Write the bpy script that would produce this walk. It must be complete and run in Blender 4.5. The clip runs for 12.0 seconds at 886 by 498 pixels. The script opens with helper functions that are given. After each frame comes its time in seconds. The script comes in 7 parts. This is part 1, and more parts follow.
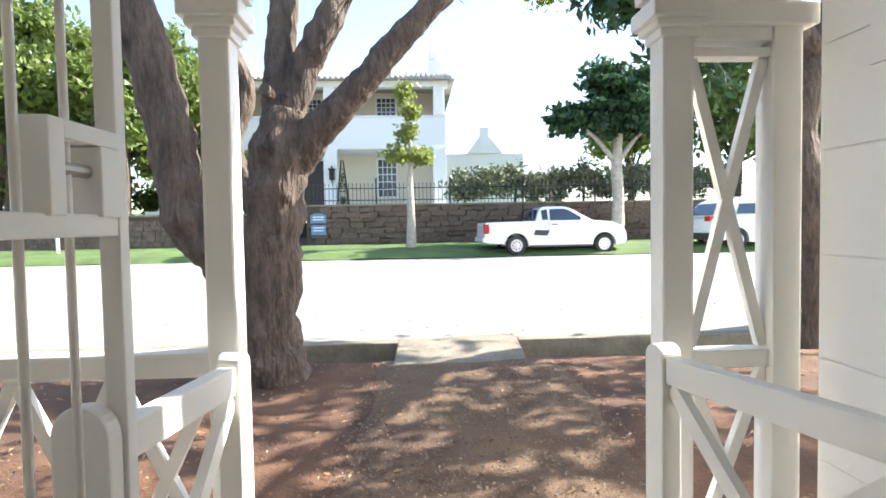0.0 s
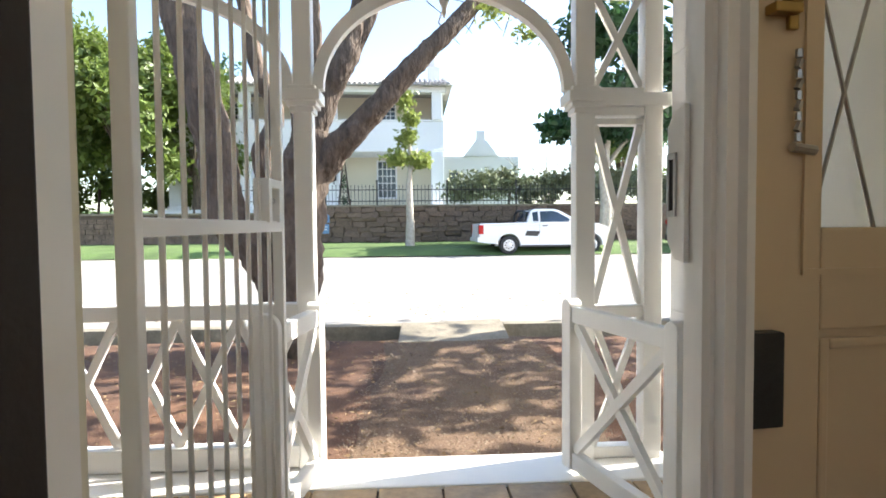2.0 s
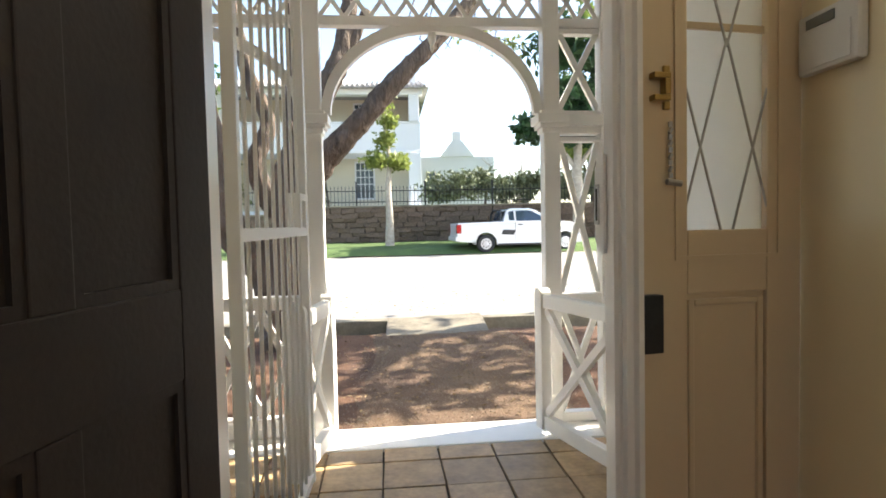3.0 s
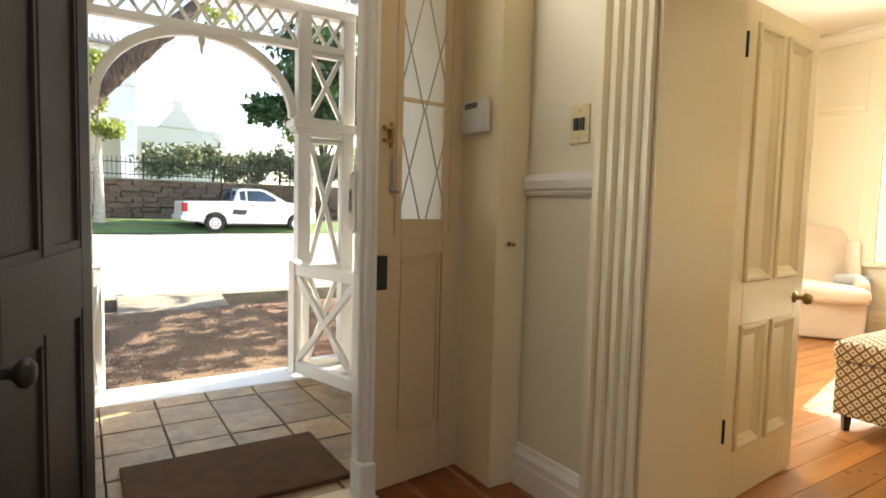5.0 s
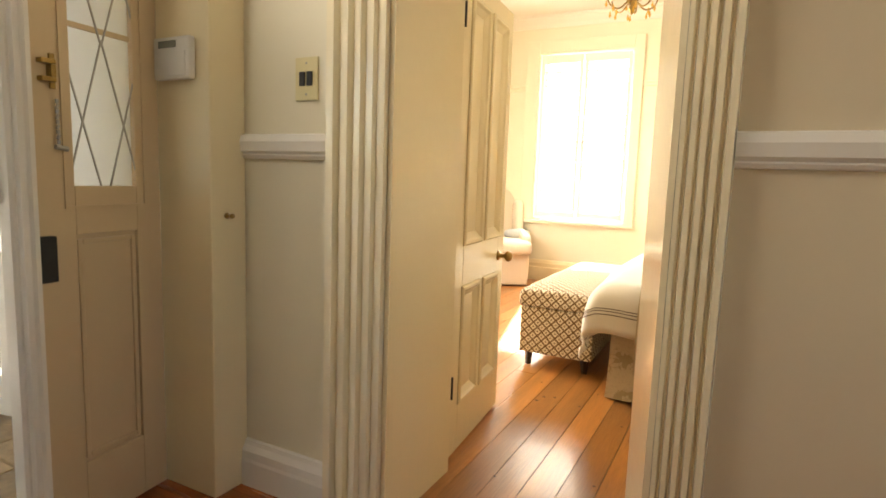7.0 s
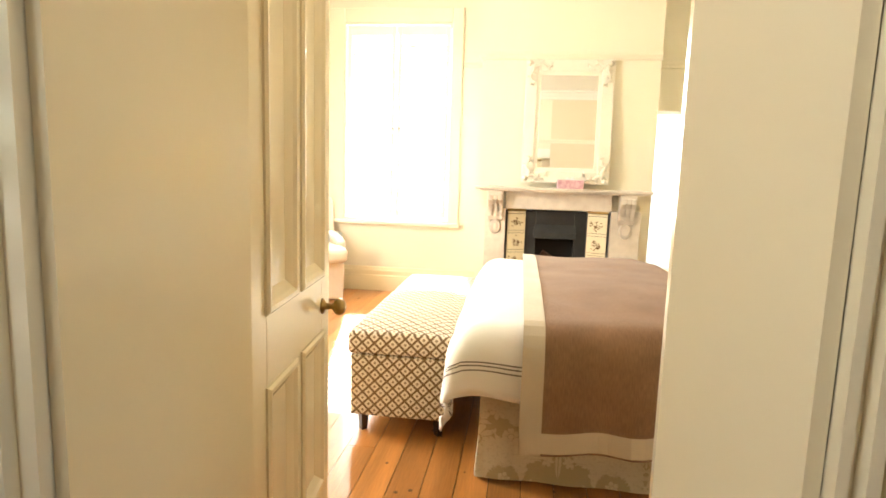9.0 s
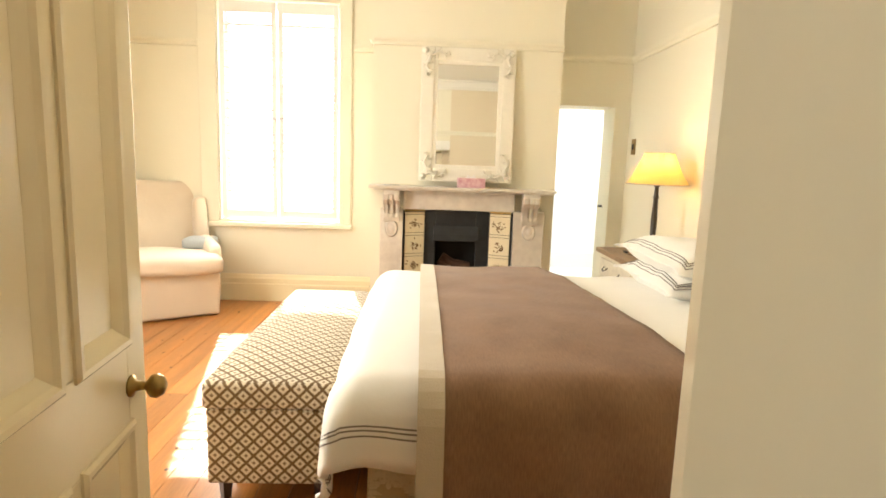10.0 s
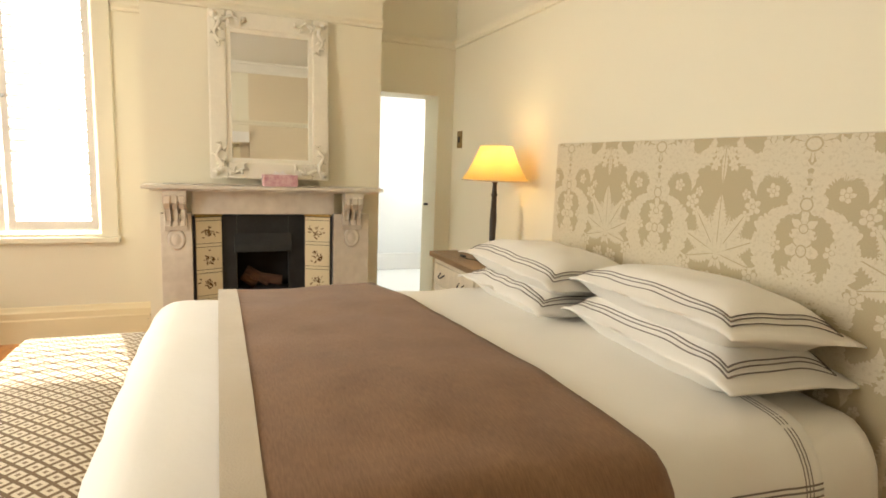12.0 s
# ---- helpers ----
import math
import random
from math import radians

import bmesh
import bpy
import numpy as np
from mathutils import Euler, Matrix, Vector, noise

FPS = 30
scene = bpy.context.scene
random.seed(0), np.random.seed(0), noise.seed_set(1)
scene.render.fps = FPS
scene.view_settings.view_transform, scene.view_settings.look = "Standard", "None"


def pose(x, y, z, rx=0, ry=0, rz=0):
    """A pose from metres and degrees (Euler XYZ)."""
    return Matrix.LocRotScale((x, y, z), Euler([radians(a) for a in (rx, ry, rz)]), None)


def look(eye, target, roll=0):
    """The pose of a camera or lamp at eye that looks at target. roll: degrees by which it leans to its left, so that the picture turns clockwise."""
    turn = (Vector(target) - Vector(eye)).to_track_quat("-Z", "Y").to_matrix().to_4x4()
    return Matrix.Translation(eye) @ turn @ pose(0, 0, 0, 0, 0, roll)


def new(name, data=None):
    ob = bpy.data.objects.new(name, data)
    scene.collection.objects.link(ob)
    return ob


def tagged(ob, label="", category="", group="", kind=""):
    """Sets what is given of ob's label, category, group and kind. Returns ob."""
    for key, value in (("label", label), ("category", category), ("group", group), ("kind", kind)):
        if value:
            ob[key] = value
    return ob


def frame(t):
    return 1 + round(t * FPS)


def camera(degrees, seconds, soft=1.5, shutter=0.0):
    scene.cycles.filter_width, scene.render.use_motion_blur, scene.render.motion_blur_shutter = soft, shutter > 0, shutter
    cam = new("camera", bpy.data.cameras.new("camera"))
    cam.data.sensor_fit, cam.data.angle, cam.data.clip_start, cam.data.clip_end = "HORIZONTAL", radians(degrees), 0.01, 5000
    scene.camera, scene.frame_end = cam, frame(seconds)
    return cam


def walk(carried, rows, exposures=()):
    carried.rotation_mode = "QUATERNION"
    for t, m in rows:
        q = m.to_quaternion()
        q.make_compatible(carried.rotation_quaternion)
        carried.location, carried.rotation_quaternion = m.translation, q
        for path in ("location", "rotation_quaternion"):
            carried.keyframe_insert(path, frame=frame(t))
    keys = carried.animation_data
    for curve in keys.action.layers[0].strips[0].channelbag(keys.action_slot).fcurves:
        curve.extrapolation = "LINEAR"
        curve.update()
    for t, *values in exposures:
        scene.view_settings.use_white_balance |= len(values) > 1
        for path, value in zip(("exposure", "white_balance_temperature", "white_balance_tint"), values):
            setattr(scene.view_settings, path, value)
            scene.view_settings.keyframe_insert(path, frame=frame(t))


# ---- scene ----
cam = camera(75.5, 12.0, soft=1.7)
PATH = [
    (0, (0.126, 0.424, 1.225), (0.228, 2.42, 1.142), -1.0),
    (0.5, (0.137, 0.147, 1.241), (0.242, 2.143, 1.16), -1.1),
    (1, (0.112, -0.13, 1.246), (0.22, 1.866, 1.163), -0.6),
    (1.5, (0.084, -0.389, 1.244), (0.194, 1.607, 1.161), -0.6),
    (2, (0.065, -0.704, 1.234), (0.178, 1.291, 1.151), -0.5),
    (2.5, (0.022, -0.979, 1.235), (0.15, 1.015, 1.149), -0.4),
    (2.7, (0.001, -1.073, 1.244), (0.142, 0.921, 1.157), -0.8),
    (4.3, (-0.378, -1.912, 1.272), (0.344, -0.049, 1.167), 0.8),
    (4.5, (-0.409, -1.964, 1.283), (0.396, -0.137, 1.161), 1.0),
    (5, (-0.483, -2.066, 1.28), (0.588, -0.383, 1.135), 1.5),
    (5.5, (-0.516, -2.085, 1.295), (0.792, -0.582, 1.123), 1.7),
    (6, (-0.516, -2.049, 1.314), (0.978, -0.737, 1.1), 1.4),
    (6.5, (-0.494, -1.952, 1.306), (1.156, -0.846, 1.077), 2.0),
    (7, (-0.406, -1.807, 1.294), (1.353, -0.889, 1.048), 2.0),
    (7.2, (-0.278, -1.786, 1.288), (1.487, -0.877, 1.048), 2.2),
    (8.8, (0.453, -1.333, 1.362), (2.403, -0.979, 1.092), 1.2),
    (9, (0.619, -1.306, 1.358), (2.583, -1.042, 1.089), 1.8),
    (9.5, (0.886, -1.308, 1.398), (2.864, -1.228, 1.117), 1.8),
    (10, (1.128, -1.339, 1.447), (3.104, -1.412, 1.147), 2.0),
    (10.5, (1.342, -1.315, 1.46), (3.302, -1.567, 1.155), 2.0),
    (11, (1.544, -1.273, 1.446), (3.474, -1.701, 1.142), 2.1),
    (11.5, (1.717, -1.302, 1.433), (3.614, -1.864, 1.136), 2.1),
    (12, (1.878, -1.353, 1.434), (3.72, -2.073, 1.141), 2.1),
]
EXPOSURES = [(0, 1.95, 6400, 10), (2.0, 1.92, 6450, 10), (2.7, 1.86, 6700, 10), (4.5, 2.24, 7400, 10), (5.5, 2.22, 7250, 10), (7.2, 2.47, 7900, 10), (9.0, 2.60, 6950, 7), (10.0, 2.1, 6900, 8), (10.5, 1.72, 6950, 8), (12, 1.52, 7100, 9)]
walk(cam, [(t, look(eye, target, roll)) for t, eye, target, roll in PATH], EXPOSURES)

# ---- sky and sun ----
SUN = Vector((1.0, 0.235, 0.80)).normalized()
world = bpy.data.worlds.new("world")
scene.world = world
world.use_nodes = True
wn = world.node_tree
sky = wn.nodes.new("ShaderNodeTexSky")
sky.sky_type = "NISHITA"
sky.sun_disc = False
sky.sun_elevation = math.asin(SUN.z)
sky.sun_rotation = math.atan2(SUN.x, SUN.y)
wn.nodes["Background"].inputs["Strength"].default_value = 0.13
wn.links.new(sky.outputs[0], wn.nodes["Background"].inputs["Color"])
sun_data = bpy.data.lights.new("sun", "SUN")
sun_data.energy, sun_data.angle, sun_data.color = 5.0, radians(0.55), (1.0, 0.95, 0.86)
sun = new("sun", sun_data)
sun.matrix_world = look(SUN * 60, (0, 0, 0))
# daylight of the window opening
win_light = bpy.data.lights.new("window_daylight", "AREA")
win_light.shape, win_light.size, win_light.size_y, win_light.energy = "RECTANGLE", 1.0, 1.8, 15
win_light.color = (1.0, 0.97, 0.92)
street_light = bpy.data.lights.new("street_window_daylight", "AREA")
street_light.shape, street_light.size, street_light.size_y, street_light.energy = "RECTANGLE", 1.0, 1.8, 30
street_window_daylight = new("street_window_daylight", street_light)
street_window_daylight.matrix_world = look((3.9, 1.70, 1.85), (3.6, -2.0, 0.9))
# unseen lamp added at the hall's rear end to lift the hall
hall_fill = bpy.data.lights.new("hall_fill_light", "AREA")
hall_fill.shape, hall_fill.size, hall_fill.size_y, hall_fill.energy = "RECTANGLE", 1.0, 1.6, 0.55
hall_fill.color = (1.0, 0.93, 0.82)
# unseen lamp added above the front door to brighten hall and jamb
entry_fill = bpy.data.lights.new("entry_fill_light", "AREA")
entry_fill.shape, entry_fill.size, entry_fill.size_y, entry_fill.energy = "RECTANGLE", 1.2, 0.24, 5.5
entry_fill_light = new("entry_fill_light", entry_fill)
entry_fill_light.matrix_world = look((0.31, 0.22, 2.82), (0.8, -2.0, 1.2))
hall_fill_light = new("hall_fill_light", hall_fill)
hall_fill_light.matrix_world = look((0.0, -4.16, 1.9), (0.2, 0.0, 1.2))
window_daylight = new("window_daylight", win_light)
window_daylight.matrix_world = look((6.72, 0.1, 1.85), (3.0, -0.4, 1.0))


# ---- helpers ----
def box(bm, x0, y0, z0, x1, y1, z1):
    v = [bm.verts.new((x, y, z)) for z in (z0, z1) for x, y in ((x0, y0), (x1, y0), (x1, y1), (x0, y1))]
    for f in ((3, 2, 1, 0), (4, 5, 6, 7), (0, 1, 5, 4), (1, 2, 6, 5), (2, 3, 7, 6), (3, 0, 4, 7)):
        bm.faces.new([v[i] for i in f])
    return bm


def boxes(*rows):
    bm = bmesh.new()
    for r in rows:
        box(bm, *r)
    return bm


def frame_of(a, b):
    d = (Vector(b) - Vector(a))
    return d.to_track_quat("Z", "X").to_matrix()


def rod(bm, a, b, r0, r1=None, n=10, cap=True):
    """A tapered round bar from a to b."""
    r1 = r0 if r1 is None else r1
    m = frame_of(a, b)
    rings = []
    for p, r in ((a, r0), (b, r1)):
        rings.append([bm.verts.new(Vector(p) + m @ Vector((r * math.cos(2 * math.pi * i / n), r * math.sin(2 * math.pi * i / n), 0))) for i in range(n)])
    for i in range(n):
        bm.faces.new((rings[0][i], rings[0][(i + 1) % n], rings[1][(i + 1) % n], rings[1][i]))
    if cap:
        bm.faces.new(rings[0][::-1])
        bm.faces.new(rings[1])
    return bm


def bar(bm, a, b, w, t, up=(0, 0, 1)):
    """A rectangular bar from a to b, w across and t along the normal 'up'."""
    a, b, n = Vector(a), Vector(b), Vector(up).normalized()
    d = (b - a).normalized()
    s = d.cross(n).normalized()
    n = s.cross(d).normalized()
    v = [bm.verts.new(p + s * (i * w / 2) + n * (j * t / 2)) for p in (a, b) for i, j in ((-1, -1), (1, -1), (1, 1), (-1, 1))]
    for f in ((3, 2, 1, 0), (4, 5, 6, 7), (0, 1, 5, 4), (1, 2, 6, 5), (2, 3, 7, 6), (3, 0, 4, 7)):
        bm.faces.new([v[i] for i in f])
    return bm


def lathe(bm, profile, cx=0, cy=0, cz=0, n=20, cap=True):
    rings = []
    for r, z in profile:
        r = max(r, 0.0005)
        rings.append([bm.verts.new((cx + r * math.cos(2 * math.pi * i / n), cy + r * math.sin(2 * math.pi * i / n), cz + z)) for i in range(n)])
    for a, b in zip(rings, rings[1:]):
        for i in range(n):
            bm.faces.new((a[i], a[(i + 1) % n], b[(i + 1) % n], b[i]))
    if cap:
        bm.faces.new(rings[0][::-1])
        bm.faces.new(rings[-1])
    return bm


def tube(bm, pts, radii, n=10, rough=0.0):
    """A bent limb through pts with its own radius at each point."""
    rings = []
    pts = [Vector(p) for p in pts]
    for k, p in enumerate(pts):
        d = (pts[min(k + 1, len(pts) - 1)] - pts[max(k - 1, 0)]).normalized()
        x = d.cross(Vector((0.13, 1, 0.07))).normalized()
        y = d.cross(x)
        ring = []
        for i in range(n):
            a = 2 * math.pi * i / n
            q = p + (x * math.cos(a) + y * math.sin(a)) * radii[k]
            if rough:
                q += (q - p) * rough * noise.noise(q * 5.0) + (q - p) * rough * 0.7 * noise.noise(q * 13.0) + (q - p) * rough * 0.8 * noise.noise(Vector((q.x * 26, q.y * 26, q.z * 5)))
            ring.append(bm.verts.new(q))
        rings.append(ring)
    for a, b in zip(rings, rings[1:]):
        for i in range(n):
            bm.faces.new((a[i], a[(i + 1) % n], b[(i + 1) % n], b[i]))
    bm.faces.new(rings[0][::-1])
    bm.faces.new(rings[-1])
    return bm


def smooth_path(pts, radii, steps=5):
    """Catmull-Rom through the points, with the radii carried along."""
    P = [Vector(p) for p in pts]
    out, rad = [], []
    for k in range(len(P) - 1):
        p0, p1, p2, p3 = P[max(k - 1, 0)], P[k], P[k + 1], P[min(k + 2, len(P) - 1)]
        for s in range(steps):
            t = s / steps
            out.append(0.5 * ((2 * p1) + (p2 - p0) * t + (2 * p0 - 5 * p1 + 4 * p2 - p3) * t * t + (3 * p1 - p0 - 3 * p2 + p3) * t ** 3))
            rad.append(radii[k] + (radii[k + 1] - radii[k]) * t)
    return out + [P[-1]], rad + [radii[-1]]


def prism(bm, outline, a, b, axis):
    """An outline of (u, v) pairs drawn out from a to b along axis ('x': u=y, v=z; 'y': u=x, v=z; 'z': u=x, v=y)."""
    def at(u, v, w):
        return {"x": (w, u, v), "y": (u, w, v), "z": (u, v, w)}[axis]
    lo = [bm.verts.new(at(u, v, a)) for u, v in outline]
    hi = [bm.verts.new(at(u, v, b)) for u, v in outline]
    n = len(outline)
    for i in range(n):
        bm.faces.new((lo[i], lo[(i + 1) % n], hi[(i + 1) % n], hi[i]))
    bm.faces.new(lo[::-1])
    bm.faces.new(hi)
    return bm


def uv_box(bm):
    uv = bm.loops.layers.uv.verify()
    for f in bm.faces:
        n = f.normal
        ax = max(range(3), key=lambda i: abs(n[i]))
        for lp in f.loops:
            c = lp.vert.co
            lp[uv].uv = ((c.y, c.z), (c.x, c.z), (c.x, c.y))[ax]


def mesh_of(name, bm, material, smooth=False, bevel=0.0, segments=2, uv=False):
    bmesh.ops.recalc_face_normals(bm, faces=bm.faces)
    if bevel:
        bmesh.ops.bevel(bm, geom=[e for e in bm.edges if len(e.link_faces) == 2 and e.calc_face_angle(0) > 0.5], offset=bevel, segments=segments, profile=0.6, affect="EDGES", clamp_overlap=True)
    if uv:
        bm.normal_update()
        uv_box(bm)
    me = bpy.data.meshes.new(name)
    bm.to_mesh(me)
    bm.free()
    me.materials.append(material)
    if smooth:
        for p in me.polygons:
            p.use_smooth = True
    return me


def part(name, bm, material, parent=None, label="", smooth=False, bevel=0.0, uv=False):
    ob = new(name, mesh_of(name, bm, material, smooth, bevel, uv=uv))
    if parent:
        ob.parent = parent
    return tagged(ob, label) if label else ob


def thing(name, label, category, m=None, group="", kind=""):
    ob = new(name)
    ob.empty_display_size = 0.1
    if m is not None:
        ob.matrix_world = m
    return tagged(ob, label, category, group, kind)


def structure(name, bm, material, label, category, bevel=0.0, smooth=False):
    return tagged(part(name, bm, material, None, "", smooth, bevel), label, category, kind="structure")


def piece(name, me, parent, m):
    ob = new(name, me)
    ob.parent = parent
    ob.matrix_basis = m
    return ob


# ---- materials ----
def material(name, colour, rough=0.6, metal=0.0, vary=0.12, scale=6.0, fine=60.0, bump=0.15, bump_scale=None, spec=0.5, stain=None, rand=0.0, sheen=0.0, coords="Object", stretch=(1, 1, 1), coat=0.0):
    """A surface with variation at two scales and fine relief."""
    mat = bpy.data.materials.new(name)
    mat.use_nodes = True
    nt = mat.node_tree
    N, L = nt.nodes, nt.links
    bs = N["Principled BSDF"]
    tc = N.new("ShaderNodeTexCoord")
    mp = N.new("ShaderNodeMapping")
    mp.inputs["Scale"].default_value = stretch
    L.new(tc.outputs[coords], mp.inputs["Vector"])
    big, small = N.new("ShaderNodeTexNoise"), N.new("ShaderNodeTexNoise")
    big.inputs["Scale"].default_value, big.inputs["Detail"].default_value = scale, 4
    small.inputs["Scale"].default_value, small.inputs["Detail"].default_value = fine, 3
    L.new(mp.outputs[0], big.inputs["Vector"])
    L.new(mp.outputs[0], small.inputs["Vector"])
    ramp = N.new("ShaderNodeValToRGB")
    c = Vector(colour)
    ramp.color_ramp.elements[0].position, ramp.color_ramp.elements[1].position = (0.3, 0.7) if vary > 0.1 else (0.05, 0.95)
    dark = Vector(stain) if stain else c * (1 - vary)
    ramp.color_ramp.elements[0].color = (*dark, 1)
    lite = c * (1 + vary * 0.6)
    ramp.color_ramp.elements[1].color = (min(lite[0], 0.95), min(lite[1], 0.95), min(lite[2], 0.95), 1)
    mixv = N.new("ShaderNodeMath")
    mixv.operation = "MULTIPLY_ADD"
    mixv.inputs[1].default_value = 0.35
    L.new(small.outputs["Fac"], mixv.inputs[0])
    sub = N.new("ShaderNodeMath")
    sub.operation = "MULTIPLY"
    sub.inputs[1].default_value = 0.65
    L.new(big.outputs["Fac"], sub.inputs[0])
    L.new(sub.outputs[0], mixv.inputs[2])
    L.new(mixv.outputs[0], ramp.inputs[0])
    out = ramp.outputs[0]
    if rand:
        info, hsv = N.new("ShaderNodeObjectInfo"), N.new("ShaderNodeHueSaturation")
        rmap = N.new("ShaderNodeMapRange")
        rmap.inputs["To Min"].default_value, rmap.inputs["To Max"].default_value = 1 - rand, 1 + rand
        L.new(info.outputs["Random"], rmap.inputs["Value"])
        L.new(rmap.outputs[0], hsv.inputs["Value"])
        L.new(out, hsv.inputs["Color"])
        out = hsv.outputs[0]
    L.new(out, bs.inputs["Base Color"])
    rr = N.new("ShaderNodeMapRange")
    rr.inputs["To Min"].default_value, rr.inputs["To Max"].default_value = max(rough - 0.04, 0.02), min(rough + 0.05, 1)
    L.new(big.outputs["Fac"], rr.inputs["Value"])
    L.new(rr.outputs[0], bs.inputs["Roughness"])
    bs.inputs["Metallic"].default_value = metal
    bs.inputs["Specular IOR Level"].default_value = spec
    bs.inputs["Sheen Weight"].default_value = sheen
    bs.inputs["Coat Weight"].default_value = coat
    if bump:
        bp = N.new("ShaderNodeBump")
        bp.inputs["Strength"].default_value = bump
        bp.inputs["Distance"].default_value = 0.01
        if bump_scale:
            bn = N.new("ShaderNodeTexNoise")
            bn.inputs["Scale"].default_value, bn.inputs["Detail"].default_value = bump_scale, 5
            L.new(mp.outputs[0], bn.inputs["Vector"])
            L.new(bn.outputs["Fac"], bp.inputs["Height"])
        else:
            L.new(small.outputs["Fac"], bp.inputs["Height"])
        L.new(bp.outputs[0], bs.inputs["Normal"])
    return mat


M_TRIM = material("white_gloss_paint", (0.82, 0.80, 0.755), 0.30, vary=0.02, scale=3, fine=25, bump=0.04, bump_scale=18)
M_CREAM_TRIM = material("cream_gloss_paint", (0.80, 0.695, 0.465), 0.19, vary=0.02, scale=1.2, fine=30, bump=0.10, bump_scale=14)
# cream panel paint pulled towards tan to hold the warm backlight
M_PANEL = material("backlight_toned_cream", (0.64, 0.50, 0.32), 0.3, vary=0.04, scale=2, fine=30, bump=0.08, bump_scale=14)
# cream gloss lightened to carry window light on the lining; casings share it
M_JAMB = material("lightened_cream_gloss", (0.88, 0.80, 0.60), 0.13, vary=0.02, scale=1.5, fine=30, bump=0.09, bump_scale=11, coat=0.4)
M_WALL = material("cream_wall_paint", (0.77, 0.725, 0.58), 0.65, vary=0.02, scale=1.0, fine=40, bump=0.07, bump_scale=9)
# same cream as M_WALL, with the hall's warm shade put into the colour
M_HALL = material("shade_toned_hall_wall", (0.70, 0.60, 0.44), 0.6, vary=0.03, scale=1.2, fine=40, bump=0.07, bump_scale=9)
M_CEIL = material("ceiling_paint", (0.80, 0.77, 0.69), 0.8, vary=0.03, scale=1, fine=30, bump=0.04)
M_PLASTER = material("white_plaster", (0.83, 0.82, 0.80), 0.75, vary=0.05, scale=2, fine=30, bump=0.22, bump_scale=7)
M_WHITEWALL = material("bathroom_white", (0.80, 0.81, 0.79), 0.6, vary=0.03, scale=2, fine=30, bump=0.05)
M_PINE = material("pine_boards", (0.41, 0.165, 0.042), 0.30, vary=0.42, scale=2.2, fine=26, bump=0.10, rand=0.24, stretch=(0.35, 5, 1), coat=0.12)
M_PINE_HALL = material("pine_boards_hall", (0.30, 0.09, 0.024), 0.26, vary=0.38, scale=2.2, fine=26, bump=0.10, rand=0.16, stretch=(5, 0.35, 1), coat=0.12)
M_DARKGAP = material("board_gap", (0.03, 0.018, 0.01), 0.9, bump=0)
M_SLATE = material("worn_stone_tile", (0.44, 0.30, 0.155), 0.5, vary=0.4, scale=7, fine=34, bump=0.5, bump_scale=9, rand=0.20)
M_GROUT = material("sandy_grout", (0.085, 0.06, 0.04), 0.95, vary=0.3, bump=0.4)
M_COIR = material("coir_mat", (0.15, 0.072, 0.028), 0.95, vary=0.4, scale=12, fine=220, bump=1.0)
M_DIRT = material("red_dirt", (0.140, 0.068, 0.034), 0.95, vary=0.5, scale=2.2, fine=60, bump=1.0, stain=(0.052, 0.027, 0.017))
M_PATH = material("gravel_path", (0.140, 0.090, 0.050), 0.95, vary=0.5, scale=1.3, fine=70, bump=1.0, stain=(0.085, 0.046, 0.028))
M_ROAD = material("sunbleached_road", (0.30, 0.28, 0.25), 0.9, vary=0.22, scale=0.7, fine=45, bump=0.4)
M_KERB = material("old_stone_kerb", (0.22, 0.19, 0.14), 0.9, vary=0.4, scale=4, fine=30, bump=0.6)
M_GRASS = material("verge_grass", (0.085, 0.14, 0.035), 0.95, vary=0.5, scale=1.2, fine=50, bump=1.0, stain=(0.05, 0.08, 0.025))
M_STONE = material("field_stone", (0.15, 0.105, 0.078), 0.9, vary=0.6, scale=6, fine=22, bump=1.0, rand=0.16)
M_MORTAR = material("wall_mortar", (0.11, 0.082, 0.062), 0.95, vary=0.3, bump=0.4)
M_HOUSE = material("white_house_wall", (0.78, 0.78, 0.78), 0.85, vary=0.06, scale=0.7, fine=12, bump=0.1)
M_HOUSE_CREAM = material("cream_house_wall", (0.72, 0.66, 0.52), 0.85, vary=0.06, scale=0.7, fine=12, bump=0.1)
M_ROOF = material("roof_tile", (0.38, 0.36, 0.35), 0.8, vary=0.3, scale=3, fine=25, bump=0.4)
M_BARK = material("grey_bark", (0.115, 0.085, 0.064), 0.95, vary=0.75, scale=11, fine=34, bump=1.0, bump_scale=16, stretch=(1, 1, 0.3), stain=(0.04, 0.028, 0.021))
M_PALEBARK = material("pale_bark", (0.40, 0.36, 0.30), 0.9, vary=0.35, scale=9, fine=40, bump=0.6)
M_LEAF = material("green_leaf", (0.15, 0.21, 0.045), 0.5, vary=0.5, scale=0.8, fine=9, bump=0)
M_HEDGE = material("grey_green_leaf", (0.20, 0.225, 0.12), 0.55, vary=0.5, scale=0.8, fine=9, bump=0)
M_LEAF_DARK = material("dark_leaf", (0.035, 0.085, 0.03), 0.4, vary=0.5, scale=0.8, fine=9, bump=0)
M_LEAF_LIGHT = material("light_leaf", (0.24, 0.29, 0.07), 0.5, vary=0.5, scale=0.8, fine=9, bump=0)
M_BARK.node_tree.nodes["Bump"].inputs["Distance"].default_value = 0.09
M_IRON = material("black_iron", (0.02, 0.02, 0.022), 0.5, metal=0.3, bump=0.1)
M_CARPAINT = material("white_car_paint", (0.80, 0.80, 0.80), 0.25, vary=0.02, bump=0, coat=0.8)
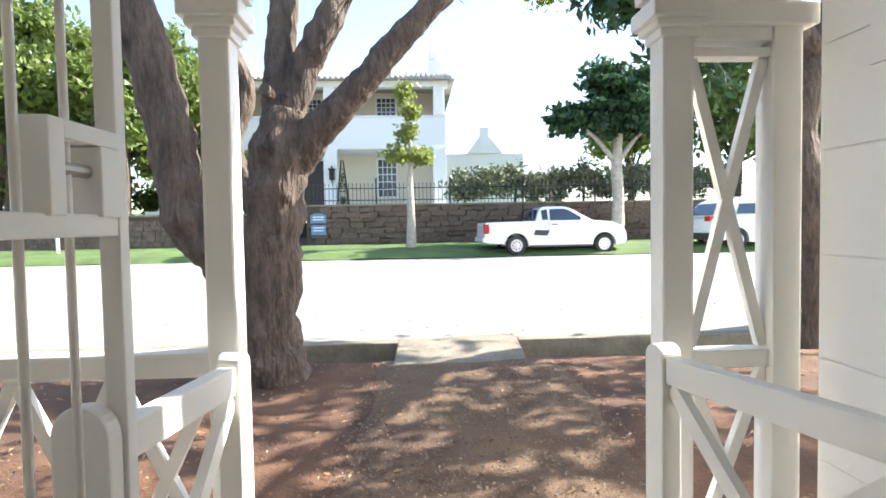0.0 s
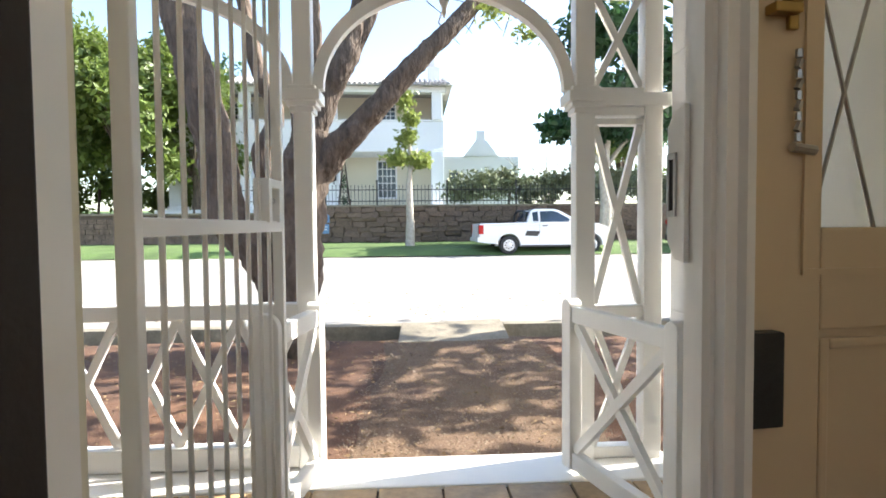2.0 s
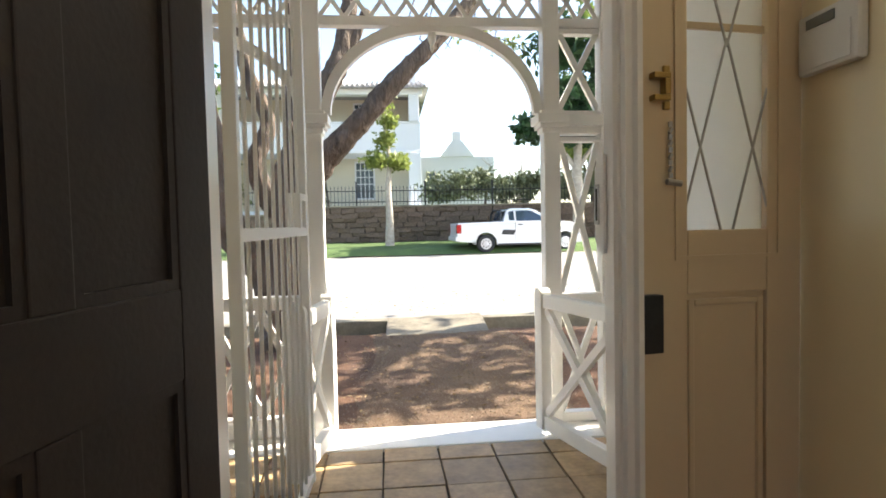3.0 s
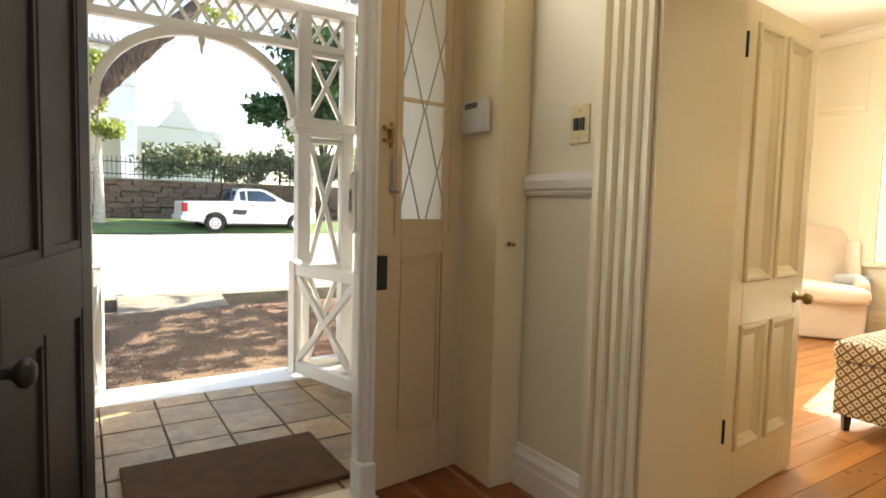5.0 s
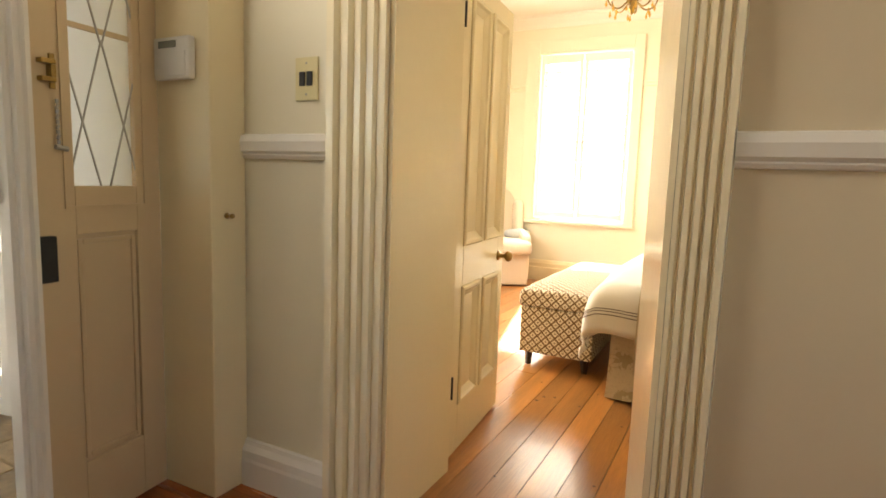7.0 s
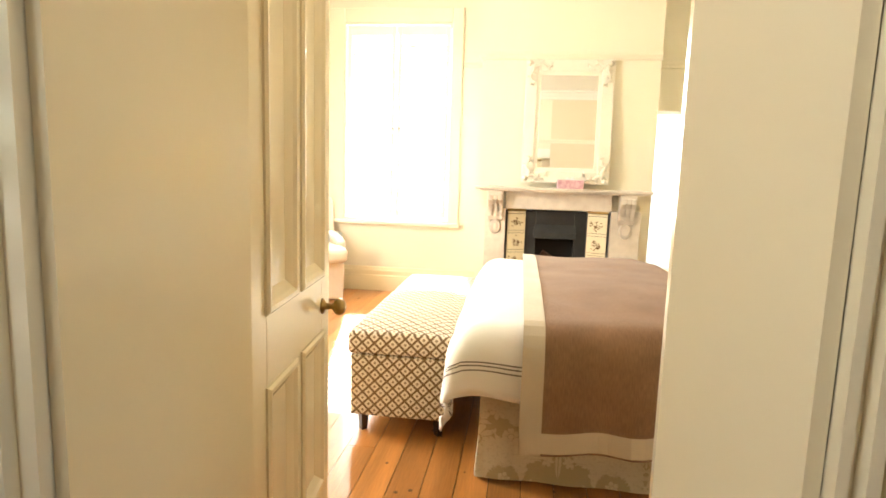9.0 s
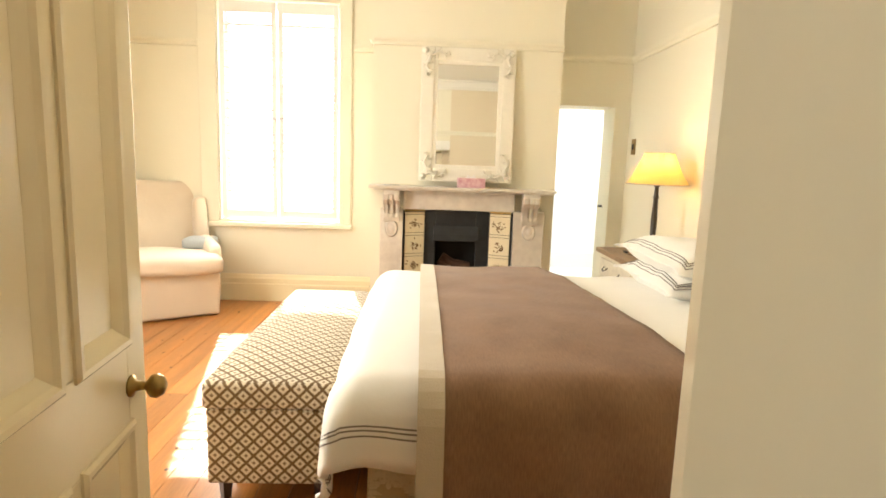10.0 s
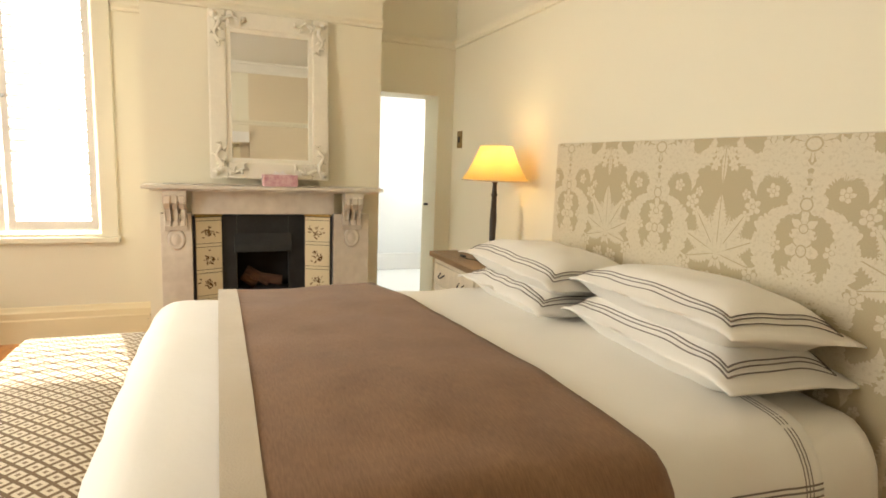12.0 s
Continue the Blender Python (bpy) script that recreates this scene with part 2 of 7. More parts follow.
M_RUBBER = material("tyre_rubber", (0.025, 0.025, 0.026), 0.8, bump=0.2)
M_ALLOY = material("silver_wheel", (0.60, 0.60, 0.62), 0.35, metal=0.8, bump=0)
M_CARGLASS = material("tinted_car_glass", (0.03, 0.05, 0.08), 0.06, vary=0.2, bump=0, spec=0.9)
M_BLACKPLASTIC = material("black_plastic", (0.025, 0.025, 0.027), 0.45, bump=0.05)
M_RED = material("red_lens", (0.45, 0.02, 0.02), 0.2, bump=0)
M_CLEARLENS = material("clear_lens", (0.6, 0.62, 0.65), 0.12, bump=0)
M_BRASS = material("aged_brass", (0.34, 0.23, 0.085), 0.32, metal=1.0, vary=0.25, scale=20, bump=0.05)
M_SWITCH = material("pale_lacquered_brass", (0.72, 0.64, 0.38), 0.35, metal=0.35, vary=0.1, scale=20, bump=0.03)
M_STEEL = material("dull_steel", (0.45, 0.44, 0.42), 0.38, metal=0.9, vary=0.2, bump=0.05)
M_PLASTIC = material("grey_white_plastic", (0.68, 0.67, 0.63), 0.45, vary=0.03, bump=0.03)
M_LCD = material("dull_lcd", (0.16, 0.17, 0.15), 0.25, bump=0)
M_MARBLE = material("veined_marble", (0.70, 0.65, 0.56), 0.3, vary=0.14, scale=3, fine=14, bump=0.03, stain=(0.52, 0.46, 0.39))
M_TILE = material("cream_glazed_tile", (0.74, 0.66, 0.46), 0.15, vary=0.05, bump=0.03)
M_TILEINK = material("brown_tile_drawing", (0.16, 0.085, 0.03), 0.25, vary=0.4, scale=30, bump=0)
M_CASTIRON = material("cast_iron", (0.03, 0.032, 0.034), 0.42, metal=0.4, vary=0.3, scale=12, bump=0.2)
M_SOOT = material("soot", (0.02, 0.016, 0.013), 0.95, bump=0.3)
M_LINEN = material("white_cotton", (0.80, 0.77, 0.70), 0.85, vary=0.03, scale=4, fine=160, bump=0.35, bump_scale=9, sheen=0.15)
M_STRIPE = material("grey_brown_braid", (0.20, 0.17, 0.14), 0.85, bump=0.1)
M_BORDER = material("beige_throw_border", (0.50, 0.42, 0.30), 0.8, vary=0.1, fine=200, bump=0.2, sheen=0.3)
M_CHAIR = material("cream_slipcover", (0.66, 0.56, 0.44), 0.9, vary=0.07, scale=5, fine=170, bump=0.5, bump_scale=8, sheen=0.2)
M_GREYCLOTH = material("grey_cloth", (0.40, 0.42, 0.42), 0.9, vary=0.1, bump=0.2)
M_DARKWOOD = material("dark_turned_wood", (0.045, 0.025, 0.014), 0.3, vary=0.4, scale=10, fine=40, bump=0.1)
M_OAK = material("waxed_oak_top", (0.25, 0.15, 0.07), 0.4, vary=0.35, scale=3, fine=30, bump=0.1, stretch=(1, 6, 1))
M_ANTIQUE = material("antique_white_paint", (0.70, 0.64, 0.50), 0.5, vary=0.15, scale=12, fine=40, bump=0.15)
M_MIRRORFRAME = material("distressed_white_frame", (0.79, 0.75, 0.64), 0.5, vary=0.07, scale=25, fine=70, bump=0.12)
M_CARDBOX = material("pink_tissue_box", (0.62, 0.46, 0.47), 0.6, vary=0.4, scale=30, fine=90, bump=0, stain=(0.50, 0.20, 0.26))
M_CRYSTAL = material("amber_crystal", (0.70, 0.40, 0.08), 0.08, vary=0.3, bump=0, spec=1.0)
M_BLUE = material("blue_sign", (0.13, 0.24, 0.40), 0.4, vary=0.1, bump=0)
# near-black colour holds the shade on the door's backlit face
M_DARKDOOR = material("backlit_front_door", (0.034, 0.026, 0.022), 0.55, vary=0.2, scale=5, bump=0.1, spec=0.25)
M_HOUSEDOOR = material("black_house_door", (0.02, 0.02, 0.022), 0.4, bump=0)
M_TISSUE = material("tissue_paper", (0.82, 0.80, 0.78), 0.9, bump=0.1)


def plain(name, **values):
    mat = bpy.data.materials.new(name)
    mat.use_nodes = True
    bs = mat.node_tree.nodes["Principled BSDF"]
    for k, v in values.items():
        bs.inputs[k.replace("_", " ")].default_value = v
    return mat


M_MIRROR = plain("mirror_glass", Base_Color=(0.86, 0.87, 0.85, 1), Metallic=1.0, Roughness=0.015)
M_FROST = plain("frosted_glass", Base_Color=(0.93, 0.95, 0.94, 1), Transmission_Weight=1.0, Roughness=0.55, IOR=1.3)
M_PANE = plain("window_pane", Base_Color=(0.97, 0.98, 0.98, 1), Transmission_Weight=1.0, Roughness=0.0, IOR=1.02)
M_DARKPANE = plain("house_pane", Base_Color=(0.06, 0.08, 0.10, 1), Roughness=0.05)
M_BULB = plain("warm_bulb", Emission_Color=(1.0, 0.62, 0.22, 1), Emission_Strength=9.0)


def shade_material():
    mat = plain("yellow_lampshade_cloth", Base_Color=(0.84, 0.66, 0.32, 1), Roughness=0.9)
    nt = mat.node_tree
    tr = nt.nodes.new("ShaderNodeBsdfTranslucent")
    tr.inputs["Color"].default_value = (0.97, 0.76, 0.36, 1)
    mix = nt.nodes.new("ShaderNodeMixShader")
    mix.inputs[0].default_value = 0.6
    nt.links.new(nt.nodes["Principled BSDF"].outputs[0], mix.inputs[1])
    nt.links.new(tr.outputs[0], mix.inputs[2])
    nt.links.new(mix.outputs[0], nt.nodes["Material Output"].inputs["Surface"])
    return mat


M_SHADE = shade_material()


def translucent_leaf(mat):
    nt = mat.node_tree
    bs = nt.nodes["Principled BSDF"]
    src = bs.inputs["Base Color"].links[0].from_socket
    tr = nt.nodes.new("ShaderNodeBsdfTranslucent")
    nt.links.new(src, tr.inputs["Color"])
    mix = nt.nodes.new("ShaderNodeMixShader")
    mix.inputs[0].default_value = 0.4
    nt.links.new(bs.outputs[0], mix.inputs[1])
    nt.links.new(tr.outputs[0], mix.inputs[2])
    nt.links.new(mix.outputs[0], nt.nodes["Material Output"].inputs["Surface"])


for leafy in (M_LEAF, M_LEAF_DARK, M_LEAF_LIGHT):
    translucent_leaf(leafy)


def math_node(nt, op, a, b=None, c=None):
    n = nt.nodes.new("ShaderNodeMath")
    n.operation = op
    for i, v in enumerate((a, b, c)):
        if v is None:
            continue
        if isinstance(v, (int, float)):
            n.inputs[i].default_value = v
        else:
            nt.links.new(v, n.inputs[i])
    return n.outputs[0]


def woven(name, dark, lite, fac_builder, rough=0.9, fine=300):
    mat = bpy.data.materials.new(name)
    mat.use_nodes = True
    nt = mat.node_tree
    tc = nt.nodes.new("ShaderNodeTexCoord")
    sep = nt.nodes.new("ShaderNodeSeparateXYZ")
    nt.links.new(tc.outputs["UV"], sep.inputs[0])
    fac = fac_builder(nt, sep.outputs[0], sep.outputs[1], tc.outputs["UV"])
    noi = nt.nodes.new("ShaderNodeTexNoise")
    noi.inputs["Scale"].default_value = fine
    nt.links.new(tc.outputs["UV"], noi.inputs["Vector"])
    mix = nt.nodes.new("ShaderNodeMix")
    mix.data_type = "RGBA"
    mix.inputs[6].default_value, mix.inputs[7].default_value = (*dark, 1), (*lite, 1)
    nt.links.new(fac, mix.inputs[0])
    hsv = nt.nodes.new("ShaderNodeHueSaturation")
    val = nt.nodes.new("ShaderNodeMapRange")
    val.inputs["To Min"].default_value, val.inputs["To Max"].default_value = 0.85, 1.12
    nt.links.new(noi.outputs["Fac"], val.inputs["Value"])
    nt.links.new(val.outputs[0], hsv.inputs["Value"])
    nt.links.new(mix.outputs[2], hsv.inputs["Color"])
    bs = nt.nodes["Principled BSDF"]
    nt.links.new(hsv.outputs[0], bs.inputs["Base Color"])
    bs.inputs["Roughness"].default_value = rough
    bs.inputs["Sheen Weight"].default_value = 0.12
    bp = nt.nodes.new("ShaderNodeBump")
    bp.inputs["Strength"].default_value, bp.inputs["Distance"].default_value = 0.25, 0.003
    nt.links.new(noi.outputs["Fac"], bp.inputs["Height"])
    nt.links.new(bp.outputs[0], bs.inputs["Normal"])
    return mat


def diamonds(nt, u, v, uv):
    p = 0.063
    a = math_node(nt, "ADD", u, v)
    b = math_node(nt, "SUBTRACT", u, v)
    fa = math_node(nt, "ABSOLUTE", math_node(nt, "SUBTRACT", math_node(nt, "FRACT", math_node(nt, "DIVIDE", a, p)), 0.5))
    fb = math_node(nt, "ABSOLUTE", math_node(nt, "SUBTRACT", math_node(nt, "FRACT", math_node(nt, "DIVIDE", b, p)), 0.5))
    d = math_node(nt, "MAXIMUM", fa, fb)
    inner = math_node(nt, "LESS_THAN", d, 0.14)
    ring = math_node(nt, "MULTIPLY", math_node(nt, "GREATER_THAN", d, 0.14), math_node(nt, "LESS_THAN", d, 0.37))
    return math_node(nt, "ADD", math_node(nt, "MULTIPLY", inner, 0.15), ring)


def damask(nt, u, v, uv):
    """Palmettes of serrated fronds, acanthus scrolls and small flowers, mirrored about their axes."""
    PU, PV = 0.37, 0.68
    pu = math_node(nt, "PINGPONG", math_node(nt, "ADD", u, 0.04), PU)
    pv = math_node(nt, "MULTIPLY", math_node(nt, "FRACT", math_node(nt, "DIVIDE", math_node(nt, "SUBTRACT", v, 0.94), PV)), PV)
    comb = nt.nodes.new("ShaderNodeCombineXYZ")
    nt.links.new(pu, comb.inputs[0])
    nt.links.new(pv, comb.inputs[1])
    wob = nt.nodes.new("ShaderNodeTexNoise")
    wob.inputs["Scale"].default_value, wob.inputs["Detail"].default_value = 38.0, 3.0
    nt.links.new(comb.outputs[0], wob.inputs["Vector"])
    ragged = math_node(nt, "MULTIPLY_ADD", wob.outputs["Fac"], 1.1, 0.45)

    def polar(cx, cy, stretch=1.0):
        x = math_node(nt, "SUBTRACT", pu, cx)
        y = math_node(nt, "DIVIDE", math_node(nt, "SUBTRACT", pv, cy), stretch)
        r = math_node(nt, "SQRT", math_node(nt, "ADD", math_node(nt, "MULTIPLY", x, x), math_node(nt, "MULTIPLY", y, y)))
        return x, y, r, math_node(nt, "ARCTAN2", y, x)

    def frond(cx, cy, degrees_up, L, W):
        t = math.radians(degrees_up)
        x, y = math_node(nt, "SUBTRACT", pu, cx), math_node(nt, "SUBTRACT", pv, cy)
        p = math_node(nt, "MULTIPLY_ADD", x, math.sin(t), math_node(nt, "MULTIPLY", y, math.cos(t)))
        q = math_node(nt, "ABSOLUTE", math_node(nt, "MULTIPLY_ADD", x, math.cos(t), math_node(nt, "MULTIPLY", y, -math.sin(t))))
        body = math_node(nt, "SINE", math_node(nt, "MULTIPLY", math_node(nt, "MINIMUM", math_node(nt, "MAXIMUM", p, 0.0), L), math.pi / L))
        comb_teeth = math_node(nt, "FRACT", math_node(nt, "MULTIPLY", math_node(nt, "SUBTRACT", p, math_node(nt, "MULTIPLY", q, 0.8)), 60.0))
        edge = math_node(nt, "MULTIPLY", math_node(nt, "MULTIPLY", body, W), math_node(nt, "MULTIPLY_ADD", comb_teeth, -0.35, 1.0))
        return math_node(nt, "MULTIPLY", math_node(nt, "LESS_THAN", q, edge), math_node(nt, "GREATER_THAN", q, 0.0022))

    def flower(cx, cy, R, n, stretch=1.0):
        x, y, r, a = polar(cx, cy, stretch)
        lobe = math_node(nt, "ABSOLUTE", math_node(nt, "SINE", math_node(nt, "MULTIPLY", a, n / 2)))
        edge = math_node(nt, "MULTIPLY", math_node(nt, "MULTIPLY_ADD", lobe, 0.45 * R, 0.55 * R), ragged)
        ring = math_node(nt, "LESS_THAN", math_node(nt, "ABSOLUTE", math_node(nt, "SUBTRACT", r, 0.30 * R)), 0.04 * R)
        vein = math_node(nt, "MULTIPLY", math_node(nt, "LESS_THAN", lobe, 0.16), math_node(nt, "GREATER_THAN", r, 0.36 * R))
        return math_node(nt, "MULTIPLY", math_node(nt, "LESS_THAN", r, edge), math_node(nt, "SUBTRACT", 1.0, math_node(nt, "MAXIMUM", ring, vein)))

    def scroll(cx, cy, R, w, middle, spread, stretch=1.0):
        """A feathered arc, thickest at its middle direction."""
        x, y, r, a = polar(cx, cy, stretch)
        c = math_node(nt, "COSINE", math_node(nt, "SUBTRACT", a, math.radians(middle)))
        fat = math_node(nt, "MULTIPLY", math_node(nt, "MAXIMUM", math_node(nt, "SUBTRACT", c, math.cos(math.radians(spread))), 0.0), w)
        tooth = math_node(nt, "MULTIPLY_ADD", math_node(nt, "FRACT", math_node(nt, "MULTIPLY", a, 4.5)), -0.3, 1.0)
        return math_node(nt, "LESS_THAN", math_node(nt, "ABSOLUTE", math_node(nt, "SUBTRACT", r, R)), math_node(nt, "MULTIPLY", math_node(nt, "MULTIPLY", fat, tooth), ragged))

    shapes = [frond(0.0, 0.17, d, L, W) for d, L, W in ((0, 0.25, 0.042), (36, 0.225, 0.044), (68, 0.20, 0.042), (102, 0.17, 0.038), (18, 0.18, 0.020), (52, 0.16, 0.018))]
    shapes += [frond(0.0, 0.62, d, L, 0.016) for d, L in ((180, 0.17), (150, 0.14))]
    shapes += [frond(PU, 0.09, d, L, 0.022) for d, L in ((0, 0.12), (-40, 0.11))]
    shapes += [flower(*f) for f in ((0.0, 0.165, 0.052, 9, 1.3), (0.055, 0.05, 0.045, 7), (0.045, 0.535, 0.024, 5), (0.03, 0.585, 0.024, 5), (0.155, 0.375, 0.036, 5), (0.125, 0.335, 0.026, 5), (0.12, 0.42, 0.022, 5), (PU, 0.40, 0.075, 3), (PU, 0.315, 0.055, 6), (PU, 0.15, 0.06, 9), (PU, 0.02, 0.07, 8), (PU, 0.61, 0.10, 11, 0.8), (0.21, 0.63, 0.045, 6), (0.205, 0.31, 0.036, 5), (0.235, 0.44, 0.03, 5), (0.17, 0.10, 0.04, 6), (0.27, 0.065, 0.04, 7), (PU, 0.235, 0.062, 5, 1.1), (0.26, 0.245, 0.032, 6), (0.30, 0.53, 0.05, 7))]
    shapes += [scroll(PU - 0.125, 0.46, 0.088, 0.046, 80, 125, 1.15), scroll(PU - 0.03, 0.235, 0.13, 0.042, 190, 105, 1.15), scroll(PU - 0.09, 0.0, 0.095, 0.044, 110, 100), scroll(0.15, 0.63, 0.085, 0.04, 250, 90)]
    fig = shapes[0]
    for f in shapes[1:]:
        fig = math_node(nt, "MAXIMUM", fig, f)
    fleck = nt.nodes.new("ShaderNodeTexNoise")
    fleck.inputs["Scale"].default_value, fleck.inputs["Detail"].default_value = 70.0, 2.0
    nt.links.new(comb.outputs[0], fleck.inputs["Vector"])
    thread = math_node(nt, "MULTIPLY_ADD", math_node(nt, "GREATER_THAN", fleck.outputs["Fac"], 0.42), 0.3, 0.7)
    return math_node(nt, "MULTIPLY", fig, thread)


def ribs(nt, u, v, uv):
    n = nt.nodes.new("ShaderNodeTexNoise")
    n.inputs["Scale"].default_value, n.inputs["Detail"].default_value = 5, 3
    nt.links.new(uv, n.inputs["Vector"])
    m = nt.nodes.new("ShaderNodeMapping")
    m.inputs["Scale"].default_value = (30, 220, 1)
    nt.links.new(uv, m.inputs["Vector"])
    r = nt.nodes.new("ShaderNodeTexNoise")
    r.inputs["Scale"].default_value = 1.0
    nt.links.new(m.outputs[0], r.inputs["Vector"])
    return math_node(nt, "MULTIPLY_ADD", r.outputs["Fac"], 0.8, math_node(nt, "MULTIPLY_ADD", n.outputs["Fac"], 0.7, -0.25))


M_OTTO = woven("brown_diamond_weave", (0.16, 0.095, 0.04), (0.66, 0.57, 0.42), diamonds)
M_DAMASK = woven("silver_beige_damask", (0.44, 0.365, 0.225), (0.62, 0.555, 0.415), damask, rough=0.6)
M_THROW = woven("brown_velvet_throw", (0.125, 0.060, 0.028), (0.30, 0.168, 0.085), ribs, rough=0.85)

# ---- house shell ----
CEIL = 3.36
XW, XB, XF, XC = 1.245, 1.745, 6.85, 6.42        # hall wall, bedroom side, far wall, chimney breast
YS, YN = -3.35, 1.75                          # bedroom head wall and street wall
DY0, DY1, DH = -1.64, -0.72, 2.19             # bedroom doorway
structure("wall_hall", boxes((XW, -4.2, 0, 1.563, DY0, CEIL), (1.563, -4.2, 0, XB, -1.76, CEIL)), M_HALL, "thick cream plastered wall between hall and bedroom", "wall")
structure("wall_hall_north", boxes((XW, DY1, -0.5, XB, 0.24, CEIL)), M_WALL, "cream hall wall with dado rail and switch", "wall")
structure("wall_bedroom_west", boxes((1.43, 0.24, -0.5, XB, 2.16, CEIL)), M_WALL, "thick outer wall beside the porch", "wall")
structure("wall_door_head", boxes((XW, DY0, DH, XB, DY1, CEIL), (1.563, -1.76, DH, XB, DY0, CEIL)), M_WALL, "cream wall above the bedroom doorway", "wall")
structure("wall_porch_side", boxes((1.395, 0.64, -0.5, 1.429, 2.15, 3.1)), M_PLASTER, "white plastered porch side wall", "wall")
# rusticated quoins on the porch corner
for k in range(10):
    z0 = -0.165 + 0.32 * k
    for y0, y1 in (((0.66, 1.815), (1.821, 2.135)) if k % 2 == 0 else ((0.66, 2.135),)):
        structure("trim", boxes((1.3865, y0, z0, 1.3949, y1, z0 + 0.317)), M_PLASTER, "white rusticated plaster block on the porch wall", "quoin", bevel=0.007)
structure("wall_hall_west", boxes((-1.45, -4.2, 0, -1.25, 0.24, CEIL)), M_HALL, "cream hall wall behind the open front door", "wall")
# opening in the end wall is unseen, made for the hall fill lamp
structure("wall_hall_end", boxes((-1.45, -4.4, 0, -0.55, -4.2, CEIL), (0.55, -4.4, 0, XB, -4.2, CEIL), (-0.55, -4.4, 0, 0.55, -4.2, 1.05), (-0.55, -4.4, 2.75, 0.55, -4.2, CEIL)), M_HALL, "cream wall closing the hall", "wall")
# gap at z 2.69 to 2.94 is unseen, made for the entry fill lamp
structure("wall_front", boxes((-1.45, 0.24, 0, -0.50, 0.31, CEIL), (-1.45, 0.31, 0, -0.95, 0.62, CEIL), (1.08, 0.24, 0, 1.43, 0.62, CEIL), (-0.50, 0.24, 2.62, 1.08, 0.62, 2.69), (-0.50, 0.24, 2.94, 1.08, 0.62, CEIL), (-0.50, 0.24, 2.69, -0.32, 0.62, 2.94), (0.94, 0.24, 2.69, 1.08, 0.62, 2.94), (-0.95, 0.31, 2.62, -0.50, 0.62, CEIL)), M_WALL, "thick front wall round the entrance", "wall")
structure("wall_pilaster", boxes((1.078, -0.055, 0, XW, 0.238, CEIL)), M_CREAM_TRIM, "cream painted pilaster beside the front door", "wall", bevel=0.006)
structure("ceiling_hall", boxes((-1.45, -4.2, CEIL, XW, 0.62, CEIL + 0.1)), M_CEIL, "off-white hall ceiling", "ceiling")
WY0, WY1, WZ0, WZ1 = -0.50, 0.66, 0.815, 2.90   # window opening in the far wall
OY0, OY1, OH = -3.20, -2.60, 2.04             # bathroom opening
structure("wall_far", boxes((XF, WY1, -0.3, XF + 0.36, YN + 0.3, CEIL), (XF, OY1, 0, XF + 0.36, WY0, CEIL), (XF, WY0, -0.3, XF + 0.36, WY1, WZ0), (XF, WY0, WZ1, XF + 0.36, WY1, CEIL),
          (XF, YS - 0.3, 0, XF + 0.36, OY0, CEIL), (XF, OY0, OH, XF + 0.36, OY1, CEIL)), M_WALL, "cream bedroom wall with the tall window", "wall")
structure("wall_chimney_breast", boxes((XC, -2.55, 1.05, XF, -0.86, CEIL), (XC, -2.55, 0, XF, -2.12, 1.05), (XC, -1.29, 0, XF, -0.86, 1.05)), M_WALL, "cream chimney breast above the fireplace", "wall")
structure("wall_head", boxes((XW, YS - 0.3, 0, XF + 0.36, YS, CEIL)), M_WALL, "cream bedroom wall behind the headboard", "wall")
structure("wall_street", boxes((XB, YN, -0.5, 3.35, YN + 0.3, CEIL), (4.45, YN, -0.5, XF + 0.36, YN + 0.3, CEIL), (3.35, YN, -0.5, 4.45, YN + 0.3, 0.9), (3.35, YN, 2.8, 4.45, YN + 0.3, CEIL)), M_WALL, "cream bedroom wall towards the street", "wall")
structure("ceiling_bedroom", boxes((XB, YS, CEIL, XF, YN, CEIL + 0.1)), M_CEIL, "off-white bedroom ceiling", "ceiling")
structure("roof_slab", boxes((-2.2, -4.4, CEIL + 0.11, XF + 0.4, 2.1, CEIL + 0.2)), M_ROOF, "roof over the rooms", "roof")

# picture rail, cornice, skirting, dado
def moulding(name, profile, runs, mat, label, category):
    """profile: (out, z) pairs; runs: (axis, fixed, direction, a, b)."""
    for axis, fixed, s, a, b in runs:
        bm = bmesh.new()
        prism(bm, [(fixed + s * o, z) for o, z in profile], a, b, "y" if axis == "x" else "x")
        structure(name, bm, mat, label, category)

RAIL = [(0.001, 2.455), (0.018, 2.46), (0.022, 2.48), (0.04, 2.50), (0.044, 2.52), (0.001, 2.525)]
SKIRT = [(0.001, 0.0), (0.032, 0.0), (0.032, 0.17), (0.026, 0.18), (0.026, 0.225), (0.018, 0.24), (0.010, 0.262), (0.001, 0.27)]
DADO = [(0.001, 1.343), (0.012, 1.346), (0.018, 1.357), (0.014, 1.362), (0.026, 1.373), (0.030, 1.408), (0.024, 1.432), (0.001, 1.438)]
CORN = [(0.001, CEIL - 0.14), (0.02, CEIL - 0.14), (0.035, CEIL - 0.10), (0.09, CEIL - 0.04), (0.12, CEIL - 0.03), (0.12, CEIL - 0.002), (0.001, CEIL - 0.002)]
HSKIRT = [(0.001, 0.0), (0.034, 0.0), (0.034, 0.105), (0.030, 0.118), (0.030, 0.150), (0.016, 0.172), (0.012, 0.188), (0.001, 0.193)]
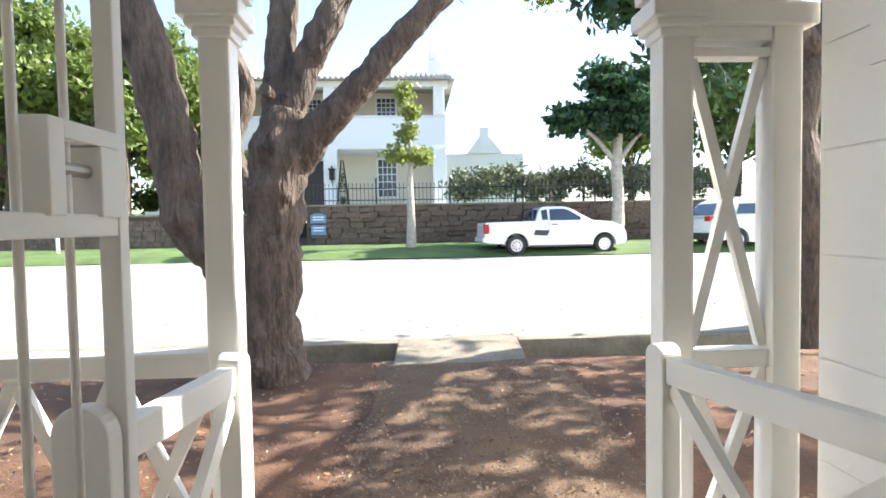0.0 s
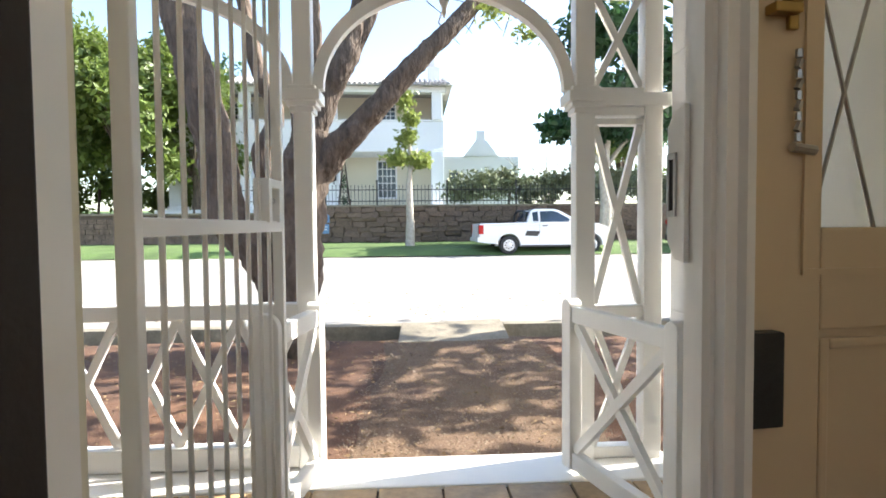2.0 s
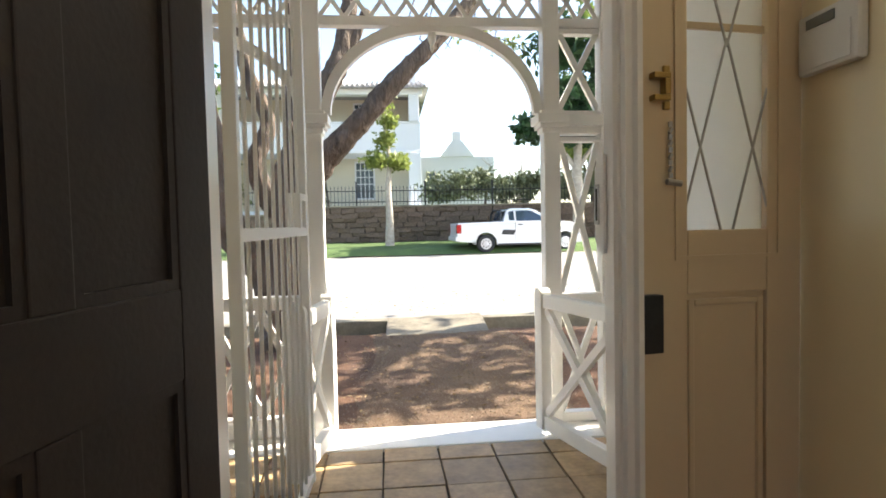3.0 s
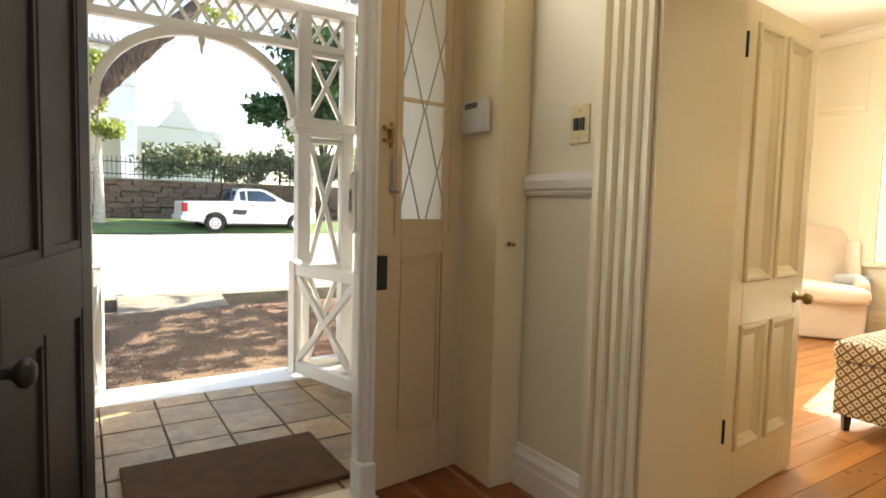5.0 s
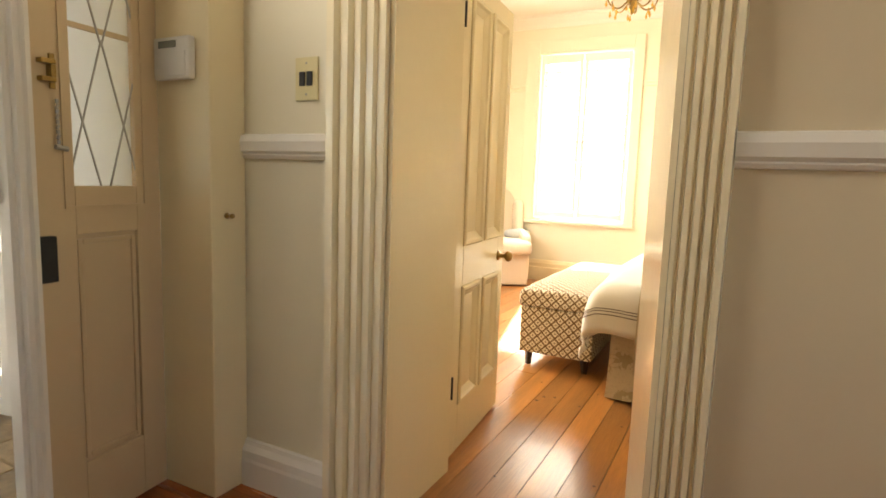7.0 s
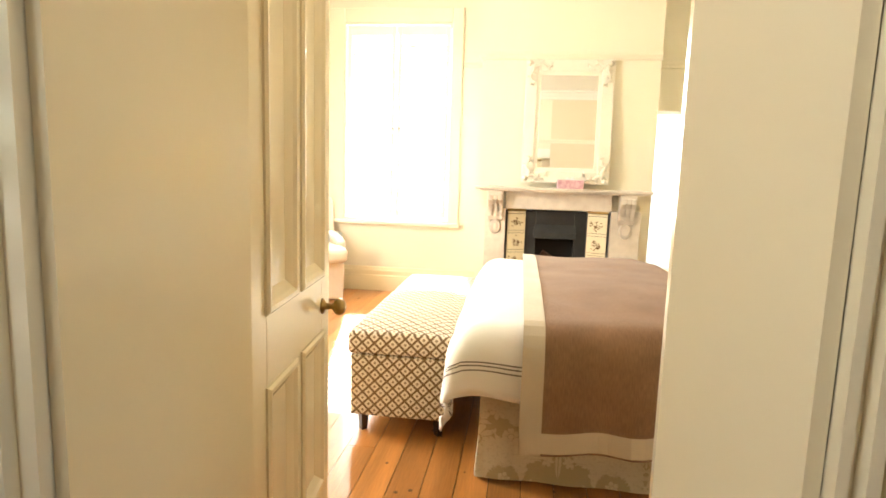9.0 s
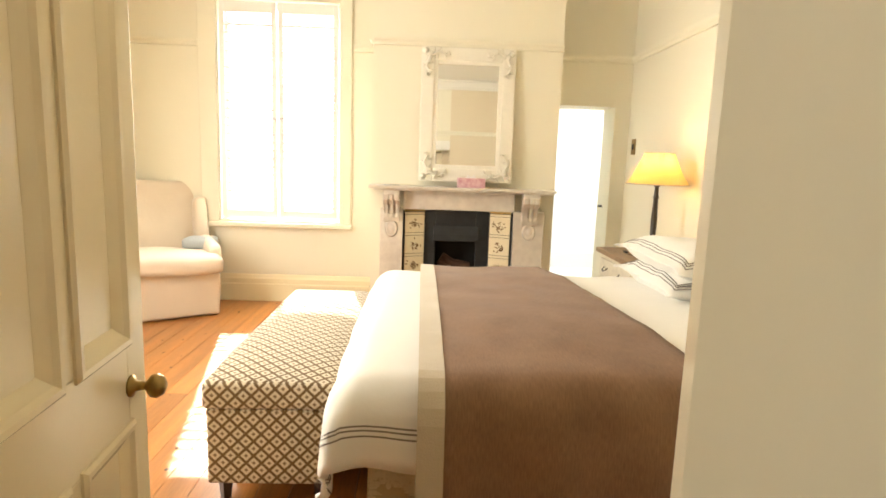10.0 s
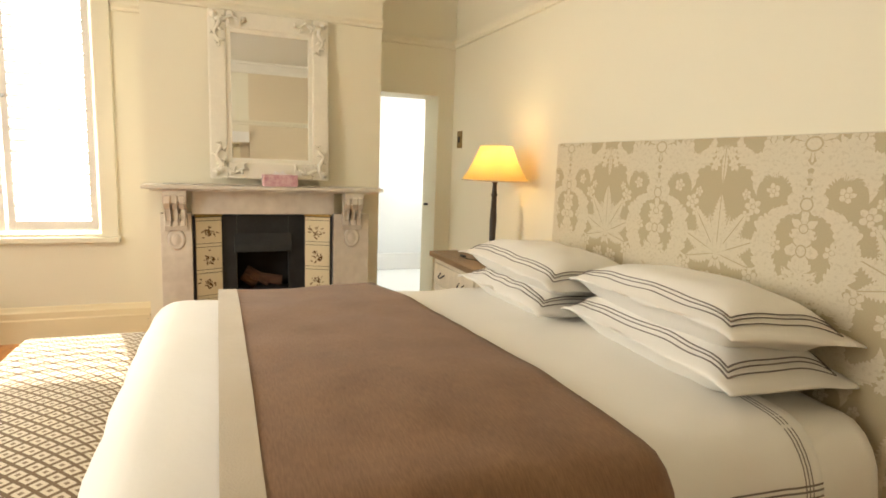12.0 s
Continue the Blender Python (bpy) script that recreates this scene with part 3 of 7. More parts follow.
bed_runs = [("x", XF, -1, -0.86, WY0 - 0.13), ("x", XF, -1, WY1 + 0.175, YN), ("x", XC, -1, -2.55, -0.86), ("x", XF, -1, YS, -2.55),
            ("y", YS, 1, XB, XF), ("y", YN, -1, XB, XF), ("y", -0.86, 1, XC, XF), ("y", -2.55, -1, XC, XF), ("x", XB, 1, YS, YN)]
moulding("trim", RAIL, bed_runs, M_WALL, "cream painted picture rail on the bedroom wall", "picture rail")
moulding("trim", CORN, [("x", XF, -1, YS, YN), ("y", YS, 1, XB, XF), ("y", YN, -1, XB, XF), ("x", XB, 1, YS, YN)], M_CEIL, "plain coved ceiling cornice", "cornice")
moulding("baseboard", SKIRT, [("x", XF, -1, -0.86, YN), ("y", YS, 1, XB, XF), ("y", YN, -1, XB, XF), ("x", XB, 1, YS, -1.76), ("x", XB, 1, DY1 + 0.14, YN), ("y", -0.86, 1, XC, XF), ("y", -2.55, -1, XC, XF)], M_CREAM_TRIM, "tall cream skirting board", "skirting")
moulding("trim", DADO, [("x", XW, -1, -0.485, -0.055), ("x", XW, -1, -4.2, -1.775)], M_TRIM, "white moulded dado rail in the hall", "dado rail")
moulding("baseboard", HSKIRT, [("x", XW, -1, -0.485, -0.055), ("x", XW, -1, -4.2, -1.775)], M_TRIM, "tall white hall skirting board", "skirting")

# bedroom doorway lining and fluted casings
structure("trim", boxes((XW - 0.002, DY1 - 0.022, 0, XB + 0.01, DY1 - 0.002, DH)), M_CREAM_TRIM, "deep cream door lining", "door lining")
structure("trim", prism(bmesh.new(), [(XW - 0.002, DY0 + 0.002), (XW - 0.002, DY0 + 0.020), (1.512, -1.535), (1.528, -1.535), (1.538, -1.545), (1.538, DY0 + 0.002)], 0, DH, "z"), M_JAMB, "deep glossy cream door lining", "door lining")
structure("trim", boxes((XW - 0.002, DY0 + 0.022, DH - 0.022, XB + 0.01, DY1 - 0.022, DH - 0.002)), M_CREAM_TRIM, "cream head lining of the doorway", "door lining")

def casing(side, y_in, y_out, x=XW, face=-1, mat=M_TRIM, top=DH, zlow=0.0):
    """A moulded door casing of stepped beads."""
    s = 1 if y_out > y_in else -1
    w = abs(y_out - y_in)
    steps = [(0.0, 0.004), (0.01, 0.022), (0.10, 0.022), (0.13, 0.012), (0.17, 0.012), (0.20, 0.028), (0.30, 0.028), (0.33, 0.016), (0.36, 0.016), (0.40, 0.034), (0.50, 0.034), (0.53, 0.018), (0.57, 0.018), (0.61, 0.040), (0.72, 0.040), (0.75, 0.024), (0.80, 0.024), (0.84, 0.048), (0.97, 0.048), (1.0, 0.0)]
    pts = [(x + face * o, y_in + s * f * w) for f, o in steps] + [(x + face * -0.001, y_out), (x + face * -0.001, y_in)]
    bm = bmesh.new()
    prism(bm, pts, zlow, top + w, "z")
    structure("trim", bm, mat, "fluted cream-white door casing", "door casing")

casing("n", DY1, -0.485, mat=M_JAMB)
casing("s", DY0, -1.775, mat=M_JAMB)
casing("n2", DY1, DY1 + 0.14, XB, 1, M_CREAM_TRIM)
bm = bmesh.new()
box(bm, XW - 0.045, -1.775, DH + 0.002, XW - 0.001, -0.485, DH + 0.16)
box(bm, XB + 0.001, -1.76, DH + 0.002, XB + 0.045, DY1 + 0.14, DH + 0.16)
structure("trim", bm, M_TRIM, "door head casing", "door casing", bevel=0.006)

# floors
floor_hall = structure("floor_hall", boxes((-1.25, -4.2, -0.06, XW, 0.24, -0.012)), M_DARKGAP, "hall floor of red-brown pine boards", "floor")
floor_bed = structure("floor_bedroom", boxes((XW, YS, -0.06, XF, YN, -0.012)), M_DARKGAP, "bedroom floor of polished orange pine boards", "floor")
structure("floor_doorsill", boxes((XW, DY0 + 0.022, -0.011, XW + 0.16, DY1 - 0.022, 0.0015)), M_PINE_HALL, "pine board across the doorway", "floor", bevel=0.003)
structure("floor_threshold", boxes((-0.50, 0.03, -0.05, 0.60, 0.25, 0.012)), M_CREAM_TRIM, "worn wooden front door threshold", "threshold", bevel=0.006)

# bathroom beyond the opening
structure("wall_bathroom", boxes((XF + 2.4, -4.4, 0, XF + 2.5, -1.4, 2.9), (XF + 0.36, -1.5, 0, XF + 2.4, -1.4, 2.9), (XF + 0.36, -4.5, 0, XF + 2.5, -4.4, 2.9)), M_WHITEWALL, "white bathroom walls", "wall")
structure("ceiling_bathroom", boxes((XF + 0.36, -4.4, 2.9, XF + 2.5, -1.4, 3.0)), M_WHITEWALL, "white bathroom ceiling", "ceiling")
structure("floor_bathroom", boxes((XF, -4.4, -0.06, XF + 2.5, -1.4, 0.0)), M_WHITEWALL, "pale bathroom floor", "floor")
structure("baseboard", boxes((XF + 2.37, -4.4, 0.001, XF + 2.399, -1.5, 0.22)), M_TRIM, "white bathroom skirting", "skirting", bevel=0.006)
# area lamp added in front of a solid wall to brighten the bathroom
bath_light = bpy.data.lights.new("bathroom_fill_light", "AREA")
bath_light.shape, bath_light.size, bath_light.size_y, bath_light.energy = "RECTANGLE", 0.8, 1.0, 22
bathroom_fill_light = new("bathroom_fill_light", bath_light)
bathroom_fill_light.matrix_world = look((XF + 1.6, -4.36, 1.7), (XF + 1.6, -2.0, 1.2))
bwin = tagged(part("window_2", boxes((XF + 2.385, -2.55, 1.15, XF + 2.398, -2.45, 1.2), (XF + 2.37, -2.62, 1.10, XF + 2.398, -2.56, 1.95), (XF + 2.37, -2.30, 1.10, XF + 2.398, -2.24, 1.95), (XF + 2.37, -2.56, 1.89, XF + 2.398, -2.30, 1.95)), M_TRIM), "small white shuttered bathroom window", "window", kind="structure")
for k in range(11):
    part("slat", boxes((XF + 2.375, -2.56, 1.15 + 0.066 * k, XF + 2.395, -2.30, 1.19 + 0.066 * k)), M_WHITEWALL, bwin)
hook = thing("towel_hook", "small dark metal hook rail on white bathroom wall", "hook")
part("plate", prism(bmesh.new(), [(-2.99, 1.37), (-2.85, 1.37), (-2.885, 1.43), (-2.955, 1.43)], XF + 2.375, XF + 2.399, "x"), M_IRON, hook)
for k in range(3):
    part("hook", rod(rod(bmesh.new(), (XF + 2.38, -2.97 + 0.05 * k, 1.38), (XF + 2.34, -2.97 + 0.05 * k, 1.33), 0.006), (XF + 2.34, -2.97 + 0.05 * k, 1.33), (XF + 2.335, -2.97 + 0.05 * k, 1.35), 0.006), M_IRON, hook)

# ---- bedroom window with louvred shutters ----
win = tagged(part("window_1", boxes((XF + 0.16, WY0, WZ0, XF + 0.22, WY0 + 0.05, WZ1), (XF + 0.16, WY1 - 0.05, WZ0, XF + 0.22, WY1, WZ1), (XF + 0.16, WY0 + 0.05, WZ0, XF + 0.22, WY1 - 0.05, WZ0 + 0.06), (XF + 0.16, WY0 + 0.05, WZ1 - 0.06, XF + 0.22, WY1 - 0.05, WZ1)), M_TRIM), "tall white sash window with open louvred shutters", "window", kind="structure")
for z0, z1 in ((WZ0 + 0.06, WZ1 - 0.06),):
    pane = part("pane", boxes((XF + 0.188, WY0 + 0.05, z0, XF + 0.192, WY1 - 0.05, z1)), M_PANE, win)
    pane.visible_shadow = False
for y0, y1 in ((WY0 + 0.02, 0.085), (0.105, WY1 - 0.02)):
    shutter = part("shutter", boxes((XF - 0.002, y0, WZ0 + 0.03, XF + 0.03, y0 + 0.045, WZ1 - 0.02), (XF - 0.002, y1 - 0.045, WZ0 + 0.03, XF + 0.03, y1, WZ1 - 0.02), (XF - 0.002, y0 + 0.045, WZ0 + 0.03, XF + 0.03, y1 - 0.045, WZ0 + 0.10), (XF - 0.002, y0 + 0.045, WZ1 - 0.12, XF + 0.03, y1 - 0.045, WZ1 - 0.02)), M_TRIM, win, bevel=0.003)
    part("knob", lathe(bmesh.new(), [(0.008, 0), (0.006, 0.012), (0.014, 0.02), (0.012, 0.03)], 0, 0, 0, 10), M_STEEL, shutter).matrix_basis = pose(XF - 0.002, y1 - 0.022 if y1 < 0.1 else y0 + 0.022, 1.80, 0, -90, 0)
    slat_bm = bmesh.new()
    prism(slat_bm, [(-0.032, -0.004), (0, -0.008), (0.032, -0.004), (0.032, 0.004), (0, 0.008), (-0.032, 0.004)], y0 + 0.047, y1 - 0.047, "y")
    slat = mesh_of("slat", slat_bm, M_TRIM)
    for z0, n in ((WZ0 + 0.14, 23),):
        for k in range(n):
            piece("slat", slat, shutter, pose(XF + 0.014, 0, z0 + 0.078 * k, 0, -27, 0))
part("window_sill", boxes((XF - 0.075, WY0 - 0.13, WZ0 - 0.06, XF + 0.16, WY1 + 0.175, WZ0 - 0.02)), M_WALL, win, "cream painted window sill", bevel=0.008)
casing_rows = [(XF - 0.03, WY0 - 0.12, WZ0 - 0.02, XF - 0.001, WY0 - 0.005, WZ1 + 0.16), (XF - 0.03, WY1 + 0.005, WZ0 - 0.02, XF - 0.001, WY1 + 0.18, WZ1 + 0.16), (XF - 0.03, WY0 - 0.005, WZ1 + 0.005, XF - 0.001, WY1 + 0.005, WZ1 + 0.16)]
for r in casing_rows:
    part("window_casing", boxes(r), M_WALL, win, bevel=0.01)

# ---- porch ----
porch_floor = structure("floor_porch", boxes((-3.2, 0.25, -0.4, 1.42, 1.97, -0.022)), M_GROUT, "porch floor of worn stone tiles", "floor")
structure("floor_porch_step", boxes((-3.2, 1.97, -0.4, 1.42, 2.32, -0.004)), M_TRIM, "white painted edge of the porch floor", "step", bevel=0.012)
structure("wall_porch_end", boxes((-3.3, 0.24, -0.4, -3.2, 2.3, 3.1)), M_PLASTER, "white wall closing the porch", "wall")
structure("wall_porch_front", boxes((-3.2, 0.62, -0.02, -1.45, 0.64, 3.0), (-1.45, 0.62, -0.02, -0.95, 0.64, 3.0), (1.10, 0.621, -0.02, 1.418, 0.64, 3.0), (-0.95, 0.621, 2.64, 1.10, 0.64, 2.69), (-0.95, 0.621, 2.94, 1.10, 0.64, 3.0), (-0.95, 0.621, 2.69, -0.32, 0.64, 2.94), (0.94, 0.621, 2.69, 1.10, 0.64, 2.94)), M_PLASTER, "white plaster on the front wall", "wall")
bm = bmesh.new()
n = 60
lo, hi = [], []
for k in range(n * 4 + 1):
    x = -3.3 + 4.72 * k / (n * 4)
    dz = 0.012 * math.sin(2 * math.pi * k / 4)
    lo.append((bm.verts.new((x, 0.64, 3.03 + dz)), bm.verts.new((x, 2.6, 2.75 + dz))))
for a, b in zip(lo, lo[1:]):
    bm.faces.new((a[0], b[0], b[1], a[1]))
bmesh.ops.solidify(bm, geom=bm.faces[:], thickness=0.004)
structure("ceiling_porch", bm, M_TRIM, "white corrugated iron porch roof", "porch roof")

def xbrace(bm, x0, x1, z0, z1, y, w, t):
    bar(bm, (x0, y, z0), (x1, y, z1), w, t, (0, 1, 0))
    bar(bm, (x0, y + 0.004, z1), (x1, y + 0.004, z0), w, t, (0, 1, 0))
    return bm

AY = 2.25
screen = thing("porch_screen", "white painted timber porch screen with arch, X braces and lattice", "porch screen", kind="structure")
def post(x0, x1, z0=-0.004, z1=2.70, y=AY):
    part("post", boxes((x0, y - 0.05, z0, x1, y + 0.05, z1)), M_TRIM, screen, bevel=0.010)
    cap = bmesh.new()
    for o, a, b in ((0.012, 1.80, 1.83), (0.028, 1.83, 1.855), (0.045, 1.855, 1.91), (0.022, 1.91, 1.935)):
        box(cap, x0 - o, y - 0.05 - o, a, x1 + o, y + 0.05 + o, b)
    part("capital", cap, M_TRIM, screen, bevel=0.006)
post(-0.513, -0.419)
post(0.915, 1.018)
part("post", boxes((1.276, AY - 0.05, -0.004, 1.372, AY + 0.05, 2.70)), M_TRIM, screen, bevel=0.006)
post(-2.43, -2.33)
part("ledge", boxes((1.02, AY - 0.048, 1.79, 1.274, AY + 0.048, 1.836), (1.02, AY - 0.075, 1.836, 1.41, AY + 0.075, 1.905)), M_TRIM, screen, bevel=0.006)
def arch(x0, x1, zs, zt):
    bm = bmesh.new()
    n, cx, rx, rz = 28, (x0 + x1) / 2, (x1 - x0) / 2, zt - zs
    rows = []
    for k in range(n + 1):
        a = math.pi * k / n
        rows.append([bm.verts.new((cx - r * math.cos(a) * 1.0, y, zs + q * math.sin(a))) for r, q, y in ((rx, rz, AY - 0.03), (rx - 0.055, rz - 0.07, AY - 0.03), (rx - 0.055, rz - 0.07, AY + 0.03), (rx, rz, AY + 0.03))])
    for a, b in zip(rows, rows[1:]):
        for i in range(4):
            bm.faces.new((a[i], b[i], b[(i + 1) % 4], a[(i + 1) % 4]))
    bm.faces.new(rows[0])
    bm.faces.new(rows[-1][::-1])
    part("arch", bm, M_TRIM, screen)
arch(-0.419, 0.915, 1.92, 2.475)
arch(-2.33, -0.513, 1.92, 2.475)
part("pendant", lathe(bmesh.new(), [(0.03, 0.10), (0.036, 0.06), (0.02, 0.05), (0.028, 0.02), (0.024, 0.0), (0.012, -0.03), (0.014, -0.045), (0.004, -0.075)][::-1], 0.248, AY, 2.363, 12), M_TRIM, screen, smooth=True)
part("beam", boxes((-3.2, AY - 0.04, 2.436, 1.374, AY + 0.04, 2.49)), M_TRIM, screen, bevel=0.005)
part("beam", boxes((-3.2, AY - 0.05, 2.70, 1.374, AY + 0.05, 2.77)), M_TRIM, screen, bevel=0.005)
lat = bmesh.new()
for x0, x1 in ((-2.33, -0.513), (-0.419, 0.915), (1.018, 1.276)):
    n = max(2, round((x1 - x0) / 0.155))
    w = (x1 - x0) / n
    for k in range(n):
        xbrace(lat, x0 + w * k, x0 + w * (k + 1), 2.49, 2.70, AY, 0.024, 0.014)
part("lattice", lat, M_TRIM, screen)
for z0, z1 in ((0.805, 1.775), (1.935, 2.43)):
    part("brace", xbrace(bmesh.new(), 1.024, 1.27, z0 + 0.01, z1 - 0.01, AY, 0.034, 0.03), M_TRIM, screen)
    part("rail", boxes((1.018, AY - 0.035, z1 - 0.03, 1.276, AY + 0.035, z1), (1.018, AY - 0.035, z0 - 0.06, 1.276, AY + 0.035, z0)), M_TRIM, screen, bevel=0.004)
part("brace", xbrace(bmesh.new(), 1.02, 1.274, 0.06, 0.74, AY, 0.034, 0.03), M_TRIM, screen)
part("rail", boxes((1.018, AY - 0.035, 0.0, 1.276, AY + 0.035, 0.06)), M_TRIM, screen, bevel=0.004)
# balustrade of the next bay
part("rail", boxes((-2.33, AY - 0.04, 0.765, -0.513, AY + 0.04, 0.845)), M_TRIM, screen, bevel=0.012)
part("rail", boxes((-2.33, AY - 0.04, 0.0, -0.513, AY + 0.04, 0.115)), M_TRIM, screen, bevel=0.006)
for k in range(6):
    part("brace", xbrace(bmesh.new(), -0.513 - 0.303 * (k + 1), -0.513 - 0.303 * k, 0.115, 0.765, AY, 0.040, 0.03), M_TRIM, screen)

def half_gate(label, hinge, end, post_w, broad=False):
    L = math.hypot(end[0] - hinge[0], end[1] - hinge[1])
    g = thing("half_gate", label, "gate", pose(hinge[0], hinge[1], 0, 0, 0, math.degrees(math.atan2(end[1] - hinge[1], end[0] - hinge[0]))))
    def stile(x0, x1, t):
        pts = [(x0, 0.03), (x1, 0.03), (x1, 0.83)] + [((x0 + x1) / 2 + (x1 - x0) / 2 * math.cos(math.pi * k / 10), 0.83 + (x1 - x0) / 2 * math.sin(math.pi * k / 10)) for k in range(1, 10)] + [(x0, 0.83)]
        part("stile", prism(bmesh.new(), pts, -t, t, "y"), M_TRIM, g, bevel=0.006)
    stile(0.0, 0.075, 0.035)
    if broad:
        pts = [(-0.06, 0.03), (0.06, 0.03), (0.06, 0.84)] + [(0.06 * math.cos(math.pi * k / 12), 0.84 + 0.06 * math.sin(math.pi * k / 12)) for k in range(1, 12)] + [(-0.06, 0.84)]
        part("stile", prism(bmesh.new(), pts, L - 0.04, L, "x"), M_TRIM, g, bevel=0.006)
    else:
        stile(L - post_w, L, 0.03)
    part("rail", boxes((0.075, -0.025, 0.755, L - post_w, 0.025, 0.835)), M_TRIM, g, bevel=0.006)
    part("rail", boxes((0.075, -0.025, 0.03, L - post_w, 0.025, 0.115)), M_TRIM, g, bevel=0.006)
    part("brace", bar(bmesh.new(), (0.08, 0, 0.12), (L - post_w - 0.005, 0, 0.745), 0.045, 0.03, (0, 1, 0)), M_TRIM, g)
    part("brace", bar(bmesh.new(), (0.08, 0.004, 0.745), (L - post_w - 0.005, 0.004, 0.12), 0.045, 0.03, (0, 1, 0)), M_TRIM, g)
    return g
half_gate("low white timber gate with crossed braces, standing open", (0.845, 2.10), (1.07, 1.34), 0.075)
half_gate("low white timber gate with rounded stile, standing open", (-0.395, 2.13), (-0.50, 1.50), 0.04, True)

# steel security gate, folded back along the porch
sg = thing("security_gate", "white painted steel security gate with vertical bars, standing open", "security gate", pose(-0.48, 0.42, 0, 0, 0, 88.3))
SGL = 1.15
part("stile", boxes((0, -0.02, 0.02, 0.035, 0.02, 2.43)), M_TRIM, sg, bevel=0.004)
part("stile", boxes((SGL - 0.035, -0.02, 0.02, SGL, 0.02, 2.43)), M_TRIM, sg, bevel=0.004)
for z in (0.03, 1.215, 2.39):
    part("rail", boxes((0.035, -0.018, z, SGL - 0.035, 0.018, z + 0.04)), M_TRIM, sg, bevel=0.003)
bar_me = mesh_of("bar", rod(bmesh.new(), (0, 0, 0.07), (0, 0, 2.39), 0.0075, n=8), M_TRIM, smooth=True)
for k in range(8):
    piece("bar", bar_me, sg, pose(0.035 + (SGL - 0.07) * (k + 1) / 9, 0, 0))
lockbox = part("lock_box", boxes((SGL - 0.24, -0.028, 1.25, SGL - 0.20, 0.028, 1.405)), M_TRIM, sg, bevel=0.003)
for piece_of in ((SGL - 0.20, -0.028, 1.375, SGL - 0.036, 0.028, 1.405), (SGL - 0.10, -0.028, 1.25, SGL - 0.036, 0.028, 1.375)):
    part("lock_plate", boxes(piece_of), M_TRIM, lockbox, bevel=0.003)
part("latch", boxes((SGL - 0.004, -0.012, 1.30, SGL + 0.006, 0.012, 1.34)), M_BRASS, lockbox)
part("bolt", rod(bmesh.new(), (SGL - 0.20, 0, 1.33), (SGL - 0.10, 0, 1.33), 0.012), M_STEEL, lockbox)

# porch wall fittings
cover = thing("wall_cover", "white painted meter cover let into the porch wall", "wall cover")
part("plate", boxes((1.374, 1.58, 1.64, 1.3862, 1.94, 2.38)), M_PLASTER, cover, bevel=0.003)
strike = thing("strike_plate", "white steel strike plate with worn lock slot on door frame", "strike plate", pose(-0.05, -0.04, 0.04))
part("plate", prism(bmesh.new(), [(0.232, 1.13), (0.268, 1.135), (0.292, 1.165), (0.292, 1.355), (0.268, 1.38), (0.232, 1.386)], 0.553, 0.5625, "x"), M_TRIM, strike, bevel=0.002)
part("slot", boxes((0.5505, 0.263, 1.215, 0.5525, 0.279, 1.30)), M_SOOT, strike)
part("slot_rim", boxes((0.549, 0.256, 1.205, 0.5525, 0.2625, 1.31), (0.549, 0.2795, 1.205, 0.5525, 0.286, 1.31), (0.549, 0.2625, 1.301, 0.5525, 0.2795, 1.31), (0.549, 0.2625, 1.205, 0.5525, 0.2795, 1.214)), M_STEEL, strike)
# round screw head that holds the meter cover
bell = thing("cover_screw", "small round metal screw head on the white wall cover", "bell")
part("button", lathe(bmesh.new(), [(0.011, 0), (0.011, 0.006), (0.005, 0.010)], 0, 0, 0, 12), M_STEEL, bell)
bell.matrix_world = pose(1.374, 1.805, 1.70, 0, -90, 0)

# coir mat
tagged(part("door_mat", boxes((-0.345, 0.355, -0.004, 0.58, 0.94, 0.018)), M_COIR, bevel=0.006), "dark brown coir doormat on the stone porch", "doormat")

# ---- entrance ----
fd = thing("door_2", "front door frame with cream side panel and frosted leaded glass", "door frame", pose(-0.05, -0.09, 0), kind="structure")
def frame_post(x0, x1):
    bm = bmesh.new()
    prism(bm, [(x0, 0.30), (x0, 0.24), (x0 + 0.008, 0.232), (x0 + 0.016, 0.232), (x0 + 0.022, 0.215), (x0 + 0.04, 0.215), (x1 - 0.016, 0.205), (x1, 0.21), (x1, 0.30)], 0.0, 2.6, "z")
    part("frame_post", bm, M_TRIM, fd)
    part("plinth_block", boxes((x0 - 0.006, 0.19, 0.0, x1 + 0.004, 0.30, 0.17)), M_TRIM, fd, bevel=0.006)
frame_post(0.563, 0.628)
frame_post(-0.455, -0.405)
part("frame_head", boxes((-0.455, 0.21, 2.5, 1.08, 0.30, 2.6)), M_TRIM, fd, bevel=0.006)
# side panel: stiles, rails, glass, lead
side = part("side_panel", boxes((0.575, 0.225, 0.012, 0.728, 0.268, 2.5), (0.968, 0.225, 0.012, 1.076, 0.268, 2.5), (0.728, 0.225, 0.012, 0.968, 0.268, 0.25), (0.728, 0.225, 1.06, 0.968, 0.268, 1.225), (0.728, 0.225, 2.30, 0.968, 0.268, 2.5)), M_PANEL, fd, "cream panel toned tan for warm backlight, with glazed upper half", bevel=0.004)
side.matrix_basis = pose(1.115, 0.305, 0, 0, 0, 7) @ pose(-1.076, -0.225, 0)
part("panel", boxes((0.728, 0.238, 0.25, 0.968, 0.258, 1.06)), M_PANEL, side)
mb = bmesh.new()
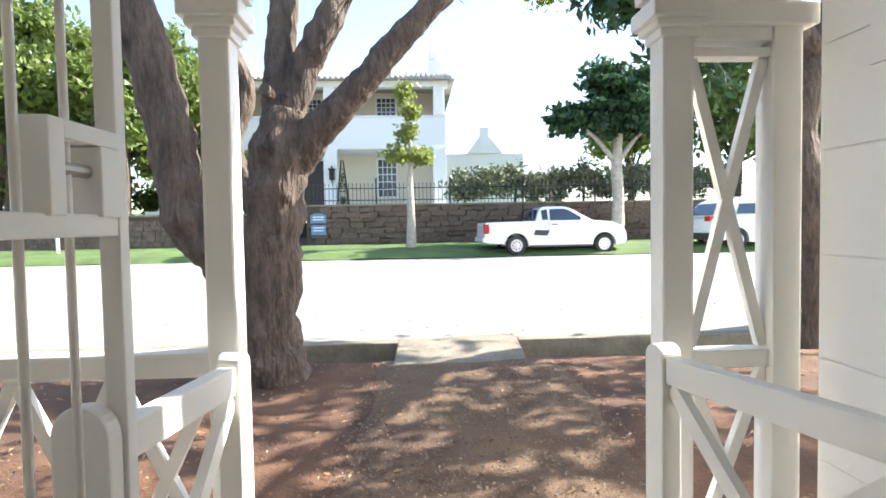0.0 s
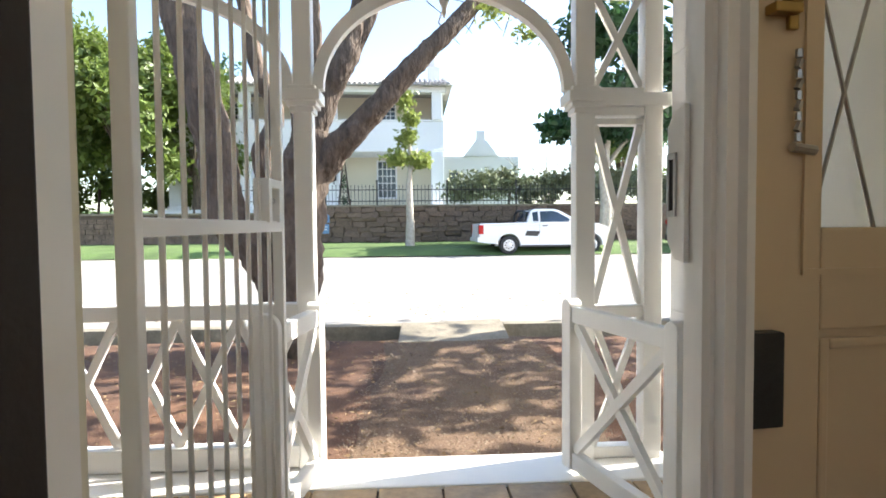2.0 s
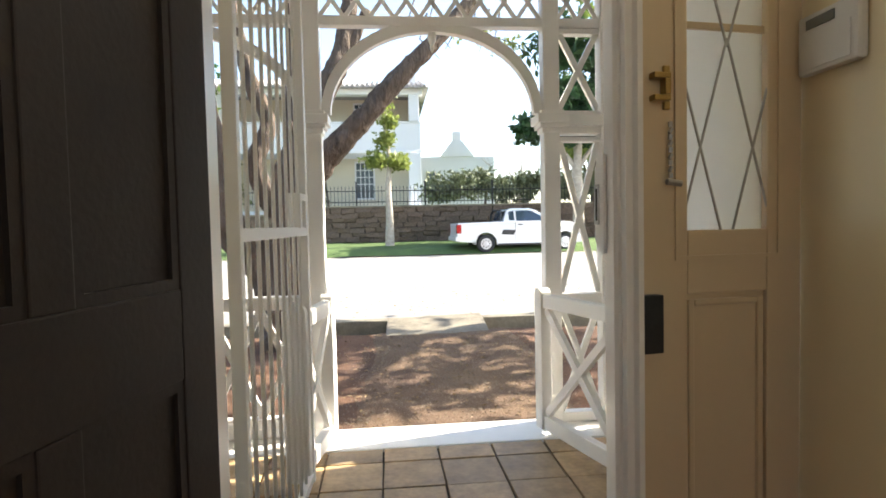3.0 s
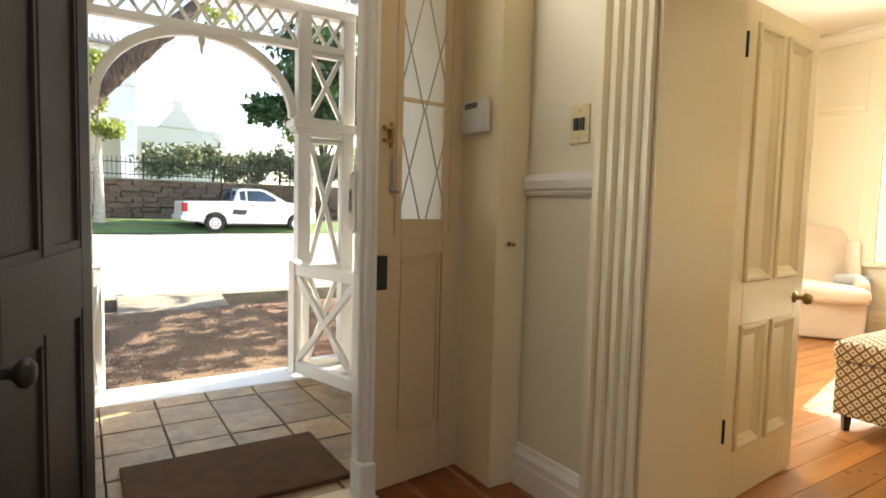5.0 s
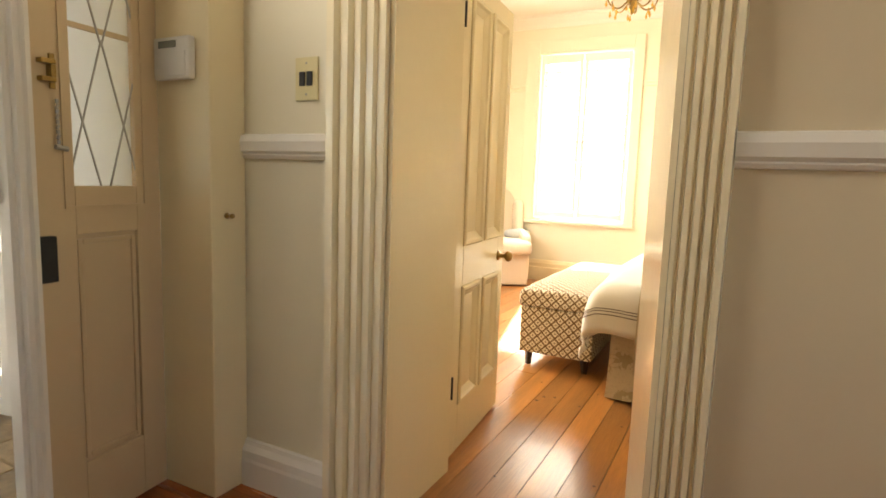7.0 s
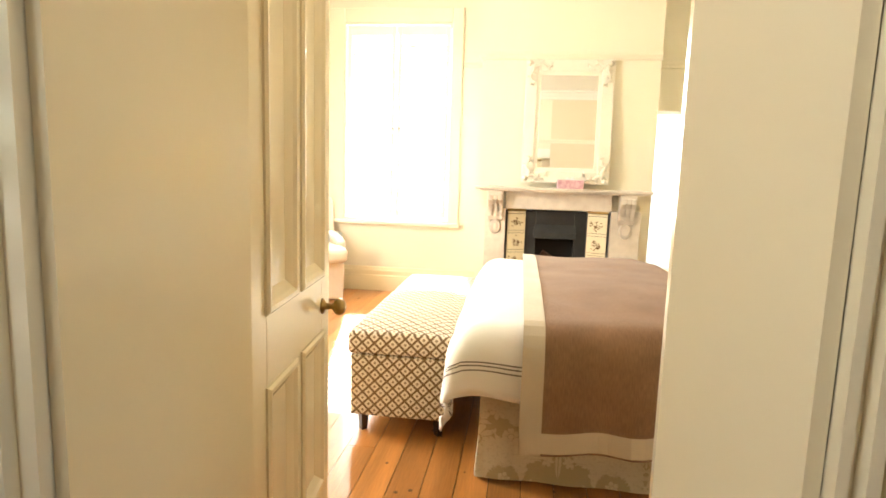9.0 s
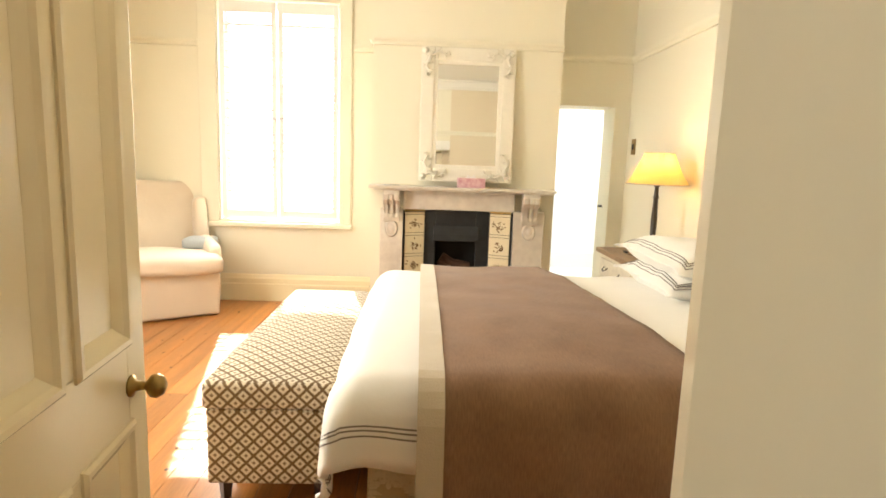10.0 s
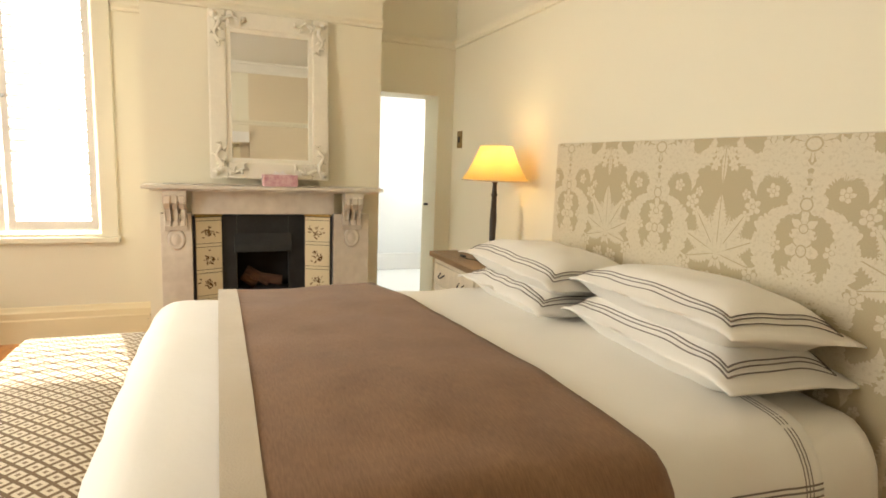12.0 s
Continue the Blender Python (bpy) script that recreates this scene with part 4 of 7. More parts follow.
for a in ((0.734, 0.229, 0.262, 0.752, 0.24, 1.045), (0.944, 0.229, 0.262, 0.962, 0.24, 1.045), (0.752, 0.229, 0.262, 0.944, 0.24, 0.28), (0.752, 0.229, 1.027, 0.944, 0.24, 1.045)):
    box(mb, *a)
part("panel_moulding", mb, M_PANEL, side, bevel=0.005)
glass = part("pane", boxes((0.728, 0.245, 1.225, 0.968, 0.25, 2.30)), M_FROST, side, "frosted white glass")
glass.visible_shadow = False
gb = boxes((0.728, 0.236, 1.742, 0.968, 0.244, 1.760))
part("glazing_bar", gb, M_PANEL, side)
part("beading", boxes((0.690, 0.2195, 1.15, 0.700, 0.2245, 2.35), (0.998, 0.2195, 1.15, 1.008, 0.2245, 2.35), (0.700, 0.2195, 1.15, 0.998, 0.2245, 1.16)), M_PANEL, side)
lead = bmesh.new()
def lead_line(xa, za, xb, zb):
    rod(lead, (xa, 0.230, za), (xb, 0.230, zb), 0.0035, n=6)
for z in (1.16, 1.70):
    lead_line(0.848, z, 1.0, z + 0.54 if z < 1.3 else z + 0.5)
    lead_line(0.848, z, 0.696, z + 0.54 if z < 1.3 else z + 0.5)
    lead_line(1.0, z + 0.02, 0.848, z + 0.56)
    lead_line(0.696, z + 0.02, 0.848, z + 0.56)
part("lead_strip", lead, M_STEEL, side, "thin grey wire diamonds over the glass")
lock = part("lock_keep", boxes((0.584, 0.196, 0.918, 0.640, 0.224, 1.066)), M_CASTIRON, side, "black iron rim lock keep", bevel=0.004)
part("strike", boxes((0.578, 0.20, 0.95, 0.583, 0.222, 1.04)), M_STEEL, lock)
keep = part("latch_keep", boxes((0.618, 0.198, 1.55, 0.665, 0.224, 1.565), (0.618, 0.198, 1.605, 0.665, 0.224, 1.62), (0.648, 0.198, 1.565, 0.665, 0.224, 1.605), (0.655, 0.214, 1.53, 0.672, 0.224, 1.64)), M_BRASS, side, "aged brass latch keep", bevel=0.003)
chain = bmesh.new()
for k in range(9):
    rod(chain, (0.672 + 0.003 * (k % 2), 0.214, 1.50 - 0.016 * k), (0.672 - 0.003 * (k % 2), 0.214, 1.487 - 0.016 * k), 0.0055, n=6)
rod(chain, (0.66, 0.212, 1.35), (0.70, 0.212, 1.345), 0.008, n=8)
part("door_chain", chain, M_STEEL, keep, "hanging brass door chain")

# open front door leaf
leaf = thing("door_1", "panelled front door in backlit shade tone, standing open into the hall", "door", pose(-0.452, 0.125, 0.012, 0, 0, 180 + 78))
part("leaf", boxes((0, -0.045, 0, 0.13, 0, 2.46), (0.80, -0.045, 0, 0.93, 0, 2.46), (0.13, -0.045, 0, 0.80, 0, 0.25), (0.13, -0.045, 0.93, 0.80, 0, 1.12), (0.13, -0.045, 2.30, 0.80, 0, 2.46), (0.42, -0.045, 0.25, 0.51, 0, 0.93), (0.42, -0.045, 1.12, 0.51, 0, 2.30)), M_DARKDOOR, leaf, bevel=0.004)
for x0, x1 in ((0.13, 0.42), (0.51, 0.80)):
    for z0, z1 in ((0.25, 0.93), (1.12, 2.30)):
        part("panel", boxes((x0, -0.032, z0, x1, -0.014, z1)), M_DARKDOOR, leaf)
        part("panel_moulding", boxes((x0, -0.0139, z0, x0 + 0.022, -0.004, z1), (x1 - 0.022, -0.0139, z0, x1, -0.004, z1), (x0 + 0.022, -0.0139, z0, x1 - 0.022, -0.004, z0 + 0.022), (x0 + 0.022, -0.0139, z1 - 0.022, x1 - 0.022, -0.004, z1)), M_DARKDOOR, leaf)
for s in (1, -1):
    knob = part("knob", lathe(bmesh.new(), [(0.026, 0), (0.026, 0.008), (0.011, 0.014), (0.011, 0.035), (0.028, 0.05), (0.030, 0.062), (0.018, 0.074)], 0, 0, 0, 16), M_IRON, leaf, smooth=True)
    knob.matrix_basis = pose(0.865, 0 if s > 0 else -0.045, 0.93, -90 * s, 0, 0)

# hall fittings
pad = thing("alarm_keypad", "grey-white plastic alarm keypad on the pilaster", "keypad")
part("body", boxes((1.046, 0.012, 1.622, 1.077, 0.208, 1.775)), M_PLASTIC, pad, bevel=0.010)
part("screen", boxes((1.0435, 0.08, 1.735, 1.0455, 0.175, 1.76)), M_LCD, pad)
part("flap", boxes((1.043, 0.03, 1.634, 1.0455, 0.19, 1.72)), M_PLASTIC, pad)
sw = thing("light_switch", "pale brass double light switch plate above the dado rail", "light switch")
part("plate", boxes((XW - 0.007, -0.421, 1.556, XW - 0.0005, -0.317, 1.708)), M_SWITCH, sw, bevel=0.002)
for y in (-0.386, -0.352):
    part("rocker", boxes((XW - 0.014, y - 0.012, 1.607, XW - 0.0075, y + 0.012, 1.657)), M_BLACKPLASTIC, sw, bevel=0.002)
for z in (1.577, 1.687):
    part("screw", lathe(bmesh.new(), [(0.004, 0), (0.004, 0.002)], 0, 0, 0, 8), M_STEEL, sw).matrix_basis = pose(XW - 0.007, -0.369, z, 0, -90, 0)
wk = thing("wall_hook", "small brass knob hook on the pilaster edge", "hook")
part("knob", lathe(bmesh.new(), [(0.012, 0), (0.012, 0.004), (0.005, 0.008), (0.005, 0.02), (0.011, 0.028), (0.008, 0.036)], 0, 0, 0, 12), M_BRASS, wk, smooth=True)
wk.matrix_world = pose(1.15, -0.055, 1.122, 90, 0, 0)
bsw = thing("light_switch", "old brass light switch on the bedroom head wall", "light switch")
part("plate", boxes((6.62, YS + 0.0005, 1.58, 6.72, YS + 0.008, 1.73)), M_BRASS, bsw, bevel=0.002)
part("rocker", boxes((6.657, YS + 0.008, 1.63, 6.683, YS + 0.016, 1.68)), M_BLACKPLASTIC, bsw)
sw2 = thing("coat_hook", "small dark hook on the bathroom door jamb", "hook")
part("knob", rod(bmesh.new(), (XF + 0.2, OY0 + 0.001, 1.05), (XF + 0.2, OY0 + 0.04, 1.05), 0.012), M_IRON, sw2)

# bedroom door, open inwards
bd = thing("door_3", "cream four-panel bedroom door with brass knob, standing open", "door", pose(1.785, -0.705, 0.012, 0, 0, 5.0))
DW, DT = 0.775, 0.042
PX = (0.15, 0.375, 0.445, 0.675)
part("leaf", boxes((0, 0, 0, PX[0], DT, 2.155), (PX[3], 0, 0, DW, DT, 2.155), (PX[0], 0, 0, PX[3], DT, 0.24), (PX[0], 0, 0.78, PX[3], DT, 0.99), (PX[0], 0, 2.06, PX[3], DT, 2.155), (PX[1], 0, 0.24, PX[2], DT, 0.78), (PX[1], 0, 0.99, PX[2], DT, 2.06)), M_CREAM_TRIM, bd, bevel=0.003)
for x0, x1 in ((PX[0], PX[1]), (PX[2], PX[3])):
    for z0, z1 in ((0.24, 0.78), (0.99, 2.06)):
        part("panel", boxes((x0, 0.013, z0, x1, DT - 0.013, z1)), M_CREAM_TRIM, bd)
        for face, s in ((0.0, -1), (DT, 1)):
            bm = bmesh.new()
            rings = []
            for inset, out in ((-0.012, -0.004), (-0.012, 0.006), (-0.004, 0.013), (0.008, 0.012), (0.018, 0.003), (0.030, -0.004), (0.044, -0.0125), (0.044, -0.014)):
                rings.append([bm.verts.new((x, face + s * out, z)) for x, z in ((x0 + inset, z0 + inset), (x1 - inset, z0 + inset), (x1 - inset, z1 - inset), (x0 + inset, z1 - inset))])
            for a, b in zip(rings, rings[1:]):
                for i in range(4):
                    bm.faces.new((a[i], a[(i + 1) % 4], b[(i + 1) % 4], b[i]))
            part("panel_moulding", bm, M_CREAM_TRIM, bd)
for s in (0, 1):
    kb = part("knob", lathe(bmesh.new(), [(0.027, 0), (0.027, 0.006), (0.013, 0.012), (0.010, 0.034), (0.016, 0.040), (0.028, 0.05), (0.030, 0.062), (0.022, 0.076), (0.01, 0.082)], 0, 0, 0, 18), M_BRASS, bd, smooth=True)
    kb.matrix_basis = pose(DW - 0.09, DT if s else 0, 0.875, -90 if s else 90, 0, 0)
part("lock_plate", boxes((DW + 0.0005, 0.008, 0.80, DW + 0.003, DT - 0.008, 0.96)), M_STEEL, bd)
for z in (0.36, 1.95):
    part("hinge", rod(bmesh.new(), (-0.008, -0.026, z - 0.05), (-0.008, -0.026, z + 0.05), 0.009, n=8), M_IRON, bd)

# ---- bedroom furniture ----
def soft_box(sx, sy, sz, cuts, puff, seed, wob=0.01, r=0.03):
    """A cushion-like box, centred in x and y, standing on z = 0."""
    bm = bmesh.new()
    box(bm, -sx / 2, -sy / 2, 0, sx / 2, sy / 2, sz)
    bmesh.ops.bevel(bm, geom=bm.edges[:], offset=r, segments=3, profile=0.6, affect="EDGES")
    bmesh.ops.subdivide_edges(bm, edges=[e for e in bm.edges if e.calc_length() > 0.12], cuts=cuts, use_grid_fill=True)
    for v in bm.verts:
        x, y = v.co.x / (sx / 2), v.co.y / (sy / 2)
        k = max(0.0, 1 - x ** 4) * max(0.0, 1 - y ** 4)
        top = v.co.z / sz
        v.co.z += puff * k * (top - 0.15)
        v.co += Vector((noise.noise(v.co * 4 + Vector((seed, 0, 0))), noise.noise(v.co * 4 + Vector((0, seed, 0))), noise.noise(v.co * 3 + Vector((0, 0, seed))))) * wob
    return bm


# ottoman
ot = thing("storage_ottoman", "long brown and cream diamond fabric ottoman at the bed foot", "ottoman", pose(4.18, -0.735, 0))
part("body", soft_box(1.66, 0.51, 0.325, 3, 0.0, 3, 0.003, 0.015), M_OTTO, ot, uv=True, smooth=True).matrix_basis = pose(0, 0, 0.10)
part("lid", soft_box(1.70, 0.54, 0.115, 8, 0.035, 7, 0.004, 0.03), M_OTTO, ot, uv=True, smooth=True).matrix_basis = pose(0, 0, 0.43)
for x in (-0.77, 0.77):
    for y in (-0.2, 0.2):
        part("leg", rod(bmesh.new(), (x, y, 0), (x, y, 0.10), 0.022, 0.032, n=4), M_DARKWOOD, ot)

# bed
BX0, BX1, BYF, BYH = 3.03, 4.90, -1.17, -3.26
bed = thing("bed", "king-size bed with damask valance and tall damask headboard", "bed", pose(0, 0, 0))
bm = bmesh.new()
rim = []
per = []
for k in range(60):
    per.append((BX0 + (BX1 - BX0) * k / 60, BYF))
for k in range(64):
    per.append((BX1, BYF + (BYH - BYF) * k / 64))
for k in range(60):
    per.append((BX1 + (BX0 - BX1) * k / 60, BYH))
for k in range(64):
    per.append((BX0, BYH + (BYF - BYH) * k / 64))
cx, cy = (BX0 + BX1) / 2, (BYF + BYH) / 2
for z, o in ((0.012, 0.012), (0.18, 0.004), (0.40, 0.0)):
    ring = []
    for i, (x, y) in enumerate(per):
        w = 1 + (o + 0.006 * math.sin(i * 0.7) * (1 - z / 0.4)) / 0.95
        ring.append(bm.verts.new((cx + (x - cx) * w, cy + (y - cy) * w, z)))
    rim.append(ring)
for a, b in zip(rim, rim[1:]):
    for i in range(len(per)):
        bm.faces.new((a[i], a[(i + 1) % len(per)], b[(i + 1) % len(per)], b[i]))
bm.faces.new(rim[-1])
part("valance", bm, M_DAMASK, bed, "gathered beige damask bed skirt", uv=True, smooth=False)
part("mattress", soft_box(BX1 - BX0 - 0.02, BYF - BYH - 0.02, 0.26, 4, 0.01, 2, 0.004, 0.05), M_LINEN, bed, smooth=True).matrix_basis = pose(cx, cy, 0.405)
hb = bmesh.new()
box(hb, 2.92, YS + 0.005, 0.05, 4.93, YS + 0.085, 1.585)
part("headboard", hb, M_DAMASK, bed, "tall silver-beige damask headboard", bevel=0.018, uv=True)


def drape(name, x0, x1, y0, y1, z, sides, mat, label, category, seed, thick=0.02, puff=0.05, nx=60, ny=60, skew=0.0):
    """A cover that lies on the bed and hangs down over its sides: sides = drop at x0, x1, y0 (foot = y1) in metres."""
    dx0, dx1, dy0, dy1 = sides
    L0, L1 = x0 - dx0, x1 + dx1
    V, F, UV = [], [], []
    R = 0.16
    def fold(u, a, b):
        """Along one direction: the place and how far the cloth hangs."""
        if u < a:
            s = a - u
            if s < R * 1.57:
                return a - R * math.sin(s / R) * 0.75, R * (1 - math.cos(s / R))
            return a - R * 0.75 - 0.05 * (s - R * 1.57), R + s - R * 1.57
        if u > b:
            s = u - b
            if s < R * 1.57:
                return b + R * math.sin(s / R) * 0.75, R * (1 - math.cos(s / R))
            return b + R * 0.75 + 0.05 * (s - R * 1.57), R + s - R * 1.57
        return u, 0.0
    M0, M1 = y0 - dy0, y1 + dy1
    for j in range(ny + 1):
        for i in range(nx + 1):
            u, w = L0 + (L1 - L0) * i / nx, M0 + (M1 - M0) * j / ny
            w = y1 - (y1 - w) * (1 - skew * i / nx)
            x, hx = fold(u, x0, x1)
            y, hy = fold(w, y0, y1)
            h = math.sqrt(hx * hx + hy * hy) if hx and hy else hx + hy
            t = Vector((u * 2.1 + seed, w * 2.1, seed))
            k = max(0.0, 1 - ((u - (x0 + x1) / 2) / ((x1 - x0) / 2)) ** 2) * 1.0
            zz = z + puff * min(1.0, k + 0.2) + 0.016 * noise.noise(t * 0.9) + 0.006 * noise.noise(t * 3) - h
            hang = min(1.0, h / 0.35)
            wave = 0.022 * hang * math.sin((w if hx > hy else u) * 17 + 2 * noise.noise(t))
            if hx >= hy and hx > 0:
                x += wave * (1 if u > x1 else -1)
            elif hy > 0:
                y += wave * (1 if w > y1 else -1)
            V.append((x, y, max(zz, 0.02)))
            UV.append((u, w))
    for j in range(ny):
        for i in range(nx):
            a = j * (nx + 1) + i
            F.append((a, a + 1, a + nx + 2, a + nx + 1))
    me = bpy.data.meshes.new(name)
    me.from_pydata(V, [], F)
    me.materials.append(mat)
    layer = me.uv_layers.new()
    for lp in me.loops:
        layer.data[lp.index].uv = UV[lp.vertex_index]
    for p in me.polygons:
        p.use_smooth = True
    ob = new(name, me)
    so = ob.modifiers.new("thickness", "SOLIDIFY")
    so.thickness, so.offset = thick, 1.0
    return tagged(ob, label, category), V, nx


duvet, DV, dn = drape("duvet", BX0 + 0.02, BX1 - 0.02, -2.95, BYF + 0.005, 0.685, (0.36, 0.36, 0.0, 0.45), M_LINEN, "plump white cotton duvet with braided hem lines, spread over the bed", "duvet", 3, 0.03, 0.045)
throw, TV, tn = drape("throw_blanket", BX0 - 0.06, BX1 + 0.06, -2.40, -1.345, 0.735, (0.585, 0.585, 0.0, 0.0), M_THROW, "brown velvet throw laid across the bed", "throw", 3, 0.012, 0.048, 60, 24, skew=0.30)


def strip(name, parent, place, width, mat, lift=0.012, n=60):
    """A ribbon that follows place(s) -> (point, across, normal)."""
    bm = bmesh.new()
    prev = None
    for k in range(n + 1):
        p, a, nn = place(k / n)
        row = (bm.verts.new(p - a * width / 2 + nn * lift), bm.verts.new(p + a * width / 2 + nn * lift))
        if prev:
            bm.faces.new((prev[0], prev[1], row[1], row[0]))
        prev = row
    return part(name, bm, mat, parent)


def along_rows(V, nx, row_frac, ny):
    """The line of a cloth at a fixed fraction across it, from one side drop to the other."""
    def place(s):
        f = s * nx
        i = min(int(f), nx - 1)
        t = f - i
        j = min(int(row_frac * ny), ny - 1)
        g = row_frac * ny - j
        def at(ii, jj):
            return Vector(V[jj * (nx + 1) + ii])
        p = (at(i, j) * (1 - t) + at(i + 1, j) * t) * (1 - g) + (at(i, j + 1) * (1 - t) + at(i + 1, j + 1) * t) * g
        du = (at(i + 1, j) - at(i, j)).normalized()
        dv = (at(i, j + 1) - at(i, j)).normalized()
        return p, dv, du.cross(dv).normalized()
    return place


def along_cols(V, nx, col_frac, ny):
    def place(s):
        f = s * ny
        j = min(int(f), ny - 1)
        t = f - j
        i = min(int(col_frac * nx), nx - 1)
        g = col_frac * nx - i
        def at(ii, jj):
            return Vector(V[jj * (nx + 1) + ii])
        p = (at(i, j) * (1 - t) + at(i, j + 1) * t) * (1 - g) + (at(i + 1, j) * (1 - t) + at(i + 1, j + 1) * t) * g
        du = (at(i + 1, j) - at(i, j)).normalized()
        dv = (at(i, j + 1) - at(i, j)).normalized()
        return p, du, du.cross(dv).normalized()
    return place


for f in (0.962,):
    strip("border", throw, along_rows(TV, tn, f, 24), 0.088, M_BORDER, 0.016)
for f in (0.018, 0.982):
    strip("border", throw, along_cols(TV, tn, f, 24), 0.085, M_BORDER, 0.024, 48)
for k in range(3):
    for f in (0.045 + 0.006 * k, 0.955 - 0.006 * k):
        strip("hem_line", duvet, along_cols(DV, dn, f, 60), 0.006, M_STRIPE, 0.0315, 80)
    strip("hem_line", duvet, along_rows(DV, dn, 0.953 - 0.006 * k, 60), 0.006, M_STRIPE, 0.0315, 80)
# folded sheet band near the pillows
for k in range(3):
    strip("hem_line", duvet, along_rows(DV, dn, 0.020 + 0.0065 * k, 60), 0.005, M_STRIPE, 0.0315, 80)
sheet, SV, sn = drape("bed_sheet", BX0 + 0.02, BX1 - 0.02, -3.22, -2.70, 0.668, (0.36, 0.36, 0.0, 0.0), M_LINEN, "white cotton sheet tucked below the pillows", "sheet", 9, 0.012, 0.02, 50, 14)


def pillow(m, seed, deep=0.66):
    """An Oxford pillow with a flat flange and braided lines."""
    p = thing("pillow", "white cotton pillow with flanged edge and triple dark braid lines", "pillow", m, "pillows on the bed")
    W, D, T = 0.97, deep, 0.112
    n, mz = 30, 22
    V, F = [], []
    def height(u, v):
        a, b = max(0.0, 1 - abs(u) ** 3.2), max(0.0, 1 - abs(v) ** 3.2)
        return T * (a * b) ** 0.5
    for side in (1, -1):
        for j in range(mz + 1):
            for i in range(n + 1):
                u, v = -1 + 2 * i / n, -1 + 2 * j / mz
                iu, iv = u / 0.90, v / 0.86
                h = height(iu, iv) if abs(iu) < 1 and abs(iv) < 1 else 0
                q = Vector((u * W / 2, v * D / 2, 0))
                droop = -0.02 * max(0, abs(u) - 0.85) / 0.15
                z = side * (h + 0.004) + 0.012 * noise.noise(q * 7 + Vector((seed, seed, side))) + droop
                V.append((q.x * (1 - 0.03 * (1 - abs(v))), q.y, z + T * 0.72))
    c = (n + 1) * (mz + 1)
    for s in (0, 1):
        for j in range(mz):
            for i in range(n):
                a = s * c + j * (n + 1) + i
                f = (a, a + 1, a + n + 2, a + n + 1)
                F.append(f if s == 0 else f[::-1])
    edge = [i for i in range(n + 1)] + [j * (n + 1) + n for j in range(1, mz + 1)] + [mz * (n + 1) + i for i in range(n - 1, -1, -1)] + [j * (n + 1) for j in range(mz - 1, 0, -1)]
    for a, b in zip(edge, edge[1:] + edge[:1]):
        F.append((b, a, a + c, b + c))
    me = bpy.data.meshes.new("cover")
    me.from_pydata(V, [], F)
    me.materials.append(M_LINEN)
    for q in me.polygons:
        q.use_smooth = True
    cover = new("cover", me)
    cover.parent = p
    def top(u, v):
        i, j = min(int((u + 1) / 2 * n), n - 1), min(int((v + 1) / 2 * mz), mz - 1)
        fu, fv = (u + 1) / 2 * n - i, (v + 1) / 2 * mz - j
        g = lambda a, b: Vector(V[b * (n + 1) + a])
        return (g(i, j) * (1 - fu) + g(i + 1, j) * fu) * (1 - fv) + (g(i, j + 1) * (1 - fu) + g(i + 1, j + 1) * fu) * fv
    bm = bmesh.new()
    for k in range(3):
        ru, rv = 0.895 - 0.026 * k, 0.85 - 0.036 * k
        pts = [(-ru + 2 * ru * s / 24, -rv) for s in range(24)] + [(ru, -rv + 2 * rv * s / 18) for s in range(18)] + [(ru - 2 * ru * s / 24, rv) for s in range(24)] + [(-ru, rv - 2 * rv * s / 18) for s in range(18)]
        q = [top(*a) + Vector((0, 0, 0.004)) for a in pts]
        for a, b in zip(q, q[1:] + q[:1]):
            bar(bm, a, b, 0.0055, 0.003)
    part("braid", bm, M_STRIPE, p, "thin grey-brown braid")
    return p


pillow(pose(3.52, -3.00, 0.735, 3, -1, -2), 1, 0.54)
pillow(pose(3.52, -3.01, 0.865, 6, 1, -4), 2, 0.54)
pillow(pose(4.42, -2.95, 0.72, 3, 1, -2), 3)
pillow(pose(4.42, -2.96, 0.84, 5, -1, 1), 4)

# bedside table and lamp
ns = thing("bedside_table", "antique white bedside table with waxed oak top", "bedside table", pose(5.52, -3.07, 0))
part("body", boxes((-0.40, -0.25, 0.10, 0.40, 0.20, 0.735)), M_ANTIQUE, ns, bevel=0.008)
part("top", boxes((-0.44, -0.27, 0.736, 0.44, 0.235, 0.775)), M_OAK, ns, bevel=0.008)
dr = part("drawer", boxes((-0.36, 0.201, 0.56, 0.36, 0.218, 0.70)), M_ANTIQUE, ns, bevel=0.006)
for x in (-0.18, 0.18):
    part("handle", tube(bmesh.new(), [(x - 0.04, 0.22, 0.64), (x - 0.03, 0.242, 0.618), (x, 0.247, 0.61), (x + 0.03, 0.242, 0.618), (x + 0.04, 0.22, 0.64)], [0.005] * 5, 8), M_IRON, dr)
for z0, z1 in ((0.14, 0.33), (0.35, 0.54)):
    part("drawer", boxes((-0.36, 0.201, z0, 0.36, 0.218, z1)), M_ANTIQUE, ns, bevel=0.006)
for x in (-0.36, 0.36):
    for y in (-0.21, 0.16):
        part("foot", rod(bmesh.new(), (x, y, 0), (x, y, 0.10), 0.02, 0.034, n=10), M_ANTIQUE, ns)
LX, LY, LZ = 5.40, -3.09, 0.775
lamp = thing("table_lamp", "lit table lamp with yellow cloth shade on dark turned wooden column", "table lamp", pose(LX, LY, LZ))
part("base", lathe(bmesh.new(), [(0.085, 0), (0.085, 0.012), (0.06, 0.03), (0.03, 0.045)], n=24), M_DARKWOOD, lamp, smooth=True)
